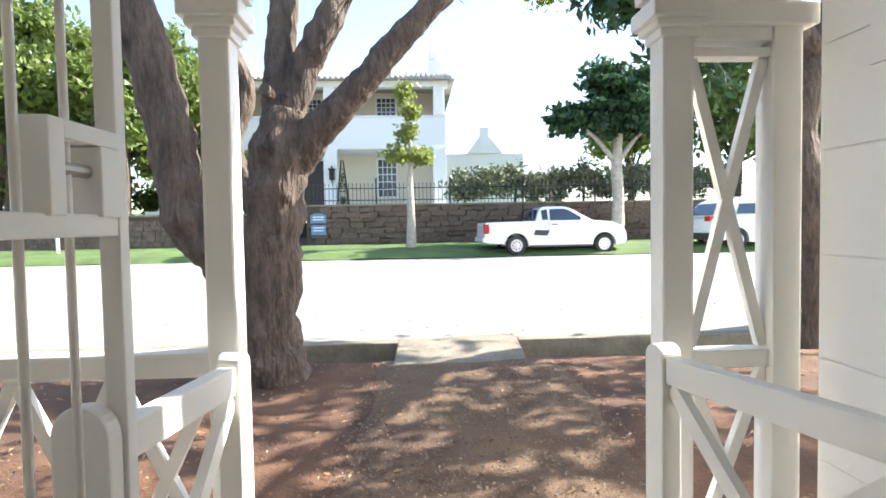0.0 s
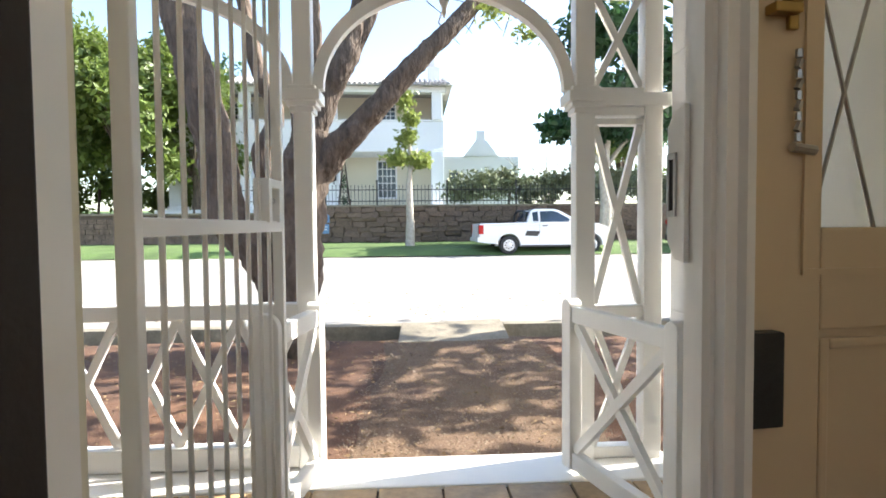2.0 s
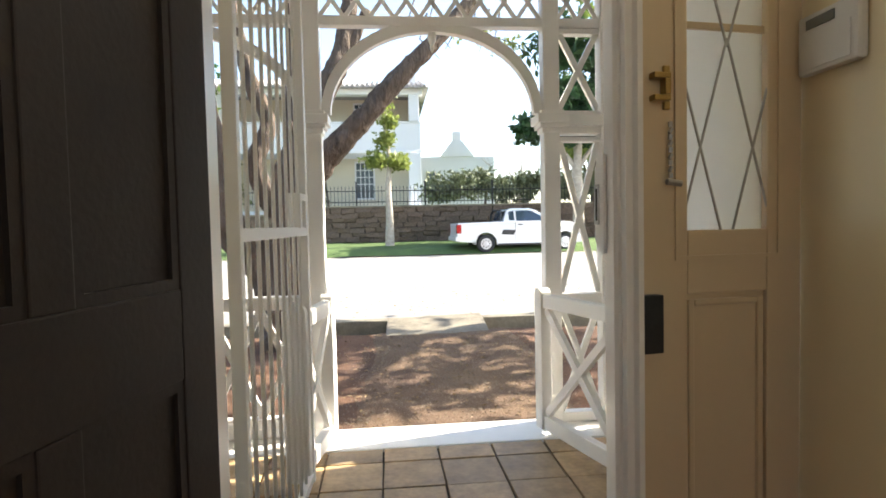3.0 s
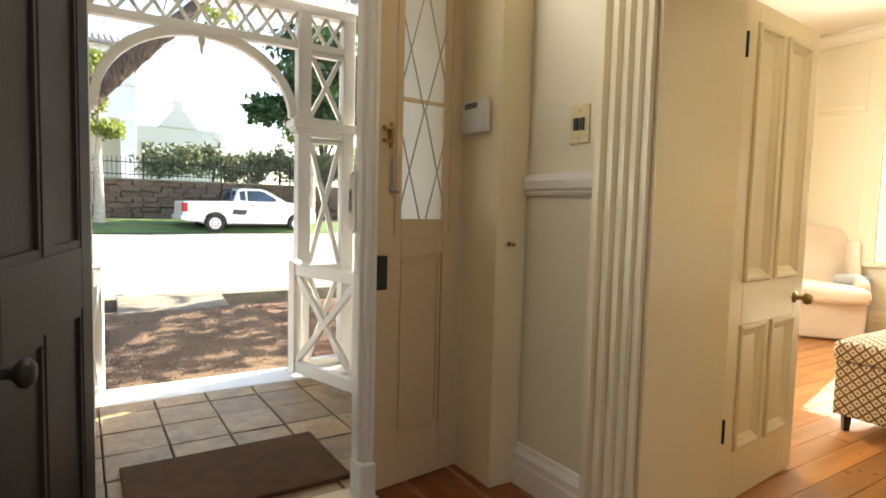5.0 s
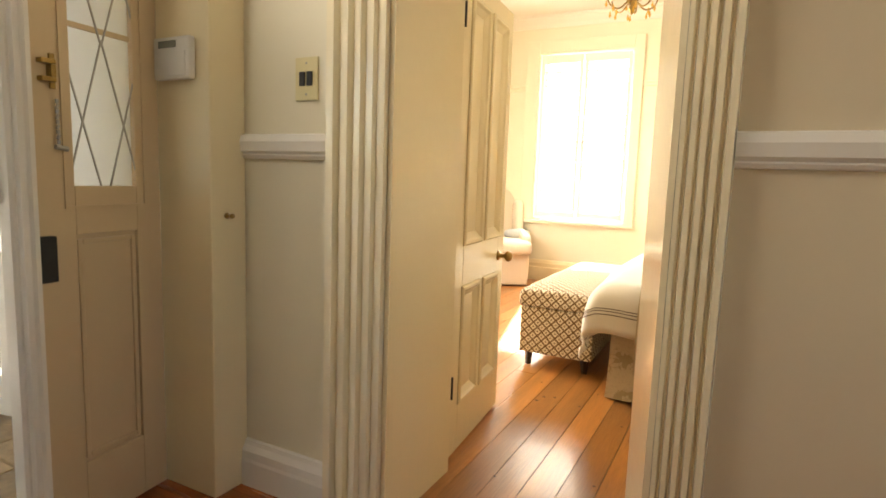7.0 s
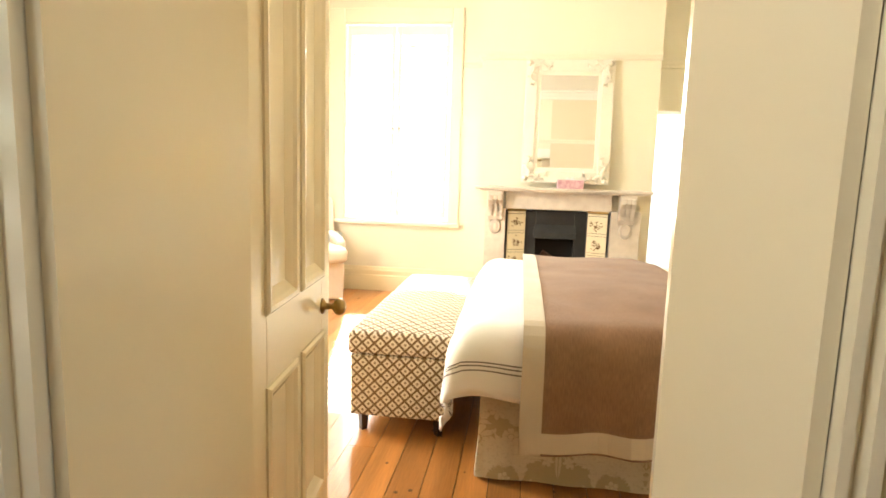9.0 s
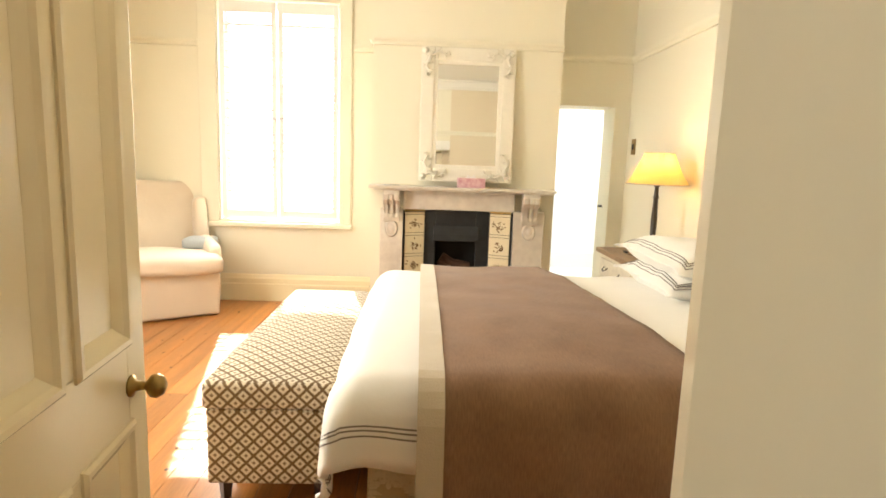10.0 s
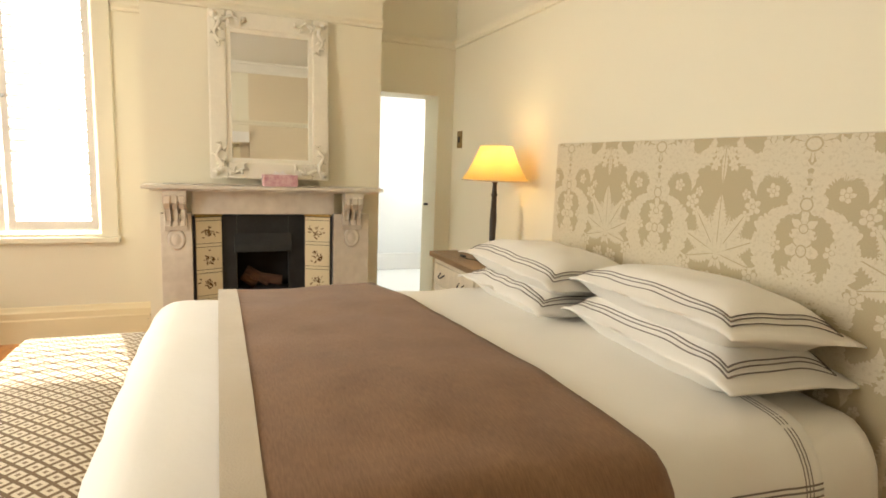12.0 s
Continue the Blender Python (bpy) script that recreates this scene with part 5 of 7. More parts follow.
part("column", lathe(bmesh.new(), [(0.03, 0.045), (0.022, 0.06), (0.032, 0.075), (0.020, 0.10), (0.024, 0.30), (0.017, 0.45), (0.024, 0.465), (0.017, 0.48), (0.014, 0.54), (0.026, 0.555), (0.012, 0.57), (0.008, 0.60)], n=16), M_DARKWOOD, lamp, smooth=True)
bm = bmesh.new()
rings = []
for r, z in ((0.225, 0.565), (0.185, 0.62), (0.145, 0.70), (0.105, 0.795)):
    rings.append([bm.verts.new((r * math.cos(2 * math.pi * i / 32), r * math.sin(2 * math.pi * i / 32), z)) for i in range(32)])
for a, b in zip(rings, rings[1:]):
    for i in range(32):
        bm.faces.new((a[i], a[(i + 1) % 32], b[(i + 1) % 32], b[i]))
bmesh.ops.solidify(bm, geom=bm.faces[:], thickness=0.002)
part("shade", bm, M_SHADE, lamp, "glowing yellow cloth shade", smooth=True)
for r, z in ((0.226, 0.562), (0.106, 0.793)):
    part("shade_trim", tube(bmesh.new(), [(r * math.cos(2 * math.pi * i / 32), r * math.sin(2 * math.pi * i / 32), z) for i in range(33)], [0.004] * 33, 6), M_BORDER, lamp)
part("bulb", lathe(bmesh.new(), [(0.012, 0.60), (0.03, 0.64), (0.032, 0.67), (0.015, 0.70)], n=12), M_BULB, lamp, "warm glowing bulb", smooth=True)
bulb = bpy.data.lights.new("lamp_bulb", "POINT")
bulb.energy, bulb.color, bulb.shadow_soft_size = 1.0, (1.0, 0.76, 0.42), 0.035
new("lamp_bulb", bulb).location = (LX, LY, LZ + 0.735)
cord = thing("lamp_switch", "black in-line lamp switch with cord on oak top", "lamp switch")
part("switch", boxes((5.60, -2.99, 0.776, 5.66, -2.965, 0.792)), M_BLACKPLASTIC, cord, bevel=0.005)
part("cord", tube(bmesh.new(), [(5.60, -2.977, 0.782), (5.54, -2.96, 0.780), (5.47, -3.0, 0.780), (5.37, -3.05, 0.780)], [0.003] * 4, 6), M_BLACKPLASTIC, cord)

# fireplace
fp = thing("fireplace", "cream marble fireplace with cast-iron register grate and picture tiles", "fireplace", kind="structure")
for y0, y1 in ((-1.175, -0.93), (-2.47, -2.15)):
    j = part("jamb", boxes((XC - 0.09, y0 + 0.02, 0, XC - 0.001, y1 - 0.02, 1.02), (XC - 0.10, y0, 0, XC - 0.001, y1, 0.14)), M_MARBLE, fp, bevel=0.004)
    yc = (y0 + y1) / 2
    part("corbel", prism(bmesh.new(), [(XC - 0.09, 0.90), (XC - 0.115, 0.90), (XC - 0.125, 0.93), (XC - 0.12, 0.99), (XC - 0.14, 1.05), (XC - 0.185, 1.10), (XC - 0.195, 1.15), (XC - 0.19, 1.19), (XC - 0.09, 1.19)], yc - 0.075, yc + 0.075, "y"), M_MARBLE, j, bevel=0.006)
    for k in range(3):
        part("flute", prism(bmesh.new(), [(XC - 0.118, 0.93), (XC - 0.135, 0.935), (XC - 0.13, 0.99), (XC - 0.15, 1.05), (XC - 0.197, 1.10), (XC - 0.203, 1.15), (XC - 0.185, 1.16)], yc - 0.062 + 0.046 * k, yc - 0.030 + 0.046 * k, "y"), M_MARBLE, j, bevel=0.004)
    part("capital", boxes((XC - 0.20, yc - 0.10, 1.19, XC - 0.09, yc + 0.10, 1.205)), M_MARBLE, j, bevel=0.003)
    part("acanthus", lathe(bmesh.new(), [(0.062, 0), (0.058, 0.012), (0.045, 0.018), (0.04, 0.014), (0.028, 0.02), (0.01, 0.026)], 0, 0, 0, 14), M_MARBLE, j, smooth=True).matrix_basis = pose(XC - 0.088, yc, 0.835, 0, -90, 0) @ Matrix.Diagonal((1.3, 1, 1, 1))
part("lintel", boxes((XC - 0.085, -2.17, 1.015, XC - 0.001, -1.155, 1.205)), M_MARBLE, fp, bevel=0.004)
part("mantel_shelf", boxes((XC - 0.23, -2.53, 1.200, XC - 0.001, -0.85, 1.228)), M_MARBLE, fp, "cream marble mantel shelf", bevel=0.008)
part("mantel_shelf", boxes((XC - 0.20, -2.49, 1.185, XC - 0.001, -0.90, 1.1995)), M_MARBLE, fp, bevel=0.004)
# splayed tiled cheeks
def cheek(ya, yb, xa, xb):
    d = Vector((xb - xa, yb - ya, 0))
    L = d.length
    ang = math.degrees(math.atan2(d.y, d.x))
    base = part("cheek", boxes((0, -0.02, 0.02, L, -0.001, 1.0)), M_CASTIRON, fp, "tiled fireplace cheek")
    base.matrix_basis = pose(xa, ya, 0, 0, 0, ang)
    nz = mesh_of("tile", boxes((0.014, 0.0, 0.0, L - 0.014, 0.010, 0.165)), M_TILE, bevel=0.002)
    band = mesh_of("tile_band", boxes((0.014, 0.0, 0.0, L - 0.014, 0.008, 0.022)), M_TILE)
    for k in range(5):
        z = 0.015 + 0.195 * k
        piece("tile", nz, base, pose(0, 0, z))
        piece("tile_band", band, base, pose(0, 0, z + 0.169))
        # loose brown figure on each tile: leafy strokes
        bm = bmesh.new()
        rng = random.Random(k + int(ya * 10))
        for q in range(22):
            u, w = rng.gauss(L / 2, L * 0.13), rng.gauss(0.078, 0.026)
            a = rng.uniform(0, 3.14)
            s = rng.uniform(0.012, 0.03)
            if 0.03 < u < L - 0.03 and 0.02 < w < 0.145:
                bar(bm, (u - s * math.cos(a) / 2, 0.0112, w - s * math.sin(a) / 2), (u + s * math.cos(a) / 2, 0.0112, w + s * math.sin(a) / 2), rng.uniform(0.004, 0.011), 0.0012, (0, 1, 0))
        fig = part("tile_figure", bm, M_TILEINK, base, "brown printed figure")
        fig.matrix_basis = pose(0, 0, z)
    part("brass_clip", boxes((0.01, 0.0, 0.992, L - 0.01, 0.012, 1.012)), M_BRASS, base)
cheek(-1.362, -1.162, XC + 0.03, XC - 0.06)
cheek(-2.160, -1.955, XC - 0.06, XC + 0.03)
grate = part("register", boxes((XC + 0.05, -2.10, 0.0, XC + 0.09, -1.84, 1.0), (XC + 0.05, -1.46, 0.0, XC + 0.09, -1.32, 1.0), (XC + 0.05, -1.84, 0.75, XC + 0.09, -1.46, 1.0), (XC + 0.05, -1.84, 0.0, XC + 0.09, -1.46, 0.12)), M_CASTIRON, fp, "black cast-iron fireplace register", bevel=0.006)
part("hood", prism(bmesh.new(), [(XC + 0.04, 0.72), (XC + 0.04, 0.86), (XC + 0.0, 0.78), (XC - 0.01, 0.72)], -1.86, -1.44, "y"), M_CASTIRON, grate, bevel=0.004)
part("firebox", boxes((XC + 0.30, -1.90, 0, XC + 0.32, -1.40, 0.9), (XC + 0.091, -1.90, 0, XC + 0.30, -1.88, 0.9), (XC + 0.091, -1.42, 0, XC + 0.30, -1.40, 0.9), (XC + 0.091, -1.90, 0.9, XC + 0.32, -1.40, 0.92)), M_SOOT, grate)
for k in range(5):
    part("grate_bar", rod(bmesh.new(), (XC + 0.06, -1.83, 0.16 + 0.05 * k), (XC + 0.06, -1.47, 0.16 + 0.05 * k), 0.009, n=8), M_CASTIRON, grate)
logs = thing("firewood", "small reddish split logs inside the grate", "firewood")
M_LOG = material("split_log", (0.10, 0.045, 0.022), 0.9, vary=0.4, bump=0.5)
for k in range(3):
    part("log", tube(bmesh.new(), [(XC + 0.20, -1.80 + 0.1 * k, 0.45 - 0.01 * k), (XC + 0.2, -1.56 + 0.03 * k, 0.50 + 0.05 * (k % 2))], [0.04, 0.036], 10, 0.1), M_LOG, logs)
part("ash_shelf", boxes((XC + 0.095, -1.87, 0.38, XC + 0.295, -1.43, 0.40)), M_CASTIRON, logs)

# mirror
mi = thing("wall_mirror", "large mirror in ornate white frame hanging above the mantel", "mirror", pose(XC - 0.078, -1.706, 1.275, 0, 0, 0) @ pose(0, 0, 0, 0, 3.4, 0))
MW, MH = 0.42, 1.18
part("glass", boxes((-0.012, -MW + 0.12, 0.12, -0.006, MW - 0.12, MH - 0.12)), M_MIRROR, mi, "plain mirror glass")
for y0, y1, z0, z1 in ((-MW, -MW + 0.12, 0, MH), (MW - 0.12, MW, 0, MH), (-MW + 0.12, MW - 0.12, 0, 0.12), (-MW + 0.12, MW - 0.12, MH - 0.12, MH)):
    part("frame_rail", boxes((-0.035, y0, z0, 0.004, y1, z1)), M_MIRRORFRAME, mi, bevel=0.012)
for bead in ((-0.022, -MW + 0.11, 0.11, -0.013, -MW + 0.15, MH - 0.11), (-0.022, MW - 0.15, 0.11, -0.013, MW - 0.11, MH - 0.11), (-0.022, -MW + 0.15, 0.11, -0.013, MW - 0.15, 0.15), (-0.022, -MW + 0.15, MH - 0.15, -0.013, MW - 0.15, MH - 0.11)):
    part("inner_bead", boxes(bead), M_MIRRORFRAME, mi, bevel=0.004)
def ornament(sy, sz):
    """A carved corner of scrolls and leaves."""
    bm = bmesh.new()
    y0, z0 = sy * (MW - 0.06), (MH - 0.06) if sz > 0 else 0.06
    for arm in ((0, 1), (1, 0)):
        pts = []
        for k in range(12):
            t = k / 11
            a = t * 0.20
            wob = 0.016 * math.sin(t * 9)
            pts.append((-0.045, y0 - sy * (a * arm[1] + wob * arm[0]), z0 - sz * (a * arm[0] + wob * arm[1])))
        tube(bm, pts, [0.015 * (1 - k / 13) + 0.004 for k in range(12)], 8)
        for k in range(1, 6):
            q = Vector(pts[2 * k])
            s = 1 if k % 2 else -1
            tube(bm, [q, q + Vector((-0.008, 0.022 * s * (arm[0] + 0.4), 0.022 * s * (arm[1] + 0.4))), q + Vector((-0.003, 0.036 * s * arm[0] - 0.012 * sy, 0.036 * s * arm[1] - 0.012 * sz))], [0.008, 0.011, 0.003], 6)
    lathe(bm, [(0.03, 0), (0.026, 0.012), (0.012, 0.018), (0.016, 0.026), (0.004, 0.032)], 0, 0, 0, 10)
    for v in bm.verts[-50:]:
        v.co = Vector((-0.034 - v.co.z, y0 + v.co.x + sy * 0.02, z0 + v.co.y + sz * 0.02))
    part("corner_carving", bm, M_MIRRORFRAME, mi, smooth=True)
for sy in (1, -1):
    for sz in (1, -1):
        ornament(sy, sz)
tb = thing("tissue_box", "pink and white printed tissue box on the mantel", "tissue box", pose(XC - 0.15, -1.76, 1.2285, 0, 0, 4))
part("box", boxes((-0.055, -0.12, 0, 0.055, 0.12, 0.085)), M_CARDBOX, tb, bevel=0.003)
part("tissue", prism(bmesh.new(), [(-0.05, 0.085), (0.05, 0.085), (0.03, 0.11), (0.0, 0.095), (-0.02, 0.115)], -0.01, 0.01, "x"), M_TISSUE, tb)
tr = thing("trinket", "small thin metal chain lying on the mantel", "trinket")
part("chain", tube(bmesh.new(), [(XC - 0.12, -0.98, 1.232), (XC - 0.13, -1.03, 1.235), (XC - 0.11, -1.08, 1.232), (XC - 0.14, -1.12, 1.233)], [0.0035] * 4, 6), M_STEEL, tr)

# armchair with loose cover
ch = thing("armchair", "cream slipcovered armchair beside the window", "armchair", pose(6.36, 1.01, 0, 0, 0, -58))
# local: front faces -y, width along x
part("base", soft_box(0.80, 0.74, 0.40, 4, 0, 5, 0.012, 0.03), M_CHAIR, ch, "loose skirted cover", smooth=True).matrix_basis = pose(0, 0, 0.01)
part("seat", soft_box(0.86, 0.78, 0.14, 10, 0.035, 8, 0.018, 0.05), M_CHAIR, ch, "soft seat cushion", smooth=True).matrix_basis = pose(0, -0.06, 0.40)
bk = soft_box(0.80, 0.16, 0.83, 12, 0.0, 12, 0.034, 0.06)
part("backrest", bk, M_CHAIR, ch, "tall creased backrest", smooth=True).matrix_basis = pose(0, 0.34, 0.38, -12, 0, 0)
for s in (1, -1):
    part("arm", soft_box(0.13, 0.60, 0.25, 6, 0.02, 20 + s, 0.016, 0.05), M_CHAIR, ch, smooth=True).matrix_basis = pose(s * 0.39, 0.06, 0.40, 6, 0, 0)
    part("arm_wing", soft_box(0.12, 0.26, 0.46, 5, 0.02, 30 + s, 0.014, 0.05), M_CHAIR, ch, smooth=True).matrix_basis = pose(s * 0.37, 0.28, 0.56, -10, 0, 0)
fl = thing("folded_blanket", "grey folded blanket on a low trunk behind the armchair", "blanket", pose(6.67, 0.80, 0))
part("blanket", soft_box(0.30, 0.26, 0.10, 5, 0.02, 41, 0.01, 0.04), M_GREYCLOTH, fl, smooth=True).matrix_basis = pose(0, 0, 0.55)
part("trunk", boxes((-0.16, -0.13, 0, 0.16, 0.13, 0.56)), M_GREYCLOTH, fl, bevel=0.01)

# chandelier
cd = thing("chandelier", "small brass chandelier with amber glass drops", "chandelier", pose(4.2, -0.93, 2.58))
part("stem", lathe(bmesh.new(), [(0.006, 0.78), (0.006, 0.25), (0.03, 0.22), (0.012, 0.17), (0.035, 0.12), (0.045, 0.08), (0.02, 0.04), (0.028, 0.02), (0.006, -0.02)][::-1], n=14), M_BRASS, cd, smooth=True)
part("ceiling_cup", lathe(bmesh.new(), [(0.05, 0.70), (0.05, 0.72), (0.02, 0.779)][::-1], n=16), M_BRASS, cd, smooth=True)
for k in range(6):
    a = 2 * math.pi * k / 6
    c, s = math.cos(a), math.sin(a)
    arm = part("arm", tube(bmesh.new(), *smooth_path([(0.03 * c, 0.03 * s, 0.08), (0.10 * c, 0.10 * s, 0.02), (0.17 * c, 0.17 * s, 0.05), (0.20 * c, 0.20 * s, 0.12)], [0.006] * 4, 4), 8), M_BRASS, cd, smooth=True)
    part("candle_cup", lathe(bmesh.new(), [(0.008, 0.12), (0.03, 0.135), (0.032, 0.14), (0.012, 0.145), (0.011, 0.21)], 0.20 * c, 0.20 * s, 0, 10), M_ANTIQUE, arm, smooth=True)
    for r, z in ((0.20, 0.08), (0.13, -0.02), (0.17, 0.0)):
        part("drop", lathe(bmesh.new(), [(0.002, 0.03), (0.010, 0.0), (0.006, -0.012), (0.001, -0.02)][::-1], r * math.cos(a + 0.2 * r * 10), r * math.sin(a + 0.2 * r * 10), z, 8), M_CRYSTAL, arm, "amber glass drop")

# basin in the bathroom
ba = thing("wash_basin", "white ceramic wash basin in the bathroom", "basin", pose(XF + 1.9, -2.35, 0))
M_CERAMIC = material("white_ceramic", (0.82, 0.82, 0.80), 0.12, vary=0.02, bump=0)
part("bowl", lathe(bmesh.new(), [(0.08, 0.66), (0.20, 0.74), (0.26, 0.84), (0.27, 0.86), (0.24, 0.86), (0.12, 0.76), (0.02, 0.75)], n=24), M_CERAMIC, ba, smooth=True)
part("pedestal", lathe(bmesh.new(), [(0.12, 0), (0.11, 0.05), (0.07, 0.15), (0.07, 0.66)], n=20), M_CERAMIC, ba, smooth=True)

# ---- street ----
# the far side of the street lies a little higher: everything out here is laid on one gentle slope
SLOPE = Matrix(((1.114, 0.0464, 0, -0.074), (0, 1.14, 0, 0.007), (0, 0.0367, 1.114, -0.103), (0, 0, 0, 1)))


def lay(ob):
    ob.data.transform(SLOPE)
    return ob


def stand(ob, pivot=None, size=1.114):
    """Put a thing at its spot on the slope, upright, turned about its foot."""
    p = Vector(pivot) if pivot else ob.matrix_basis.translation.copy()
    ob.matrix_basis = Matrix.Translation(SLOPE @ p) @ Matrix.Scale(size, 4) @ Matrix.Translation(-p) @ ob.matrix_basis
    return ob


GZ, RZ = -0.25, -0.19
def sheet_mesh(name, x0, x1, y0, y1, nx, ny, zf, mat, label, category):
    V = [(x0 + (x1 - x0) * i / nx, y0 + (y1 - y0) * j / ny, zf(x0 + (x1 - x0) * i / nx, y0 + (y1 - y0) * j / ny)) for j in range(ny + 1) for i in range(nx + 1)]
    F = [(j * (nx + 1) + i, j * (nx + 1) + i + 1, (j + 1) * (nx + 1) + i + 1, (j + 1) * (nx + 1) + i) for j in range(ny) for i in range(nx)]
    me = bpy.data.meshes.new(name)
    me.from_pydata(V, [], F)
    me.materials.append(mat)
    for p in me.polygons:
        p.use_smooth = True
    return lay(tagged(new(name, me), label, category, kind="structure"))

structure("ground", boxes((-400, -400, -0.9, 400, 600, -0.62)), M_DIRT, "bare ground reaching to the horizon", "ground")
def dirt_z(x, y):
    return GZ + 0.03 * noise.noise(Vector((x * 0.6, y * 0.6, 0))) + 0.012 * noise.noise(Vector((x * 3, y * 3, 1)))
sheet_mesh("ground_dirt", -14, 14, 2.0, 5.55, 140, 36, dirt_z, M_DIRT, "red earth in front of the porch with leaf litter", "ground")
def path_z(x, y):
    e = min(1.0, max(0.0, (0.95 - abs(x - 0.45 + 0.08 * noise.noise(Vector((0, y, 0))))) / 0.25))
    return dirt_z(x, y) - 0.02 + 0.034 * e
sheet_mesh("ground_path", -0.7, 1.6, 2.02, 5.55, 46, 60, path_z, M_PATH, "gravelly brown path from the gate to the road", "path")
lay(structure("ground_gutter", boxes((-60, 5.5, -0.61, -0.25, 6.3, -0.56), (0.98, 5.5, -0.61, 60, 6.3, -0.56)), M_KERB, "stone gutter beside the road", "gutter"))
lay(structure("ground_gutter_wall", boxes((-60, 5.42, -0.6, -0.25, 5.55, -0.262), (0.98, 5.42, -0.6, 60, 5.55, -0.262)), M_KERB, "dirt side of the gutter", "gutter"))
lay(structure("kerb", boxes((-60, 6.0, -0.6, -0.25, 6.16, RZ + 0.004), (0.98, 6.0, -0.6, 60, 6.16, RZ + 0.004)), M_KERB, "old stone kerb above the gutter", "kerb", bevel=0.015))
lay(structure("pavement_bridge", prism(bmesh.new(), [(5.40, -0.5), (6.35, -0.5), (6.35, -0.19), (6.10, -0.186), (5.40, -0.238)], -0.25, 0.98, "x"), M_KERB, "concrete slab across the gutter", "footbridge", bevel=0.012))
def verge_z(x, y):
    t = min(1.0, max(0.0, (y - 15.3) / 2.9))
    return RZ + 0.02 + 0.12 * min(1, t * 8) + 0.10 * t + 0.03 * noise.noise(Vector((x, y, 3)))
sheet_mesh("road", -70, 70, 6.15, 15.3, 140, 20, lambda x, y: RZ + 0.012 * noise.noise(Vector((x * 0.3, y * 0.3, 0))), M_ROAD, "pale sunlit asphalt road", "road")
sheet_mesh("ground_verge", -70, 70, 15.25, 18.4, 240, 14, verge_z, M_GRASS, "mown grass verge along the stone wall", "verge")
sheet_mesh("ground_garden", -70, 70, 18.35, 60, 40, 20, lambda x, y: 1.0, M_GRASS, "raised garden behind the stone wall", "lawn")

# emissive board standing in for the glaring daylight outside the shutters
M_BRIGHT = plain("glowing_window_backdrop", Base_Color=(0.8, 0.8, 0.78, 1), Emission_Color=(1.0, 0.98, 0.95, 1), Emission_Strength=2.2)
structure("backdrop", boxes((15.0, -9.0, -0.6, 15.1, 7.0, 3.6)), M_BRIGHT, "glowing white board standing in for daylight outside the bedroom window", "backdrop")
# made-up pale slab, bounces light and keeps the view through the slats bright
structure("ground_pale_slab", boxes((7.25, -9.0, -0.61, 14.95, 1.7, -0.3)), M_HOUSE, "added pale slab brightening the view below the bedroom window", "yard")
# leaf litter on the earth
def scatter(name, label, category, n, area, zf, size, mat, seed):
    rng = random.Random(seed)
    V, F = [], []
    for k in range(n):
        x, y = rng.uniform(area[0], area[1]), rng.uniform(area[2], area[3])
        a, s = rng.uniform(0, 6.28), size * rng.uniform(0.5, 1.3)
        z = zf(x, y) + 0.022
        c, d = math.cos(a) * s, math.sin(a) * s
        b = len(V)
        V += [(x - c, y - d, z), (x + d * 0.4, y - c * 0.4, z + rng.uniform(0, 0.012)), (x + c, y + d, z), (x - d * 0.4, y + c * 0.4, z + rng.uniform(0, 0.012))]
        F.append((b, b + 1, b + 2, b + 3))
    me = bpy.data.meshes.new(name)
    me.from_pydata(V, [], F)
    me.materials.append(mat)
    return lay(tagged(new(name, me), label, category, kind="stuff"))

M_LITTER = material("dry_leaf", (0.27, 0.18, 0.09), 0.9, vary=0.5, scale=3, fine=20, bump=0)
scatter("leaf_litter", "dry brown leaves scattered on the red earth", "leaf litter", 2600, (-6, 6, 2.2, 5.5), dirt_z, 0.022, M_LITTER, 4)
scatter("leaf_litter", "dry leaves blown over the road edge", "leaf litter", 500, (-4, 6, 6.2, 9), lambda x, y: RZ - 0.01, 0.022, M_LITTER, 5)
M_PEBBLE = material("path_pebble", (0.21, 0.16, 0.11), 0.9, vary=0.4, scale=3, fine=20, bump=0)
scatter("path_gravel", "small pale stones set in the path", "gravel", 5000, (-0.45, 1.35, 2.15, 5.3), path_z, 0.011, M_PEBBLE, 6)

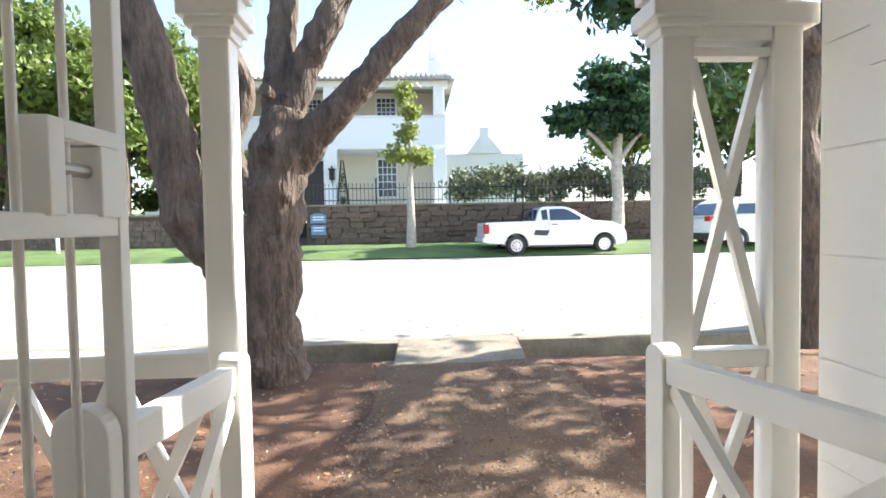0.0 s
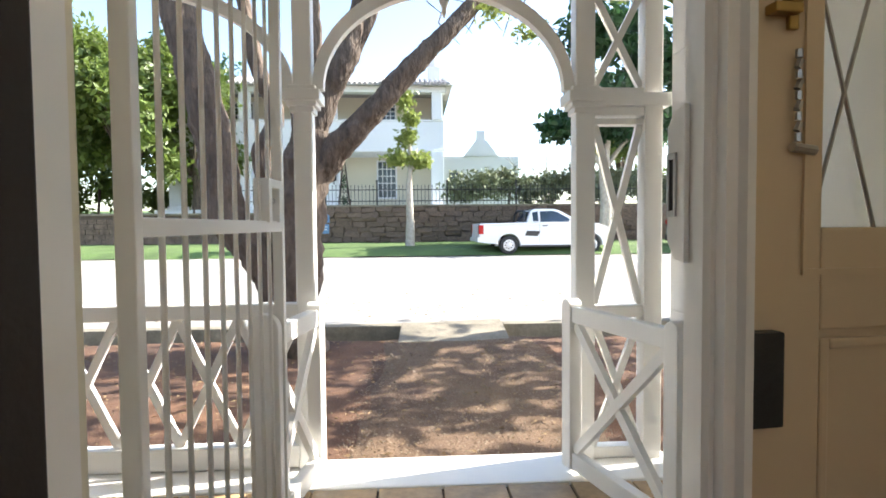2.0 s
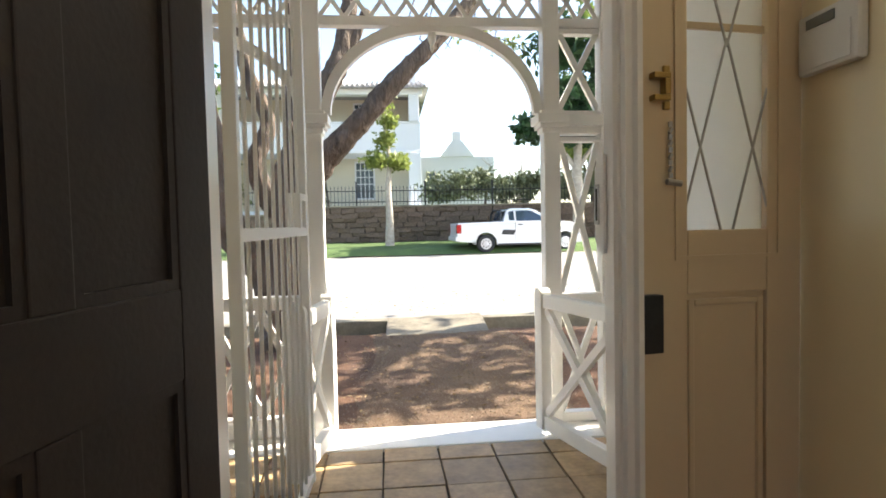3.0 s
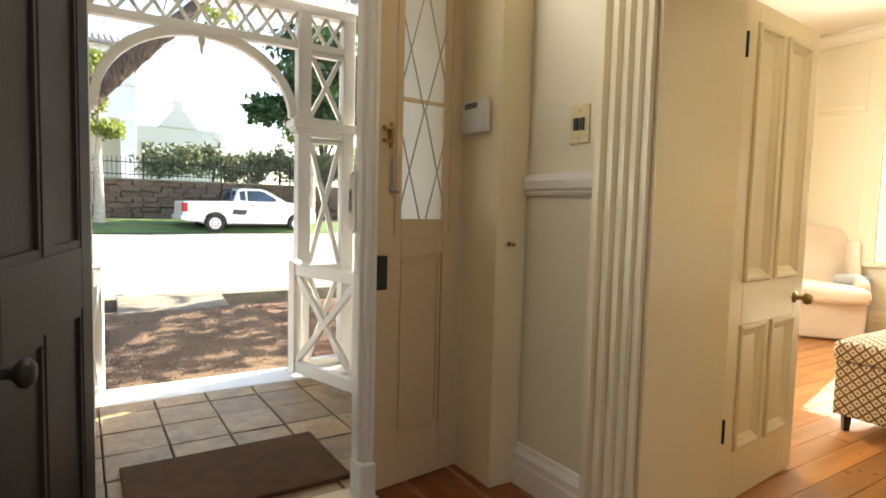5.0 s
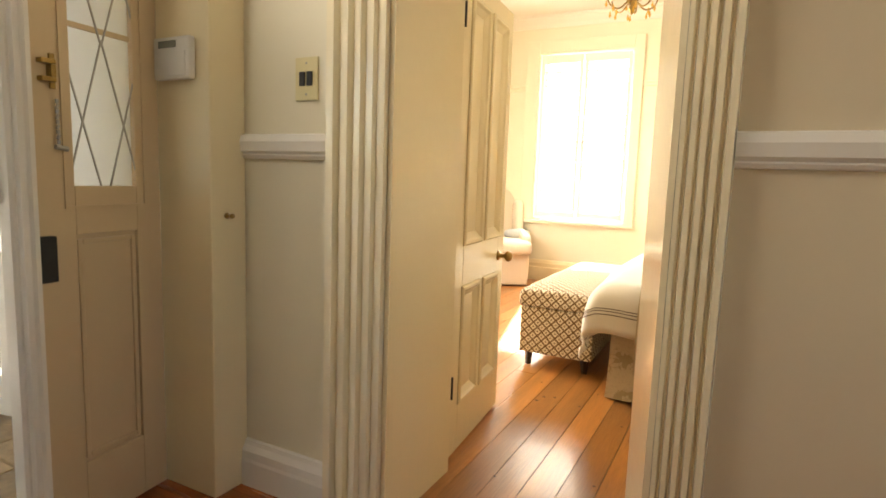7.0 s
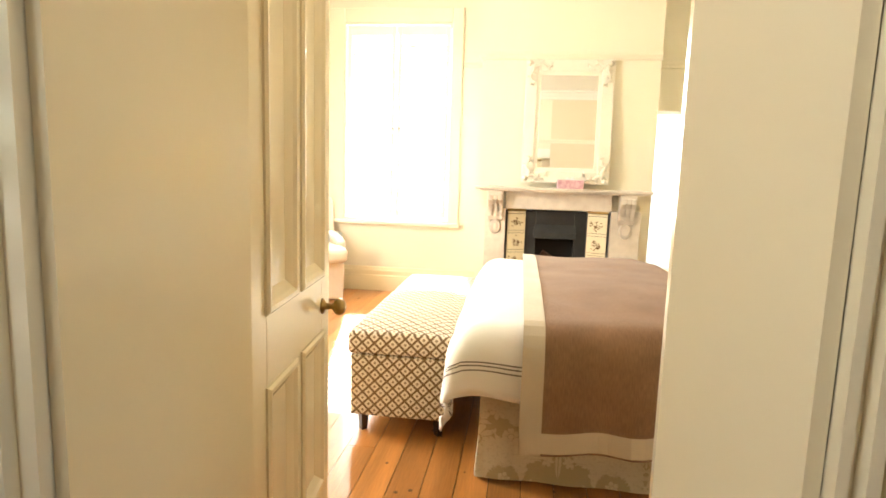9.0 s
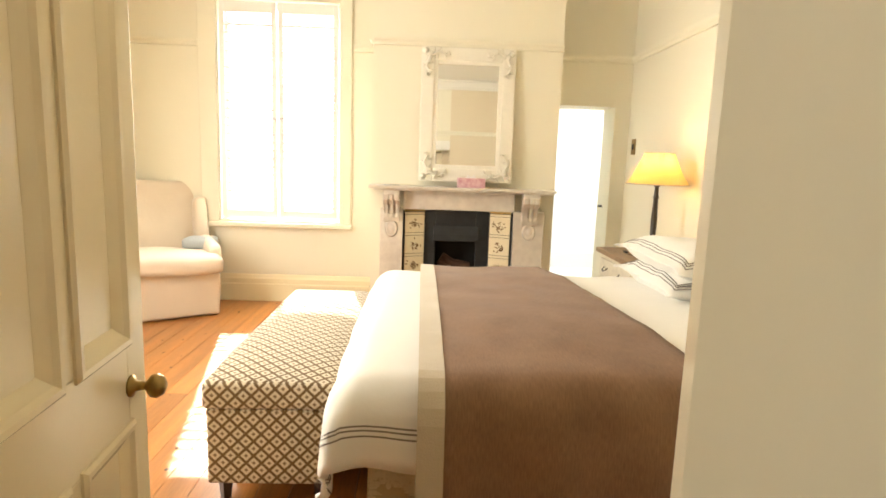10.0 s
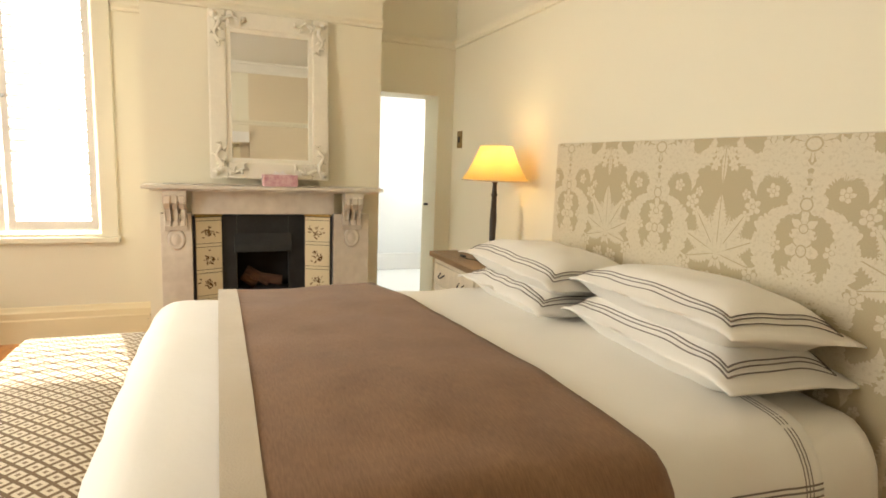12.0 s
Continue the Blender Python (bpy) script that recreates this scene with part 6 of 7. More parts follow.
# trees
def leaf_cloud(name, parent, blobs, n, size, mat, seed, label="", elong=1.7):
    """Many small folded leaves spread through uneven clumps."""
    rng = np.random.default_rng(seed)
    vol = np.array([b[3] * b[4] * b[5] for b in blobs]) ** 0.67
    pick = rng.choice(len(blobs), n, p=vol / vol.sum())
    B = np.array([b[:6] for b in blobs])[pick]
    d = rng.normal(size=(n, 3))
    d /= np.linalg.norm(d, axis=1)[:, None]
    r = rng.random(n) ** 0.45
    lump = 0.75 + 0.35 * np.sin(d[:, 0] * 5 + pick) * np.sin(d[:, 1] * 6 + 2 * pick) + 0.2 * np.sin(d[:, 2] * 9 + pick)
    c = B[:, :3] + d * B[:, 3:6] * (r * lump)[:, None]
    a = rng.normal(size=(n, 3))
    a[:, 2] -= 0.4
    a /= np.linalg.norm(a, axis=1)[:, None]
    b = np.cross(a, rng.normal(size=(n, 3)))
    b /= np.linalg.norm(b, axis=1)[:, None]
    s = (size * (0.6 + 0.8 * rng.random(n)))[:, None]
    V = np.stack([c - a * s * elong / 2, c + b * s * 0.4, c + a * s * elong / 2, c - b * s * 0.4], 1).reshape(-1, 3)
    me = bpy.data.meshes.new(name)
    me.from_pydata(V.tolist(), [], np.arange(n * 4).reshape(-1, 4).tolist())
    me.materials.append(mat)
    ob = new(name, me)
    ob.parent = parent
    return tagged(ob, label, kind="stuff")


jac = thing("street_tree", "large old tree with rough forked grey-brown trunk in bare earth", "tree")
TY = 5.15
def limb(name, pts, radii, tree, mat=M_BARK, n=26, rough=0.18):
    p, r = smooth_path(pts, radii, 14 if n > 20 else 6)
    return part(name, tube(bmesh.new(), p, r, n, rough), mat, tree, smooth=True)
limb("trunk", [(-1.27, TY + 0.05, -0.45), (-1.28, TY, -0.15), (-1.27, TY, 0.3), (-1.22, TY, 1.02), (-1.13, TY, 1.65), (-1.05, TY, 2.0)], [0.42, 0.31, 0.25, 0.235, 0.25, 0.19], jac)
limb("limb", [(-1.40, TY + 0.05, 0.15), (-1.62, TY, 0.72), (-1.92, TY, 1.12), (-2.05, TY, 1.9), (-2.30, TY - 0.05, 2.95), (-2.7, TY, 4.4), (-3.1, TY - 0.2, 5.8)], [0.17, 0.17, 0.19, 0.185, 0.17, 0.13, 0.06], jac)
limb("limb", [(-1.12, TY, 1.9), (-1.14, TY + 0.05, 2.35), (-1.10, TY + 0.1, 3.1), (-1.2, TY + 0.2, 4.3), (-1.4, TY, 6)], [0.17, 0.13, 0.115, 0.09, 0.04], jac)
limb("limb", [(-1.06, TY, 1.95), (-0.92, TY, 2.35), (-0.76, TY - 0.05, 2.62), (-0.60, TY, 3.1), (-0.4, TY + 0.2, 4.4), (0.0, TY, 6)], [0.15, 0.125, 0.12, 0.10, 0.08, 0.04], jac)
limb("limb", [(-1.05, TY, 1.55), (-0.80, TY - 0.1, 1.82), (-0.42, TY - 0.2, 2.18), (-0.04, TY - 0.25, 2.60), (0.36, TY - 0.2, 3.0), (1.1, TY, 3.9), (1.7, TY, 5.2)], [0.16, 0.14, 0.115, 0.10, 0.085, 0.07, 0.03], jac)
limb("limb", [(-0.80, TY, 2.48), (-0.66, TY, 2.72), (-0.35, TY, 3.4)], [0.07, 0.065, 0.05], jac)
limb("limb", [(-1.42, TY + 0.3, 1.2), (-1.66, TY + 0.35, 1.75), (-1.52, TY + 0.4, 2.25), (-1.72, TY + 0.4, 2.8), (-2.0, TY + 0.5, 4.2)], [0.12, 0.11, 0.09, 0.085, 0.05], jac)
part("knot", tube(bmesh.new(), [(-1.17, TY - 0.17, 2.10), (-1.19, TY - 0.27, 2.12)], [0.06, 0.05], 12, 0.15), M_BARK, jac)
leaf_cloud("crown", jac, [(-2.8, TY, 6.2, 2.2, 2.0, 1.2), (0.4, TY, 6.3, 2.4, 2.2, 1.3), (-1.2, TY + 0.3, 7.4, 2.4, 2.2, 1.2), (-4.6, TY, 5.4, 1.8, 1.6, 0.9)], 4200, 0.10, M_LEAF, 11)
leaf_cloud("leaf_spray", jac, [(0.75, TY - 0.2, 3.15, 0.35, 0.3, 0.12), (1.35, TY + 0.9, 3.3, 0.3, 0.3, 0.15)], 260, 0.05, M_LEAF_LIGHT, 12, "thin yellow-green leaf spray")
tw = bmesh.new()
for q in range(9):
    rng = random.Random(q)
    x, z = 0.2 + 0.12 * q, 3.5 + rng.uniform(-0.1, 0.2)
    tube(tw, [(x, TY + 0.2, z), (x - 0.1, TY, z - 0.35), (x - 0.02 + rng.uniform(-0.2, 0.2), TY, z - rng.uniform(0.4, 0.62))], [0.012, 0.008, 0.003], 5)
part("twig", tw, M_BARK, jac)

shade = thing("street_tree", "broad leafy tree shading the red earth beside the porch", "tree", pose(4.1, 6.2, -0.3))
limb("trunk", [(0, 0, -0.2), (0.05, 0, 1.2), (0.0, 0.1, 2.4), (0.4, 0.0, 3.6)], [0.34, 0.25, 0.22, 0.16], shade)
limb("limb", [(0.0, 0.1, 2.4), (1.0, 0.2, 3.4), (2.2, 0.3, 4.4)], [0.16, 0.12, 0.05], shade)
limb("limb", [(0.2, 0.0, 3.0), (-0.7, -0.3, 3.7), (-1.4, -0.2, 4.2)], [0.12, 0.09, 0.04], shade)
limb("limb", [(0.4, 0.0, 3.6), (1.2, -0.7, 4.5), (1.8, -1.6, 5.4)], [0.12, 0.09, 0.04], shade)
leaf_cloud("crown", shade, [(1.6, -1.4, 4.4, 1.8, 1.6, 0.9), (3.2, -0.2, 4.8, 2.0, 1.5, 1.0), (-0.9, -0.2, 4.3, 1.4, 1.3, 0.8), (0.2, -2.0, 5.2, 1.5, 1.4, 0.8), (4.6, -1.6, 5.3, 1.9, 1.9, 1.0), (2.4, 0.6, 6.0, 1.8, 1.6, 0.9)], 2100, 0.15, M_LEAF, 21)
leaf_cloud("leaf_spray", shade, [(-2.15, -0.6, 3.42, 0.55, 0.4, 0.45), (-1.6, -0.4, 3.3, 0.5, 0.4, 0.6), (-1.0, 0.0, 3.2, 0.6, 0.5, 0.6)], 2600, 0.065, M_LEAF_DARK, 22, "long drooping dark leaves", elong=2.4)

slim = thing("street_tree", "slender young tree with pale trunk and small crown on the verge", "tree", pose(-0.60, 16.9, -0.05))
limb("trunk", [(0, 0, -0.1), (0.02, 0, 0.9), (0, 0, 1.9), (0.05, 0, 2.8), (-0.05, 0, 3.8), (0.0, 0, 4.7)], [0.17, 0.12, 0.10, 0.07, 0.04, 0.015], slim, M_PALEBARK, 10, 0.05)
leaf_cloud("crown", slim, [(-0.35, 0, 2.75, 0.55, 0.5, 0.35), (0.35, 0, 2.7, 0.42, 0.5, 0.35), (-0.05, 0, 3.4, 0.42, 0.4, 0.35), (0.05, 0, 4.0, 0.36, 0.35, 0.35), (-0.1, 0, 4.6, 0.40, 0.4, 0.40)], 2600, 0.10, M_LEAF_LIGHT, 31)

dark = thing("street_tree", "dense dark green tree with pale trunk behind the pickup", "tree", pose(5.75, 17.4, 0))
limb("trunk", [(0, 0, -0.1), (0.05, 0, 1.3), (0, 0, 2.4), (0.1, 0, 3.4)], [0.22, 0.18, 0.17, 0.1], dark, M_PALEBARK, 12, 0.06)
for p in ((-1.2, 0, 3.7), (1.3, 0.2, 3.8), (0.2, 0.4, 4.8)):
    limb("limb", [(0, 0, 2.4), (p[0] * 0.5, p[1], (2.4 + p[2]) / 2 + 0.1), p], [0.10, 0.07, 0.03], dark, M_PALEBARK, 8, 0.05)
leaf_cloud("crown", dark, [(0.1, 0, 4.0, 1.7, 1.5, 1.1), (-1.5, 0, 3.75, 0.85, 0.8, 0.55), (1.6, 0, 4.0, 1.1, 1.0, 0.9), (-0.4, 0, 5.0, 0.9, 0.9, 0.75), (1.0, 0, 4.9, 1.1, 1.0, 0.8)], 9000, 0.15, M_LEAF_DARK, 41)

garden_trees = []
def far_tree(x, y, z, h, r, mat, seed, label, n=6000, bark=M_BARK):
    t = thing("garden_tree", label, "tree", pose(x, y, z))
    limb("trunk", [(0, 0, -0.2), (0.1, 0, h * 0.25), (-0.1, 0, h * 0.45)], [0.20, 0.15, 0.10], t, bark, 8, 0.1)
    rng = random.Random(seed)
    blobs = []
    for k in range(9):
        a = 2 * math.pi * k / 9 + rng.uniform(-0.3, 0.3)
        q = rng.uniform(0.3, 0.75) * r
        zz = h * rng.uniform(0.30, 0.88)
        blobs.append((q * math.cos(a), q * math.sin(a), zz, r * rng.uniform(0.4, 0.6), r * rng.uniform(0.4, 0.6), r * rng.uniform(0.35, 0.55)))
        limb("limb", [(0, 0, h * 0.25), (q * 0.5 * math.cos(a), q * 0.5 * math.sin(a), (h * 0.25 + zz) / 2), (q * math.cos(a), q * math.sin(a), zz)], [0.08, 0.05, 0.02], t, bark, 6, 0.05)
    leaf_cloud("crown", t, blobs, int(n * 1.3), 0.17, mat, seed)
    garden_trees.append(t)
    return t
far_tree(-15.5, 21, 0.9, 8.2, 3.4, M_LEAF, 51, "tall bright green garden tree behind the wall", 9500)
far_tree(-10.8, 20.5, 0.9, 6.8, 2.3, M_LEAF, 52, "leafy green tree beside the white house", 5000)
far_tree(-13.2, 24.5, 0.9, 7.8, 2.6, M_LEAF_LIGHT, 53, "yellow-green garden tree behind the wall", 5000)
far_tree(-11.8, 22.5, 0.9, 7.4, 2.6, M_LEAF, 59, "bright leafy tree at the garden edge", 6500)
far_tree(-16.8, 25, 0.9, 9.5, 3.4, M_LEAF_LIGHT, 60, "tall yellow-green tree deep in the garden", 6500)
far_tree(-9.6, 22.8, 0.9, 6.0, 2.4, M_LEAF, 62, "low leafy tree close to the white house", 5200)
far_tree(-14.2, 19.9, 0.9, 5.6, 2.6, M_LEAF, 63, "spreading green tree just behind the wall", 6000)
far_tree(-12.4, 28, 0.9, 9.0, 3.4, M_LEAF_DARK, 64, "tall dark tree behind the garden", 6000)
far_tree(-22, 27, 0.9, 9.5, 4.0, M_LEAF, 65, "tall green tree deep in the garden", 6000)
far_tree(-19.5, 19.8, 0.9, 7.5, 3.2, M_LEAF_DARK, 54, "dark garden tree at the street", 5000)
far_tree(11.5, 21, 0.9, 7.0, 2.8, M_LEAF, 55, "green garden tree behind the hedge", 5000)
far_tree(15.0, 22.5, 0.9, 9.0, 3.4, M_LEAF_DARK, 56, "tall dark garden tree", 5000)
far_tree(9.2, 26, 0.9, 5.6, 2.2, M_LEAF_LIGHT, 57, "pale yellow-green garden tree", 3600)
far_tree(19.5, 20.5, 0.9, 7.5, 3.2, M_LEAF, 58, "green garden tree along the street", 4000)
hedge = thing("hedge", "loose grey-green shrub hedge behind the iron fence", "hedge", pose(5.4, 20.0, 0.95))
for x in (-2.5, 0, 2.5):
    part("stem", rod(bmesh.new(), (x, 0, 0), (x * 0.96, 0, 0.8), 0.05), M_BARK, hedge)
leaf_cloud("leaves", hedge, [(-3.4 + 0.85 * k, 0.2 * (k % 2), 1.05 + 0.16 * math.sin(k * 2.1), 0.74, 0.6, 0.70) for k in range(-1, 11)], 17000, 0.10, M_HEDGE, 61)
shrubs = thing("shrubbery", "deep green shrubs under the garden trees behind the wall", "shrubs", pose(-15.0, 25.5, 0.95))
part("stem", rod(bmesh.new(), (0, 0, 0), (0.1, 0, 1.2), 0.06), M_BARK, shrubs)
leaf_cloud("leaves", shrubs, [(-10.5 + 1.3 * k, 0.5 * (k % 3), 1.0 + 0.35 * math.sin(k * 1.7), 1.1, 0.8, 1.2 + 0.3 * math.sin(k * 2.9)) for k in range(15)], 15000, 0.14, M_LEAF, 66)
bare = thing("bare_shrub", "bare twiggy pale shrub behind the hedge", "shrub", pose(5.0, 23.0, 1.0))
bt = bmesh.new()
rng = random.Random(8)
for k in range(46):
    a, h = rng.uniform(0, 6.28), rng.uniform(1.2, 2.8)
    q = rng.uniform(0.4, 1.8)
    m = Vector((q * 0.45 * math.cos(a), q * 0.45 * math.sin(a), h * 0.55))
    e = Vector((q * math.cos(a), q * math.sin(a), h))
    tube(bt, [(0, 0, 0), m, e], [0.022, 0.012, 0.004], 5)
    for s in range(3):
        f = rng.uniform(0.3, 0.9)
        p = m.lerp(e, f)
        tube(bt, [p, p + Vector((rng.uniform(-0.4, 0.4), rng.uniform(-0.4, 0.4), rng.uniform(0.1, 0.5)))], [0.010, 0.004], 4)
part("branch", bt, M_PALEBARK, bare)

# vehicles
def wheel(parent, x, y, r, w, rim_mat=M_ALLOY, spokes=8):
    t = part("tyre", lathe(bmesh.new(), [(r * 0.62, 0), (r * 0.92, 0.0), (r, w * 0.2), (r, w * 0.8), (r * 0.92, w), (r * 0.62, w)], n=28, cap=False), M_RUBBER, None, smooth=False)
    t.parent = parent
    t.matrix_basis = pose(x, y - w if y > 0 else y + w, r, -90 if y > 0 else 90, 0, 0)
    bm = lathe(bmesh.new(), [(r * 0.61, 0.01), (r * 0.62, w * 0.98), (r * 0.55, w * 0.99), (r * 0.5, w * 0.80), (r * 0.22, w * 0.82), (r * 0.14, w * 0.92), (r * 0.02, w * 0.93)], n=28)
    rim = part("rim", bm, rim_mat, t, "silver wheel rim")
    holes = bmesh.new()
    for k in range(spokes):
        a = 2 * math.pi * k / spokes
        rod(holes, (r * 0.38 * math.cos(a), r * 0.38 * math.sin(a), w * 0.79), (r * 0.38 * math.cos(a), r * 0.38 * math.sin(a), w * 0.835), r * 0.075, n=8)
    part("rim_hole", holes, M_BLACKPLASTIC, rim)
    return t

def car_body(parent, outline, half, name="body", mat=M_CARPAINT, tumble=0.0, z_waist=0.9):
    bm = prism(bmesh.new(), outline, -half, half, "y")
    for v in bm.verts:
        if v.co.z > z_waist:
            v.co.y *= 1 - tumble * (v.co.z - z_waist)
        v.co.y *= 1 - 0.10 * max(0, (abs(v.co.x) - 1.75) / 0.5) ** 2
    return part(name, bm, mat, parent, bevel=0.035)

def arc(cx, cz, r, n=9):
    return [(cx + r * math.cos(math.pi * (1 - k / n)), cz + r * math.sin(math.pi * (1 - k / n))) for k in range(n + 1)]

# pickup, nose towards +x, near side -y
pk = thing("pickup_truck", "white two-door pickup truck parked along the verge", "pickup", pose(3.36, 16.1, RZ, 0, 0, 3))
HW = 0.82
low = [(-2.16, 0.38), (-2.2, 0.50), (-2.2, 0.92), (-2.16, 1.0)]
body = low + [(-1.0, 1.02), (-0.6, 1.03), (1.15, 1.03), (1.75, 0.98), (2.08, 0.86), (2.22, 0.66), (2.24, 0.42), (2.18, 0.30), (1.86, 0.26)] + arc(1.50, 0.30, 0.36)[::-1] + [(1.1, 0.24), (-0.85, 0.24)] + arc(-1.24, 0.30, 0.37)[::-1] + [(-1.66, 0.34)]
car_body(pk, body, HW)
cabin = [(-0.66, 1.0), (-0.50, 1.40), (-0.36, 1.46), (0.25, 1.46), (0.42, 1.42), (1.20, 1.0)]
car_body(pk, cabin, HW - 0.03, "cab", tumble=0.28, z_waist=1.0)
for s in (-1, 1):
    gy = s * (HW - 0.075)
    def side_glass(pts, name):
        bm = prism(bmesh.new(), pts, -0.006, 0.006, "y")
        for v in bm.verts:
            v.co.y += s * (HW - 0.03) * (1 - 0.28 * max(0, v.co.z - 1.0)) + s * 0.008
        part(name, bm, M_CARGLASS, pk, "dark blue tinted glass")
    side_glass([(-0.20, 1.04), (-0.20, 1.38), (0.22, 1.39), (0.38, 1.35), (0.86, 1.08), (0.84, 1.04)], "door_window")
    side_glass([(-0.44, 1.06), (-0.46, 1.34), (-0.28, 1.38), (-0.26, 1.06)], "quarter_window")
    part("side_scoop", prism(bmesh.new(), [(-0.72, 0.60), (-0.30, 0.58), (-0.22, 0.74), (-0.66, 0.76)], s * (HW + 0.001), s * (HW + 0.012), "y"), M_BLACKPLASTIC, pk)
    part("door_handle", boxes((-0.14, s * HW - 0.012, 0.90, 0.02, s * HW + 0.018, 0.93)), M_BLACKPLASTIC, pk, bevel=0.004)
    for sx in (-0.24, 1.0):
        part("door_seam", boxes((sx, s * (HW + 0.001), 0.38, sx + 0.008, s * (HW + 0.004), 1.0)), M_BLACKPLASTIC, pk)
    part("sill_strip", boxes((-0.85, s * (HW - 0.01), 0.24, 1.1, s * (HW + 0.004), 0.30)), M_BLACKPLASTIC, pk)
    part("mirror", boxes((0.72, s * (HW + 0.02) - 0.06, 1.02, 0.84, s * (HW + 0.02) + 0.10 * s + 0.06, 1.14)), M_CARPAINT, pk, bevel=0.02)
    part("tail_light", boxes((-2.205, s * 0.70 - 0.09, 0.66, -2.06, s * 0.70 + 0.105, 0.95)), M_RED, pk, "red tail light", bevel=0.012)
    part("headlight", boxes((1.92, s * 0.66 - 0.1, 0.66, 2.16, s * 0.66 + 0.11, 0.80)), M_CLEARLENS, pk, "clear headlight", bevel=0.03)
    for x in (-1.24, 1.50):
        wheel(pk, x, s * (HW - 0.0) if s < 0 else HW - 0.0, 0.30, 0.19)
part("windscreen", prism(bmesh.new(), [(0.47, 1.395), (1.13, 1.045), (1.145, 1.058), (0.485, 1.41)], -0.66, 0.66, "y"), M_CARGLASS, pk)
part("rear_window", prism(bmesh.new(), [(-0.655, 1.05), (-0.525, 1.37), (-0.54, 1.375), (-0.67, 1.055)], -0.60, 0.60, "y"), M_CARGLASS, pk)
part("load_bed", boxes((-2.08, -0.68, 1.021, -0.72, 0.68, 1.028)), M_BLACKPLASTIC, pk, "black load bed lining")
part("rear_bumper", boxes((-2.26, -0.78, 0.40, -2.14, 0.78, 0.56)), M_CARPAINT, pk, bevel=0.03)
part("roll_bar", tube(bmesh.new(), [(-0.74, -0.70, 1.02), (-0.70, -0.66, 1.30), (-0.66, -0.5, 1.41), (-0.66, 0.5, 1.41), (-0.70, 0.66, 1.30), (-0.74, 0.70, 1.02)], [0.035] * 6, 8), M_BLACKPLASTIC, pk)

suv = thing("suv", "white compact SUV parked along the verge", "car", pose(9.65, 16.3, RZ, 0, 0, 3))
sb = [(-2.15, 0.36), (-2.2, 0.60), (-2.15, 0.98), (-1.9, 1.10), (1.0, 1.08), (1.7, 1.0), (2.1, 0.85), (2.2, 0.6), (2.18, 0.30), (1.76, 0.28)] + arc(1.38, 0.34, 0.38)[::-1] + [(0.98, 0.26), (-0.95, 0.26)] + arc(-1.33, 0.34, 0.38)[::-1] + [(-1.75, 0.32)]
car_body(suv, sb, 0.88, mat=M_CARPAINT)
car_body(suv, [(-2.0, 1.06), (-1.72, 1.50), (-1.5, 1.60), (0.1, 1.62), (0.35, 1.56), (1.15, 1.06)], 0.85, "cabin", tumble=0.25, z_waist=1.05)
for s in (-1, 1):
    bm = prism(bmesh.new(), [(-1.35, 1.14), (-1.22, 1.45), (0.05, 1.48), (0.2, 1.44), (0.75, 1.14)], -0.006, 0.006, "y")
    for v in bm.verts:
        v.co.y += s * 0.85 * (1 - 0.25 * max(0, v.co.z - 1.05)) + s * 0.008
    part("side_window", bm, M_CARGLASS, suv)
    part("tail_light", boxes((-2.20, s * 0.68 - 0.14, 0.92, -1.82, s * 0.68 + 0.19, 1.08)), M_RED, suv, "red tail light", bevel=0.02)
    for x in (-1.33, 1.38):
        wheel(suv, x, 0.88 * s if s < 0 else 0.88, 0.34, 0.21, spokes=10)
part("rear_window", prism(bmesh.new(), [(-2.02, 1.12), (-1.76, 1.47), (-1.775, 1.48), (-2.035, 1.13)], -0.62, 0.62, "y"), M_CARGLASS, suv)
part("rear_bumper", boxes((-2.24, -0.84, 0.34, -2.1, 0.84, 0.56)), M_BLACKPLASTIC, suv, bevel=0.03)
part("number_plate", boxes((-2.235, -0.25, 0.68, -2.205, 0.25, 0.79)), M_TRIM, suv)
part("roof_rail", tube(tube(bmesh.new(), [(-1.5, -0.62, 1.60), (-1.3, -0.62, 1.66), (0.0, -0.62, 1.66), (0.2, -0.62, 1.60)], [0.016] * 4, 6), [(-1.5, 0.62, 1.60), (-1.3, 0.62, 1.66), (0.0, 0.62, 1.66), (0.2, 0.62, 1.60)], [0.016] * 4, 6), M_ALLOY, suv)

# house across the street
hs = thing("white_house", "white two-storey colonial house with deep balcony and tiled roof", "house", kind="")
HY, HB = 24.0, 26.0
part("terrace", boxes((-11.2, 22.6, 0.9, 0.9, 30, 1.12)), M_HOUSE, hs)
part("back_wall", boxes((-11.0, HB, 1.12, 0.6, 30, 6.4)), M_HOUSE_CREAM, hs, "cream recessed wall")
part("balcony_front", boxes((-11.0, HY - 0.12, 3.75, 0.62, HY + 0.12, 4.92)), M_HOUSE, hs, "solid white balcony front", bevel=0.02)
part("balcony_floor", boxes((-11.0, HY + 0.12, 3.62, 0.6, HB, 3.8)), M_HOUSE, hs)
part("ledge", boxes((-11.05, HY - 0.18, 3.62, 0.66, HY + 0.12, 3.749)), M_HOUSE, hs, bevel=0.02)
part("ledge", boxes((-11.05, HY - 0.16, 4.921, 0.66, HY + 0.16, 5.0)), M_HOUSE, hs, bevel=0.02)
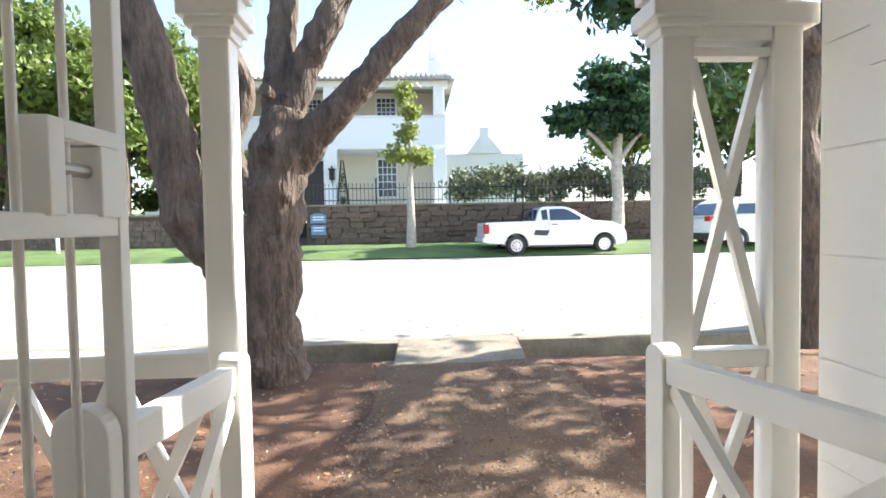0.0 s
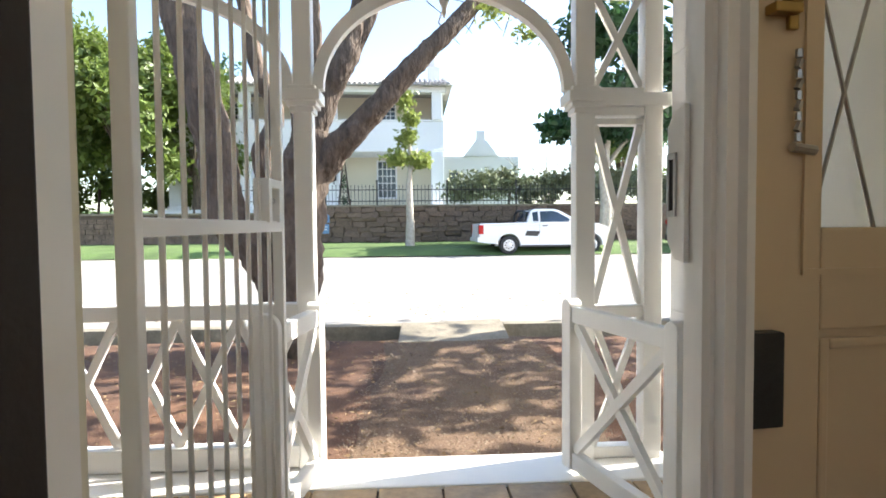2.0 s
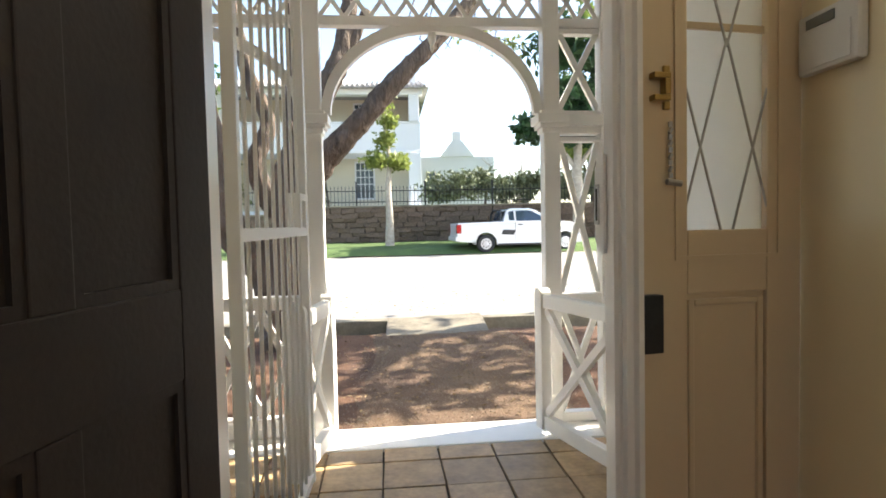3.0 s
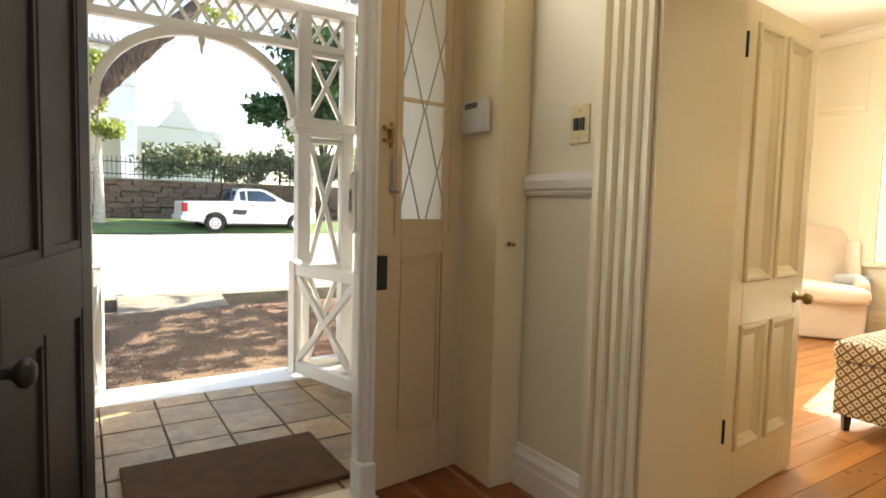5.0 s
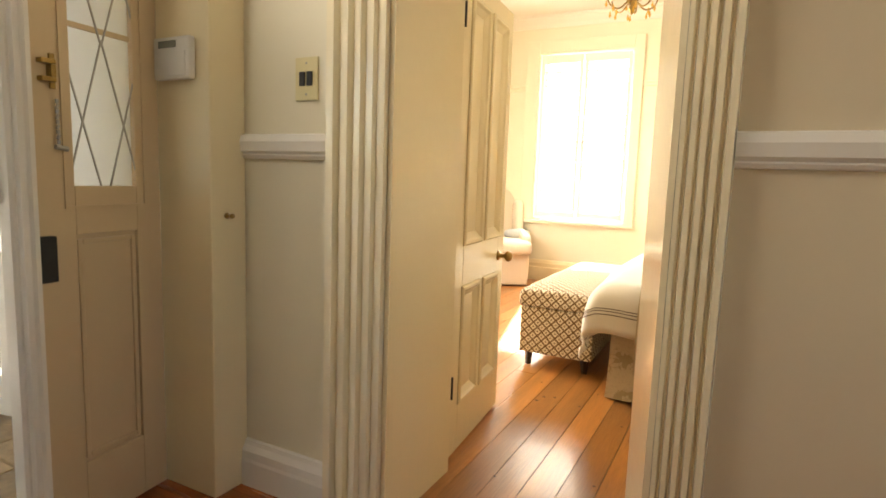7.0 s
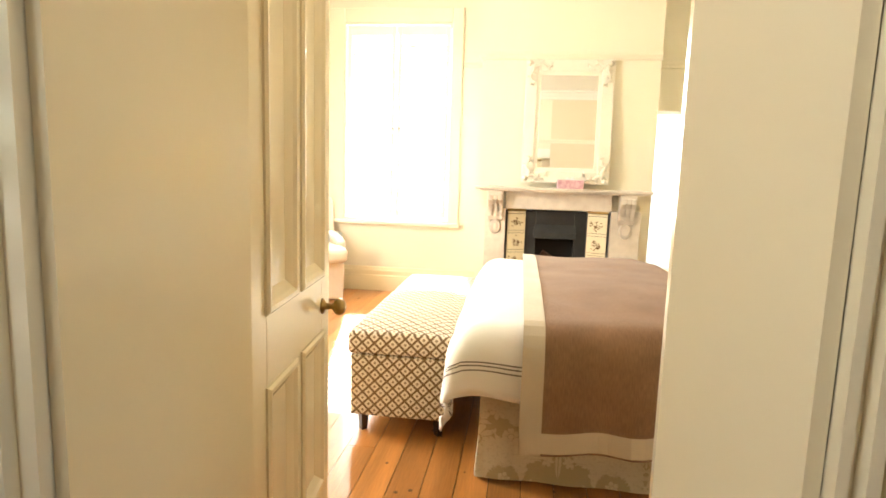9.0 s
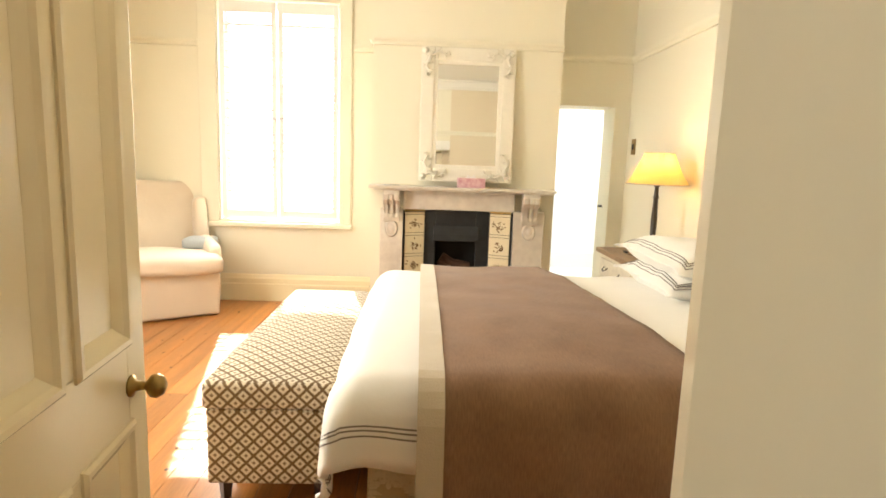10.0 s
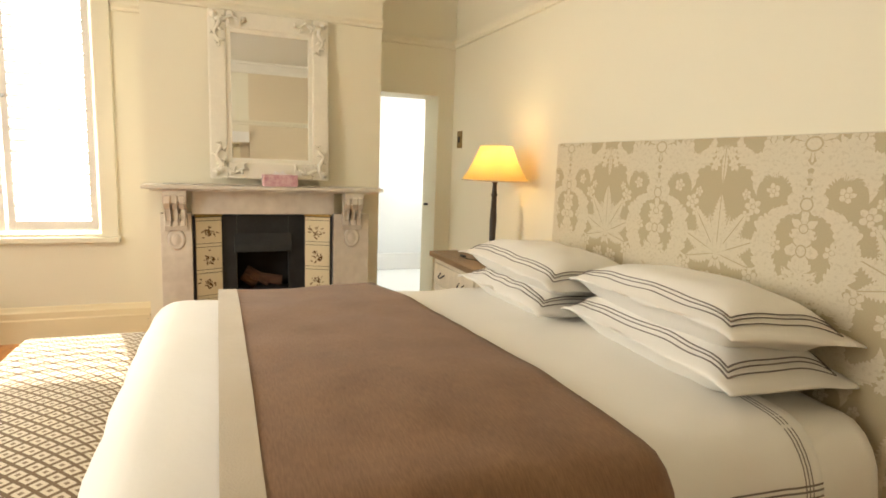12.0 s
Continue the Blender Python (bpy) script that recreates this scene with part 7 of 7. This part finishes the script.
for x in (-10.8, -7.9, -4.2, 0.33):
    part("column", boxes((x - 0.27, HY - 0.27, 0.95, x + 0.27, HY + 0.27, 3.62), (x - 0.33, HY - 0.33, 0.95, x + 0.33, HY + 0.33, 1.3)), M_HOUSE, hs, bevel=0.02)
    part("column", boxes((x - 0.22, HY - 0.22, 5.0, x + 0.22, HY + 0.22, 6.3)), M_HOUSE, hs, bevel=0.02)
part("eave_beam", boxes((-11.1, HY - 0.25, 6.15, 0.72, HY + 0.25, 6.4)), M_HOUSE, hs, bevel=0.02)
part("side_wall", boxes((0.35, HY + 0.3, 1.12, 0.6, 30, 6.4)), M_HOUSE, hs)
rb = prism(bmesh.new(), [(HY - 0.6, 6.40), (27.5, 7.6), (31, 6.4)], -11.4, 1.0, "x")
part("roof", rb, M_ROOF, hs, "low grey tiled roof")
tl = bmesh.new()
for k in range(56):
    x = -11.3 + 0.22 * k
    rod(tl, (x, HY - 0.64, 6.43), (x, 27.4, 7.63), 0.075, n=6)
part("roof_tiles", tl, M_ROOF, hs, "rows of half-round roof tiles")
part("chimney", lathe(boxes((0.0, 25.6, 6.6, 0.55, 26.15, 7.75)), [(0.2, 0.0), (0.3, 0.1), (0.3, 0.4), (0.15, 0.55)], 0.27, 25.87, 7.75, 14), M_HOUSE, hs)
def house_window(x0, x1, z0, z1, y=HB, nx=4, nz=5):
    w = part("window", boxes((x0 - 0.08, y - 0.06, z0 - 0.08, x0, y + 0.02, z1 + 0.08), (x1, y - 0.06, z0 - 0.08, x1 + 0.08, y + 0.02, z1 + 0.08), (x0, y - 0.06, z1, x1, y + 0.02, z1 + 0.08), (x0, y - 0.08, z0 - 0.08, x1, y + 0.02, z0)), M_HOUSE, hs)
    part("pane", boxes((x0, y - 0.02, z0, x1, y - 0.01, z1)), M_DARKPANE, w)
    bm = bmesh.new()
    for k in range(1, nx):
        x = x0 + (x1 - x0) * k / nx
        box(bm, x - 0.018, y - 0.05, z0, x + 0.018, y - 0.021, z1)
    for k in range(1, nz):
        z = z0 + (z1 - z0) * k / nz
        box(bm, x0, y - 0.048, z - 0.018, x1, y - 0.022, z + 0.018)
    part("glazing_bar", bm, M_HOUSE, w)
for x0, x1, z0, z1 in ((-9.05, -8.1, 1.75, 3.35), (-2.35, -1.55, 1.75, 3.4), (-2.35, -1.55, 5.15, 6.15), (-5.6, -4.85, 5.2, 6.1), (-9.0, -8.1, 5.2, 6.1)):
    house_window(x0, x1, z0, z1)
dd = part("door", boxes((-5.75, HB - 0.08, 1.12, -4.72, HB + 0.02, 3.38)), M_HOUSEDOOR, hs, "black panelled front door")
part("door_panel", boxes((-5.6, HB - 0.10, 1.3, -5.3, HB - 0.081, 2.2), (-5.15, HB - 0.10, 1.3, -4.85, HB - 0.081, 2.2), (-5.6, HB - 0.10, 2.35, -4.85, HB - 0.081, 3.2)), M_HOUSEDOOR, dd)
ln = part("lantern", boxes((-4.22, HY - 0.45, 2.35, -4.02, HY - 0.27, 2.75), (-4.26, HY - 0.49, 2.75, -3.98, HY - 0.26, 2.80)), M_IRON, hs, "black iron wall lantern", bevel=0.01)
part("finial", rod(rod(bmesh.new(), (-4.12, HY - 0.36, 2.2), (-4.12, HY - 0.36, 2.35), 0.02), (-4.12, HY - 0.36, 2.80), (-4.12, HY - 0.36, 2.95), 0.04, 0.01), M_IRON, ln)
tre = thing("garden_obelisk", "tall narrow timber plant obelisk with thin climber", "obelisk", pose(-3.62, 23.3, 1.12))
bm = bmesh.new()
for sx, sy in ((-1, -1), (1, -1), (1, 1), (-1, 1)):
    rod(bm, (0.25 * sx, 0.25 * sy, 0), (0.04 * sx, 0.04 * sy, 2.0), 0.022, n=6)
for k in range(6):
    w, z = 0.25 - 0.032 * k, 0.15 + 0.30 * k
    bar(bm, (-w, -w, z), (w, -w, z), 0.02, 0.02)
    bar(bm, (-w, w, z), (w, w, z), 0.02, 0.02)
part("frame", bm, M_DARKWOOD, tre)
leaf_cloud("climber", tre, [(0, 0, 0.4, 0.28, 0.25, 0.4), (0, 0, 1.2, 0.15, 0.15, 0.5)], 260, 0.06, M_LEAF_DARK, 71)
rear = thing("white_outbuilding", "low white garden building with tapering chimney behind the hedge", "outbuilding")
part("wall", boxes((0.7, 31.5, 0.9, 5.1, 36, 4.1)), M_HOUSE, rear, bevel=0.03)
part("gable", prism(bmesh.new(), [(1.9, 4.1), (3.9, 4.1), (3.2, 5.0), (2.6, 5.0)], 31.4, 32.0, "y"), M_HOUSE, rear)
part("chimney", boxes((2.66, 31.45, 5.0, 3.14, 32.0, 5.55)), M_HOUSE, rear, bevel=0.02)
rw = part("window", boxes((1.05, 31.44, 2.05, 1.65, 31.49, 3.25)), M_HOUSE_CREAM, rear)
part("pane", boxes((1.13, 31.42, 2.13, 1.57, 31.438, 3.17)), M_DARKPANE, rw)

# boundary wall, fence
WYF = 18.25
wall = thing("stone_wall", "low retaining wall of rough brown field stones", "stone wall", kind="structure")
part("core", boxes((-60, WYF + 0.06, -0.3, -4.35, WYF + 0.42, 1.0), (-3.95, WYF + 0.06, -0.3, 60, WYF + 0.42, 1.24)), M_MORTAR, wall)
part("coping", boxes((-60, WYF - 0.02, 1.0, -4.35, WYF + 0.46, 1.06), (-3.95, WYF - 0.02, 1.24, 60, WYF + 0.46, 1.30)), M_KERB, wall, bevel=0.01)
part("steps", boxes((-4.35, WYF + 0.3, -0.1, -3.95, WYF + 0.7, 0.25), (-4.35, WYF + 0.7, -0.1, -3.95, WYF + 1.1, 0.5), (-4.35, WYF + 1.1, -0.1, -3.95, WYF + 1.5, 0.75)), M_STONE, wall)
part("gate", boxes(*[(-4.33 + 0.07 * k, WYF + 0.28, 0.3, -4.31 + 0.07 * k, WYF + 0.30, 1.75) for k in range(6)], (-4.34, WYF + 0.27, 1.6, -3.94, WYF + 0.31, 1.64)), M_IRON, wall, "black iron garden gate")
sign = thing("street_sign", "two small blue plaques on the stone wall", "sign")
part("plaque", prism(bmesh.new(), [(-3.82, 0.72), (-3.32, 0.72), (-3.32, 0.96), (-3.45, 1.03), (-3.69, 1.03), (-3.82, 0.96)], WYF - 0.06, WYF - 0.03, "y"), M_BLUE, sign, bevel=0.01)
part("plaque", boxes((-3.80, WYF - 0.06, 0.35, -3.34, WYF - 0.03, 0.66)), M_BLUE, sign, bevel=0.01)
for z in (0.9, 0.82, 0.56, 0.47):
    part("lettering", boxes((-3.74, WYF - 0.064, z, -3.40, WYF - 0.0605, z + 0.03)), M_TRIM, sign, "white unreadable line of writing")
fence = thing("iron_fence", "black spiked iron fence on top of the stone wall", "fence")
F0, F1 = -6.5, 13.0
for z in (1.42, 1.80):
    part("rail", boxes((F0, WYF + 0.20, z, F1, WYF + 0.23, z + 0.028)), M_IRON, fence)
pick = mesh_of("picket", rod(rod(bmesh.new(), (0, 0, 0), (0, 0, 0.60), 0.009, n=5), (0, 0, 0.60), (0, 0, 0.67), 0.020, 0.002, n=5), M_IRON)
fpost = mesh_of("fence_post", boxes((-0.025, -0.025, 0, 0.025, 0.025, 0.80), (-0.035, -0.035, 0.80, 0.035, 0.035, 0.84)), M_IRON)
k = 0
while F0 + 0.125 * k < F1:
    x = F0 + 0.125 * k
    if not -4.4 < x < -3.9:
        if k % 19 == 0:
            piece("fence_post", fpost, fence, pose(x, WYF + 0.215, 1.30))
        else:
            piece("picket", pick, fence, pose(x, WYF + 0.215, 1.32))
    k += 1
lampp = thing("street_sign_post", "thin white steel pole with small bracket on the verge", "pole", pose(-10.9, 17.2, 0))
part("pole", rod(bmesh.new(), (0, 0, -0.1), (0, 0, 2.6), 0.05, n=10), M_TRIM, lampp)
part("bracket", boxes((-0.02, -0.02, 2.6, 0.10, 0.02, 2.75)), M_TRIM, lampp)

# ---- pieces: stones, tiles, boards ----
def stone_mesh(seed):
    rng = random.Random(seed)
    bm = boxes((-0.5, -0.5, -0.5, 0.5, 0.5, 0.5))
    for v in bm.verts:
        v.co += Vector((rng.uniform(-0.13, 0.08), rng.uniform(-0.25, 0.15), rng.uniform(-0.2, 0.16)))
    return mesh_of("stone", bm, M_STONE, bevel=0.12)
stones = [stone_mesh(k) for k in range(8)]
rng = random.Random(17)
far = bmesh.new()
for c in range(8):
    x = -26.0 + rng.uniform(0, 0.3)
    z = -0.12 + 0.168 * c
    while x < 18:
        w = rng.uniform(0.28, 0.62)
        top = z + 0.17
        if not (x + w > -4.38 and x < -3.92) and not (x < -4.1 and top > 1.02):
            if -4.2 < x < 7.5:
                piece("stone", stones[rng.randrange(8)], wall, pose(x + w / 2, WYF + 0.06, z + 0.085 + rng.uniform(-0.02, 0.02), 0, rng.uniform(-5, 5), 0) @ Matrix.Diagonal((w * 0.97, 0.14, 0.158, 1)))
            else:
                box(far, x + 0.01, WYF + rng.uniform(-0.02, 0.01), z + 0.008, x + w - 0.012, WYF + 0.1, z + 0.158)
        x += w
tagged(part("stones", far, M_STONE, wall), "more rough field stones", kind="stuff")

rng = random.Random(23)
tile_rows = []
y = 0.26
while y < 1.96:
    d = min(rng.choice((0.30, 0.305, 0.31)), 1.965 - y)
    if d < 0.08:
        break
    x = -3.15
    while x < 1.405:
        w = min(0.305, 1.415 - x)
        if w > 0.06:
            tile_rows.append((x + 0.003, y + 0.003, x + w - 0.003, y + d - 0.003))
        x += w
    y += d
for x0, y0, x1, y1 in tile_rows:
    bm = bmesh.new()
    box(bm, x0 + rng.uniform(0, 0.003), y0 + rng.uniform(0, 0.003), -0.03, x1 - rng.uniform(0, 0.003), y1 - rng.uniform(0, 0.003), -0.006 + rng.uniform(-0.003, 0.003))
    for v in bm.verts:
        v.co += Vector((rng.uniform(-0.003, 0.003), rng.uniform(-0.003, 0.003), 0))
    part("tile", bm, M_SLATE, porch_floor, bevel=0.005)

rng = random.Random(29)
def board(parent, mat, x0, y0, x1, y1):
    part("board", boxes((x0, y0, -0.011, x1, y1, rng.uniform(-0.0010, 0.0))), mat, parent)
y = YS
while y < YN:
    w = min(0.142, YN - y)
    cut = rng.uniform(2.6, 5.6)
    board(floor_bed, M_PINE, XW + (0.0 if not DY0 < y < DY1 else 0.165), y + 0.0018, cut - 0.001, y + w - 0.0018) if DY0 - 0.1 < y < DY1 + 0.05 else board(floor_bed, M_PINE, XB, y + 0.0018, cut - 0.001, y + w - 0.0018)
    board(floor_bed, M_PINE, cut + 0.001, y + 0.0018, XF, y + w - 0.0018)
    y += 0.142
x = -1.25
while x < XW:
    w = min(0.142, XW - x)
    cut = rng.uniform(-3.0, -0.4)
    board(floor_hall, M_PINE_HALL, x + 0.0012, -4.2, x + w - 0.0012, cut - 0.001)
    board(floor_hall, M_PINE_HALL, x + 0.0012, cut + 0.001, x + w - 0.0012, 0.029 if x + w < 0.62 else 0.236)
    x += 0.142
# knots in the pine
M_KNOT = material("pine_knot", (0.07, 0.025, 0.008), 0.4, vary=0.4, bump=0)
kn = bmesh.new()
for k in range(150):
    x, y, r = rng.uniform(XB, XF), rng.uniform(-2.4, YN), rng.uniform(0.006, 0.013)
    lathe(kn, [(r, 0.0), (r * 0.9, 0.0006)], x, y, 0.0001, 8)
tagged(part("board_knots", kn, M_KNOT, floor_bed), "dark knots and nail holes", kind="stuff")

# ---- things across the street take their places on the slope ----
for spot, tree in (((-1.27, TY, -0.25), jac), (None, shade), (None, slim), (None, dark), (None, hedge), (None, shrubs), (None, bare), (None, tre), (None, lampp), ((-5, 24, 0.9), hs), ((2.9, 31.5, 0.9), rear),
                   ((0, 18.25, -0.1), wall), ((0, 18.25, -0.1), sign), ((0, 18.25, -0.1), fence)):
    stand(tree, spot)
for parked in (pk, suv):
    stand(parked, None, 1.0)
for tree in garden_trees:
    stand(tree)
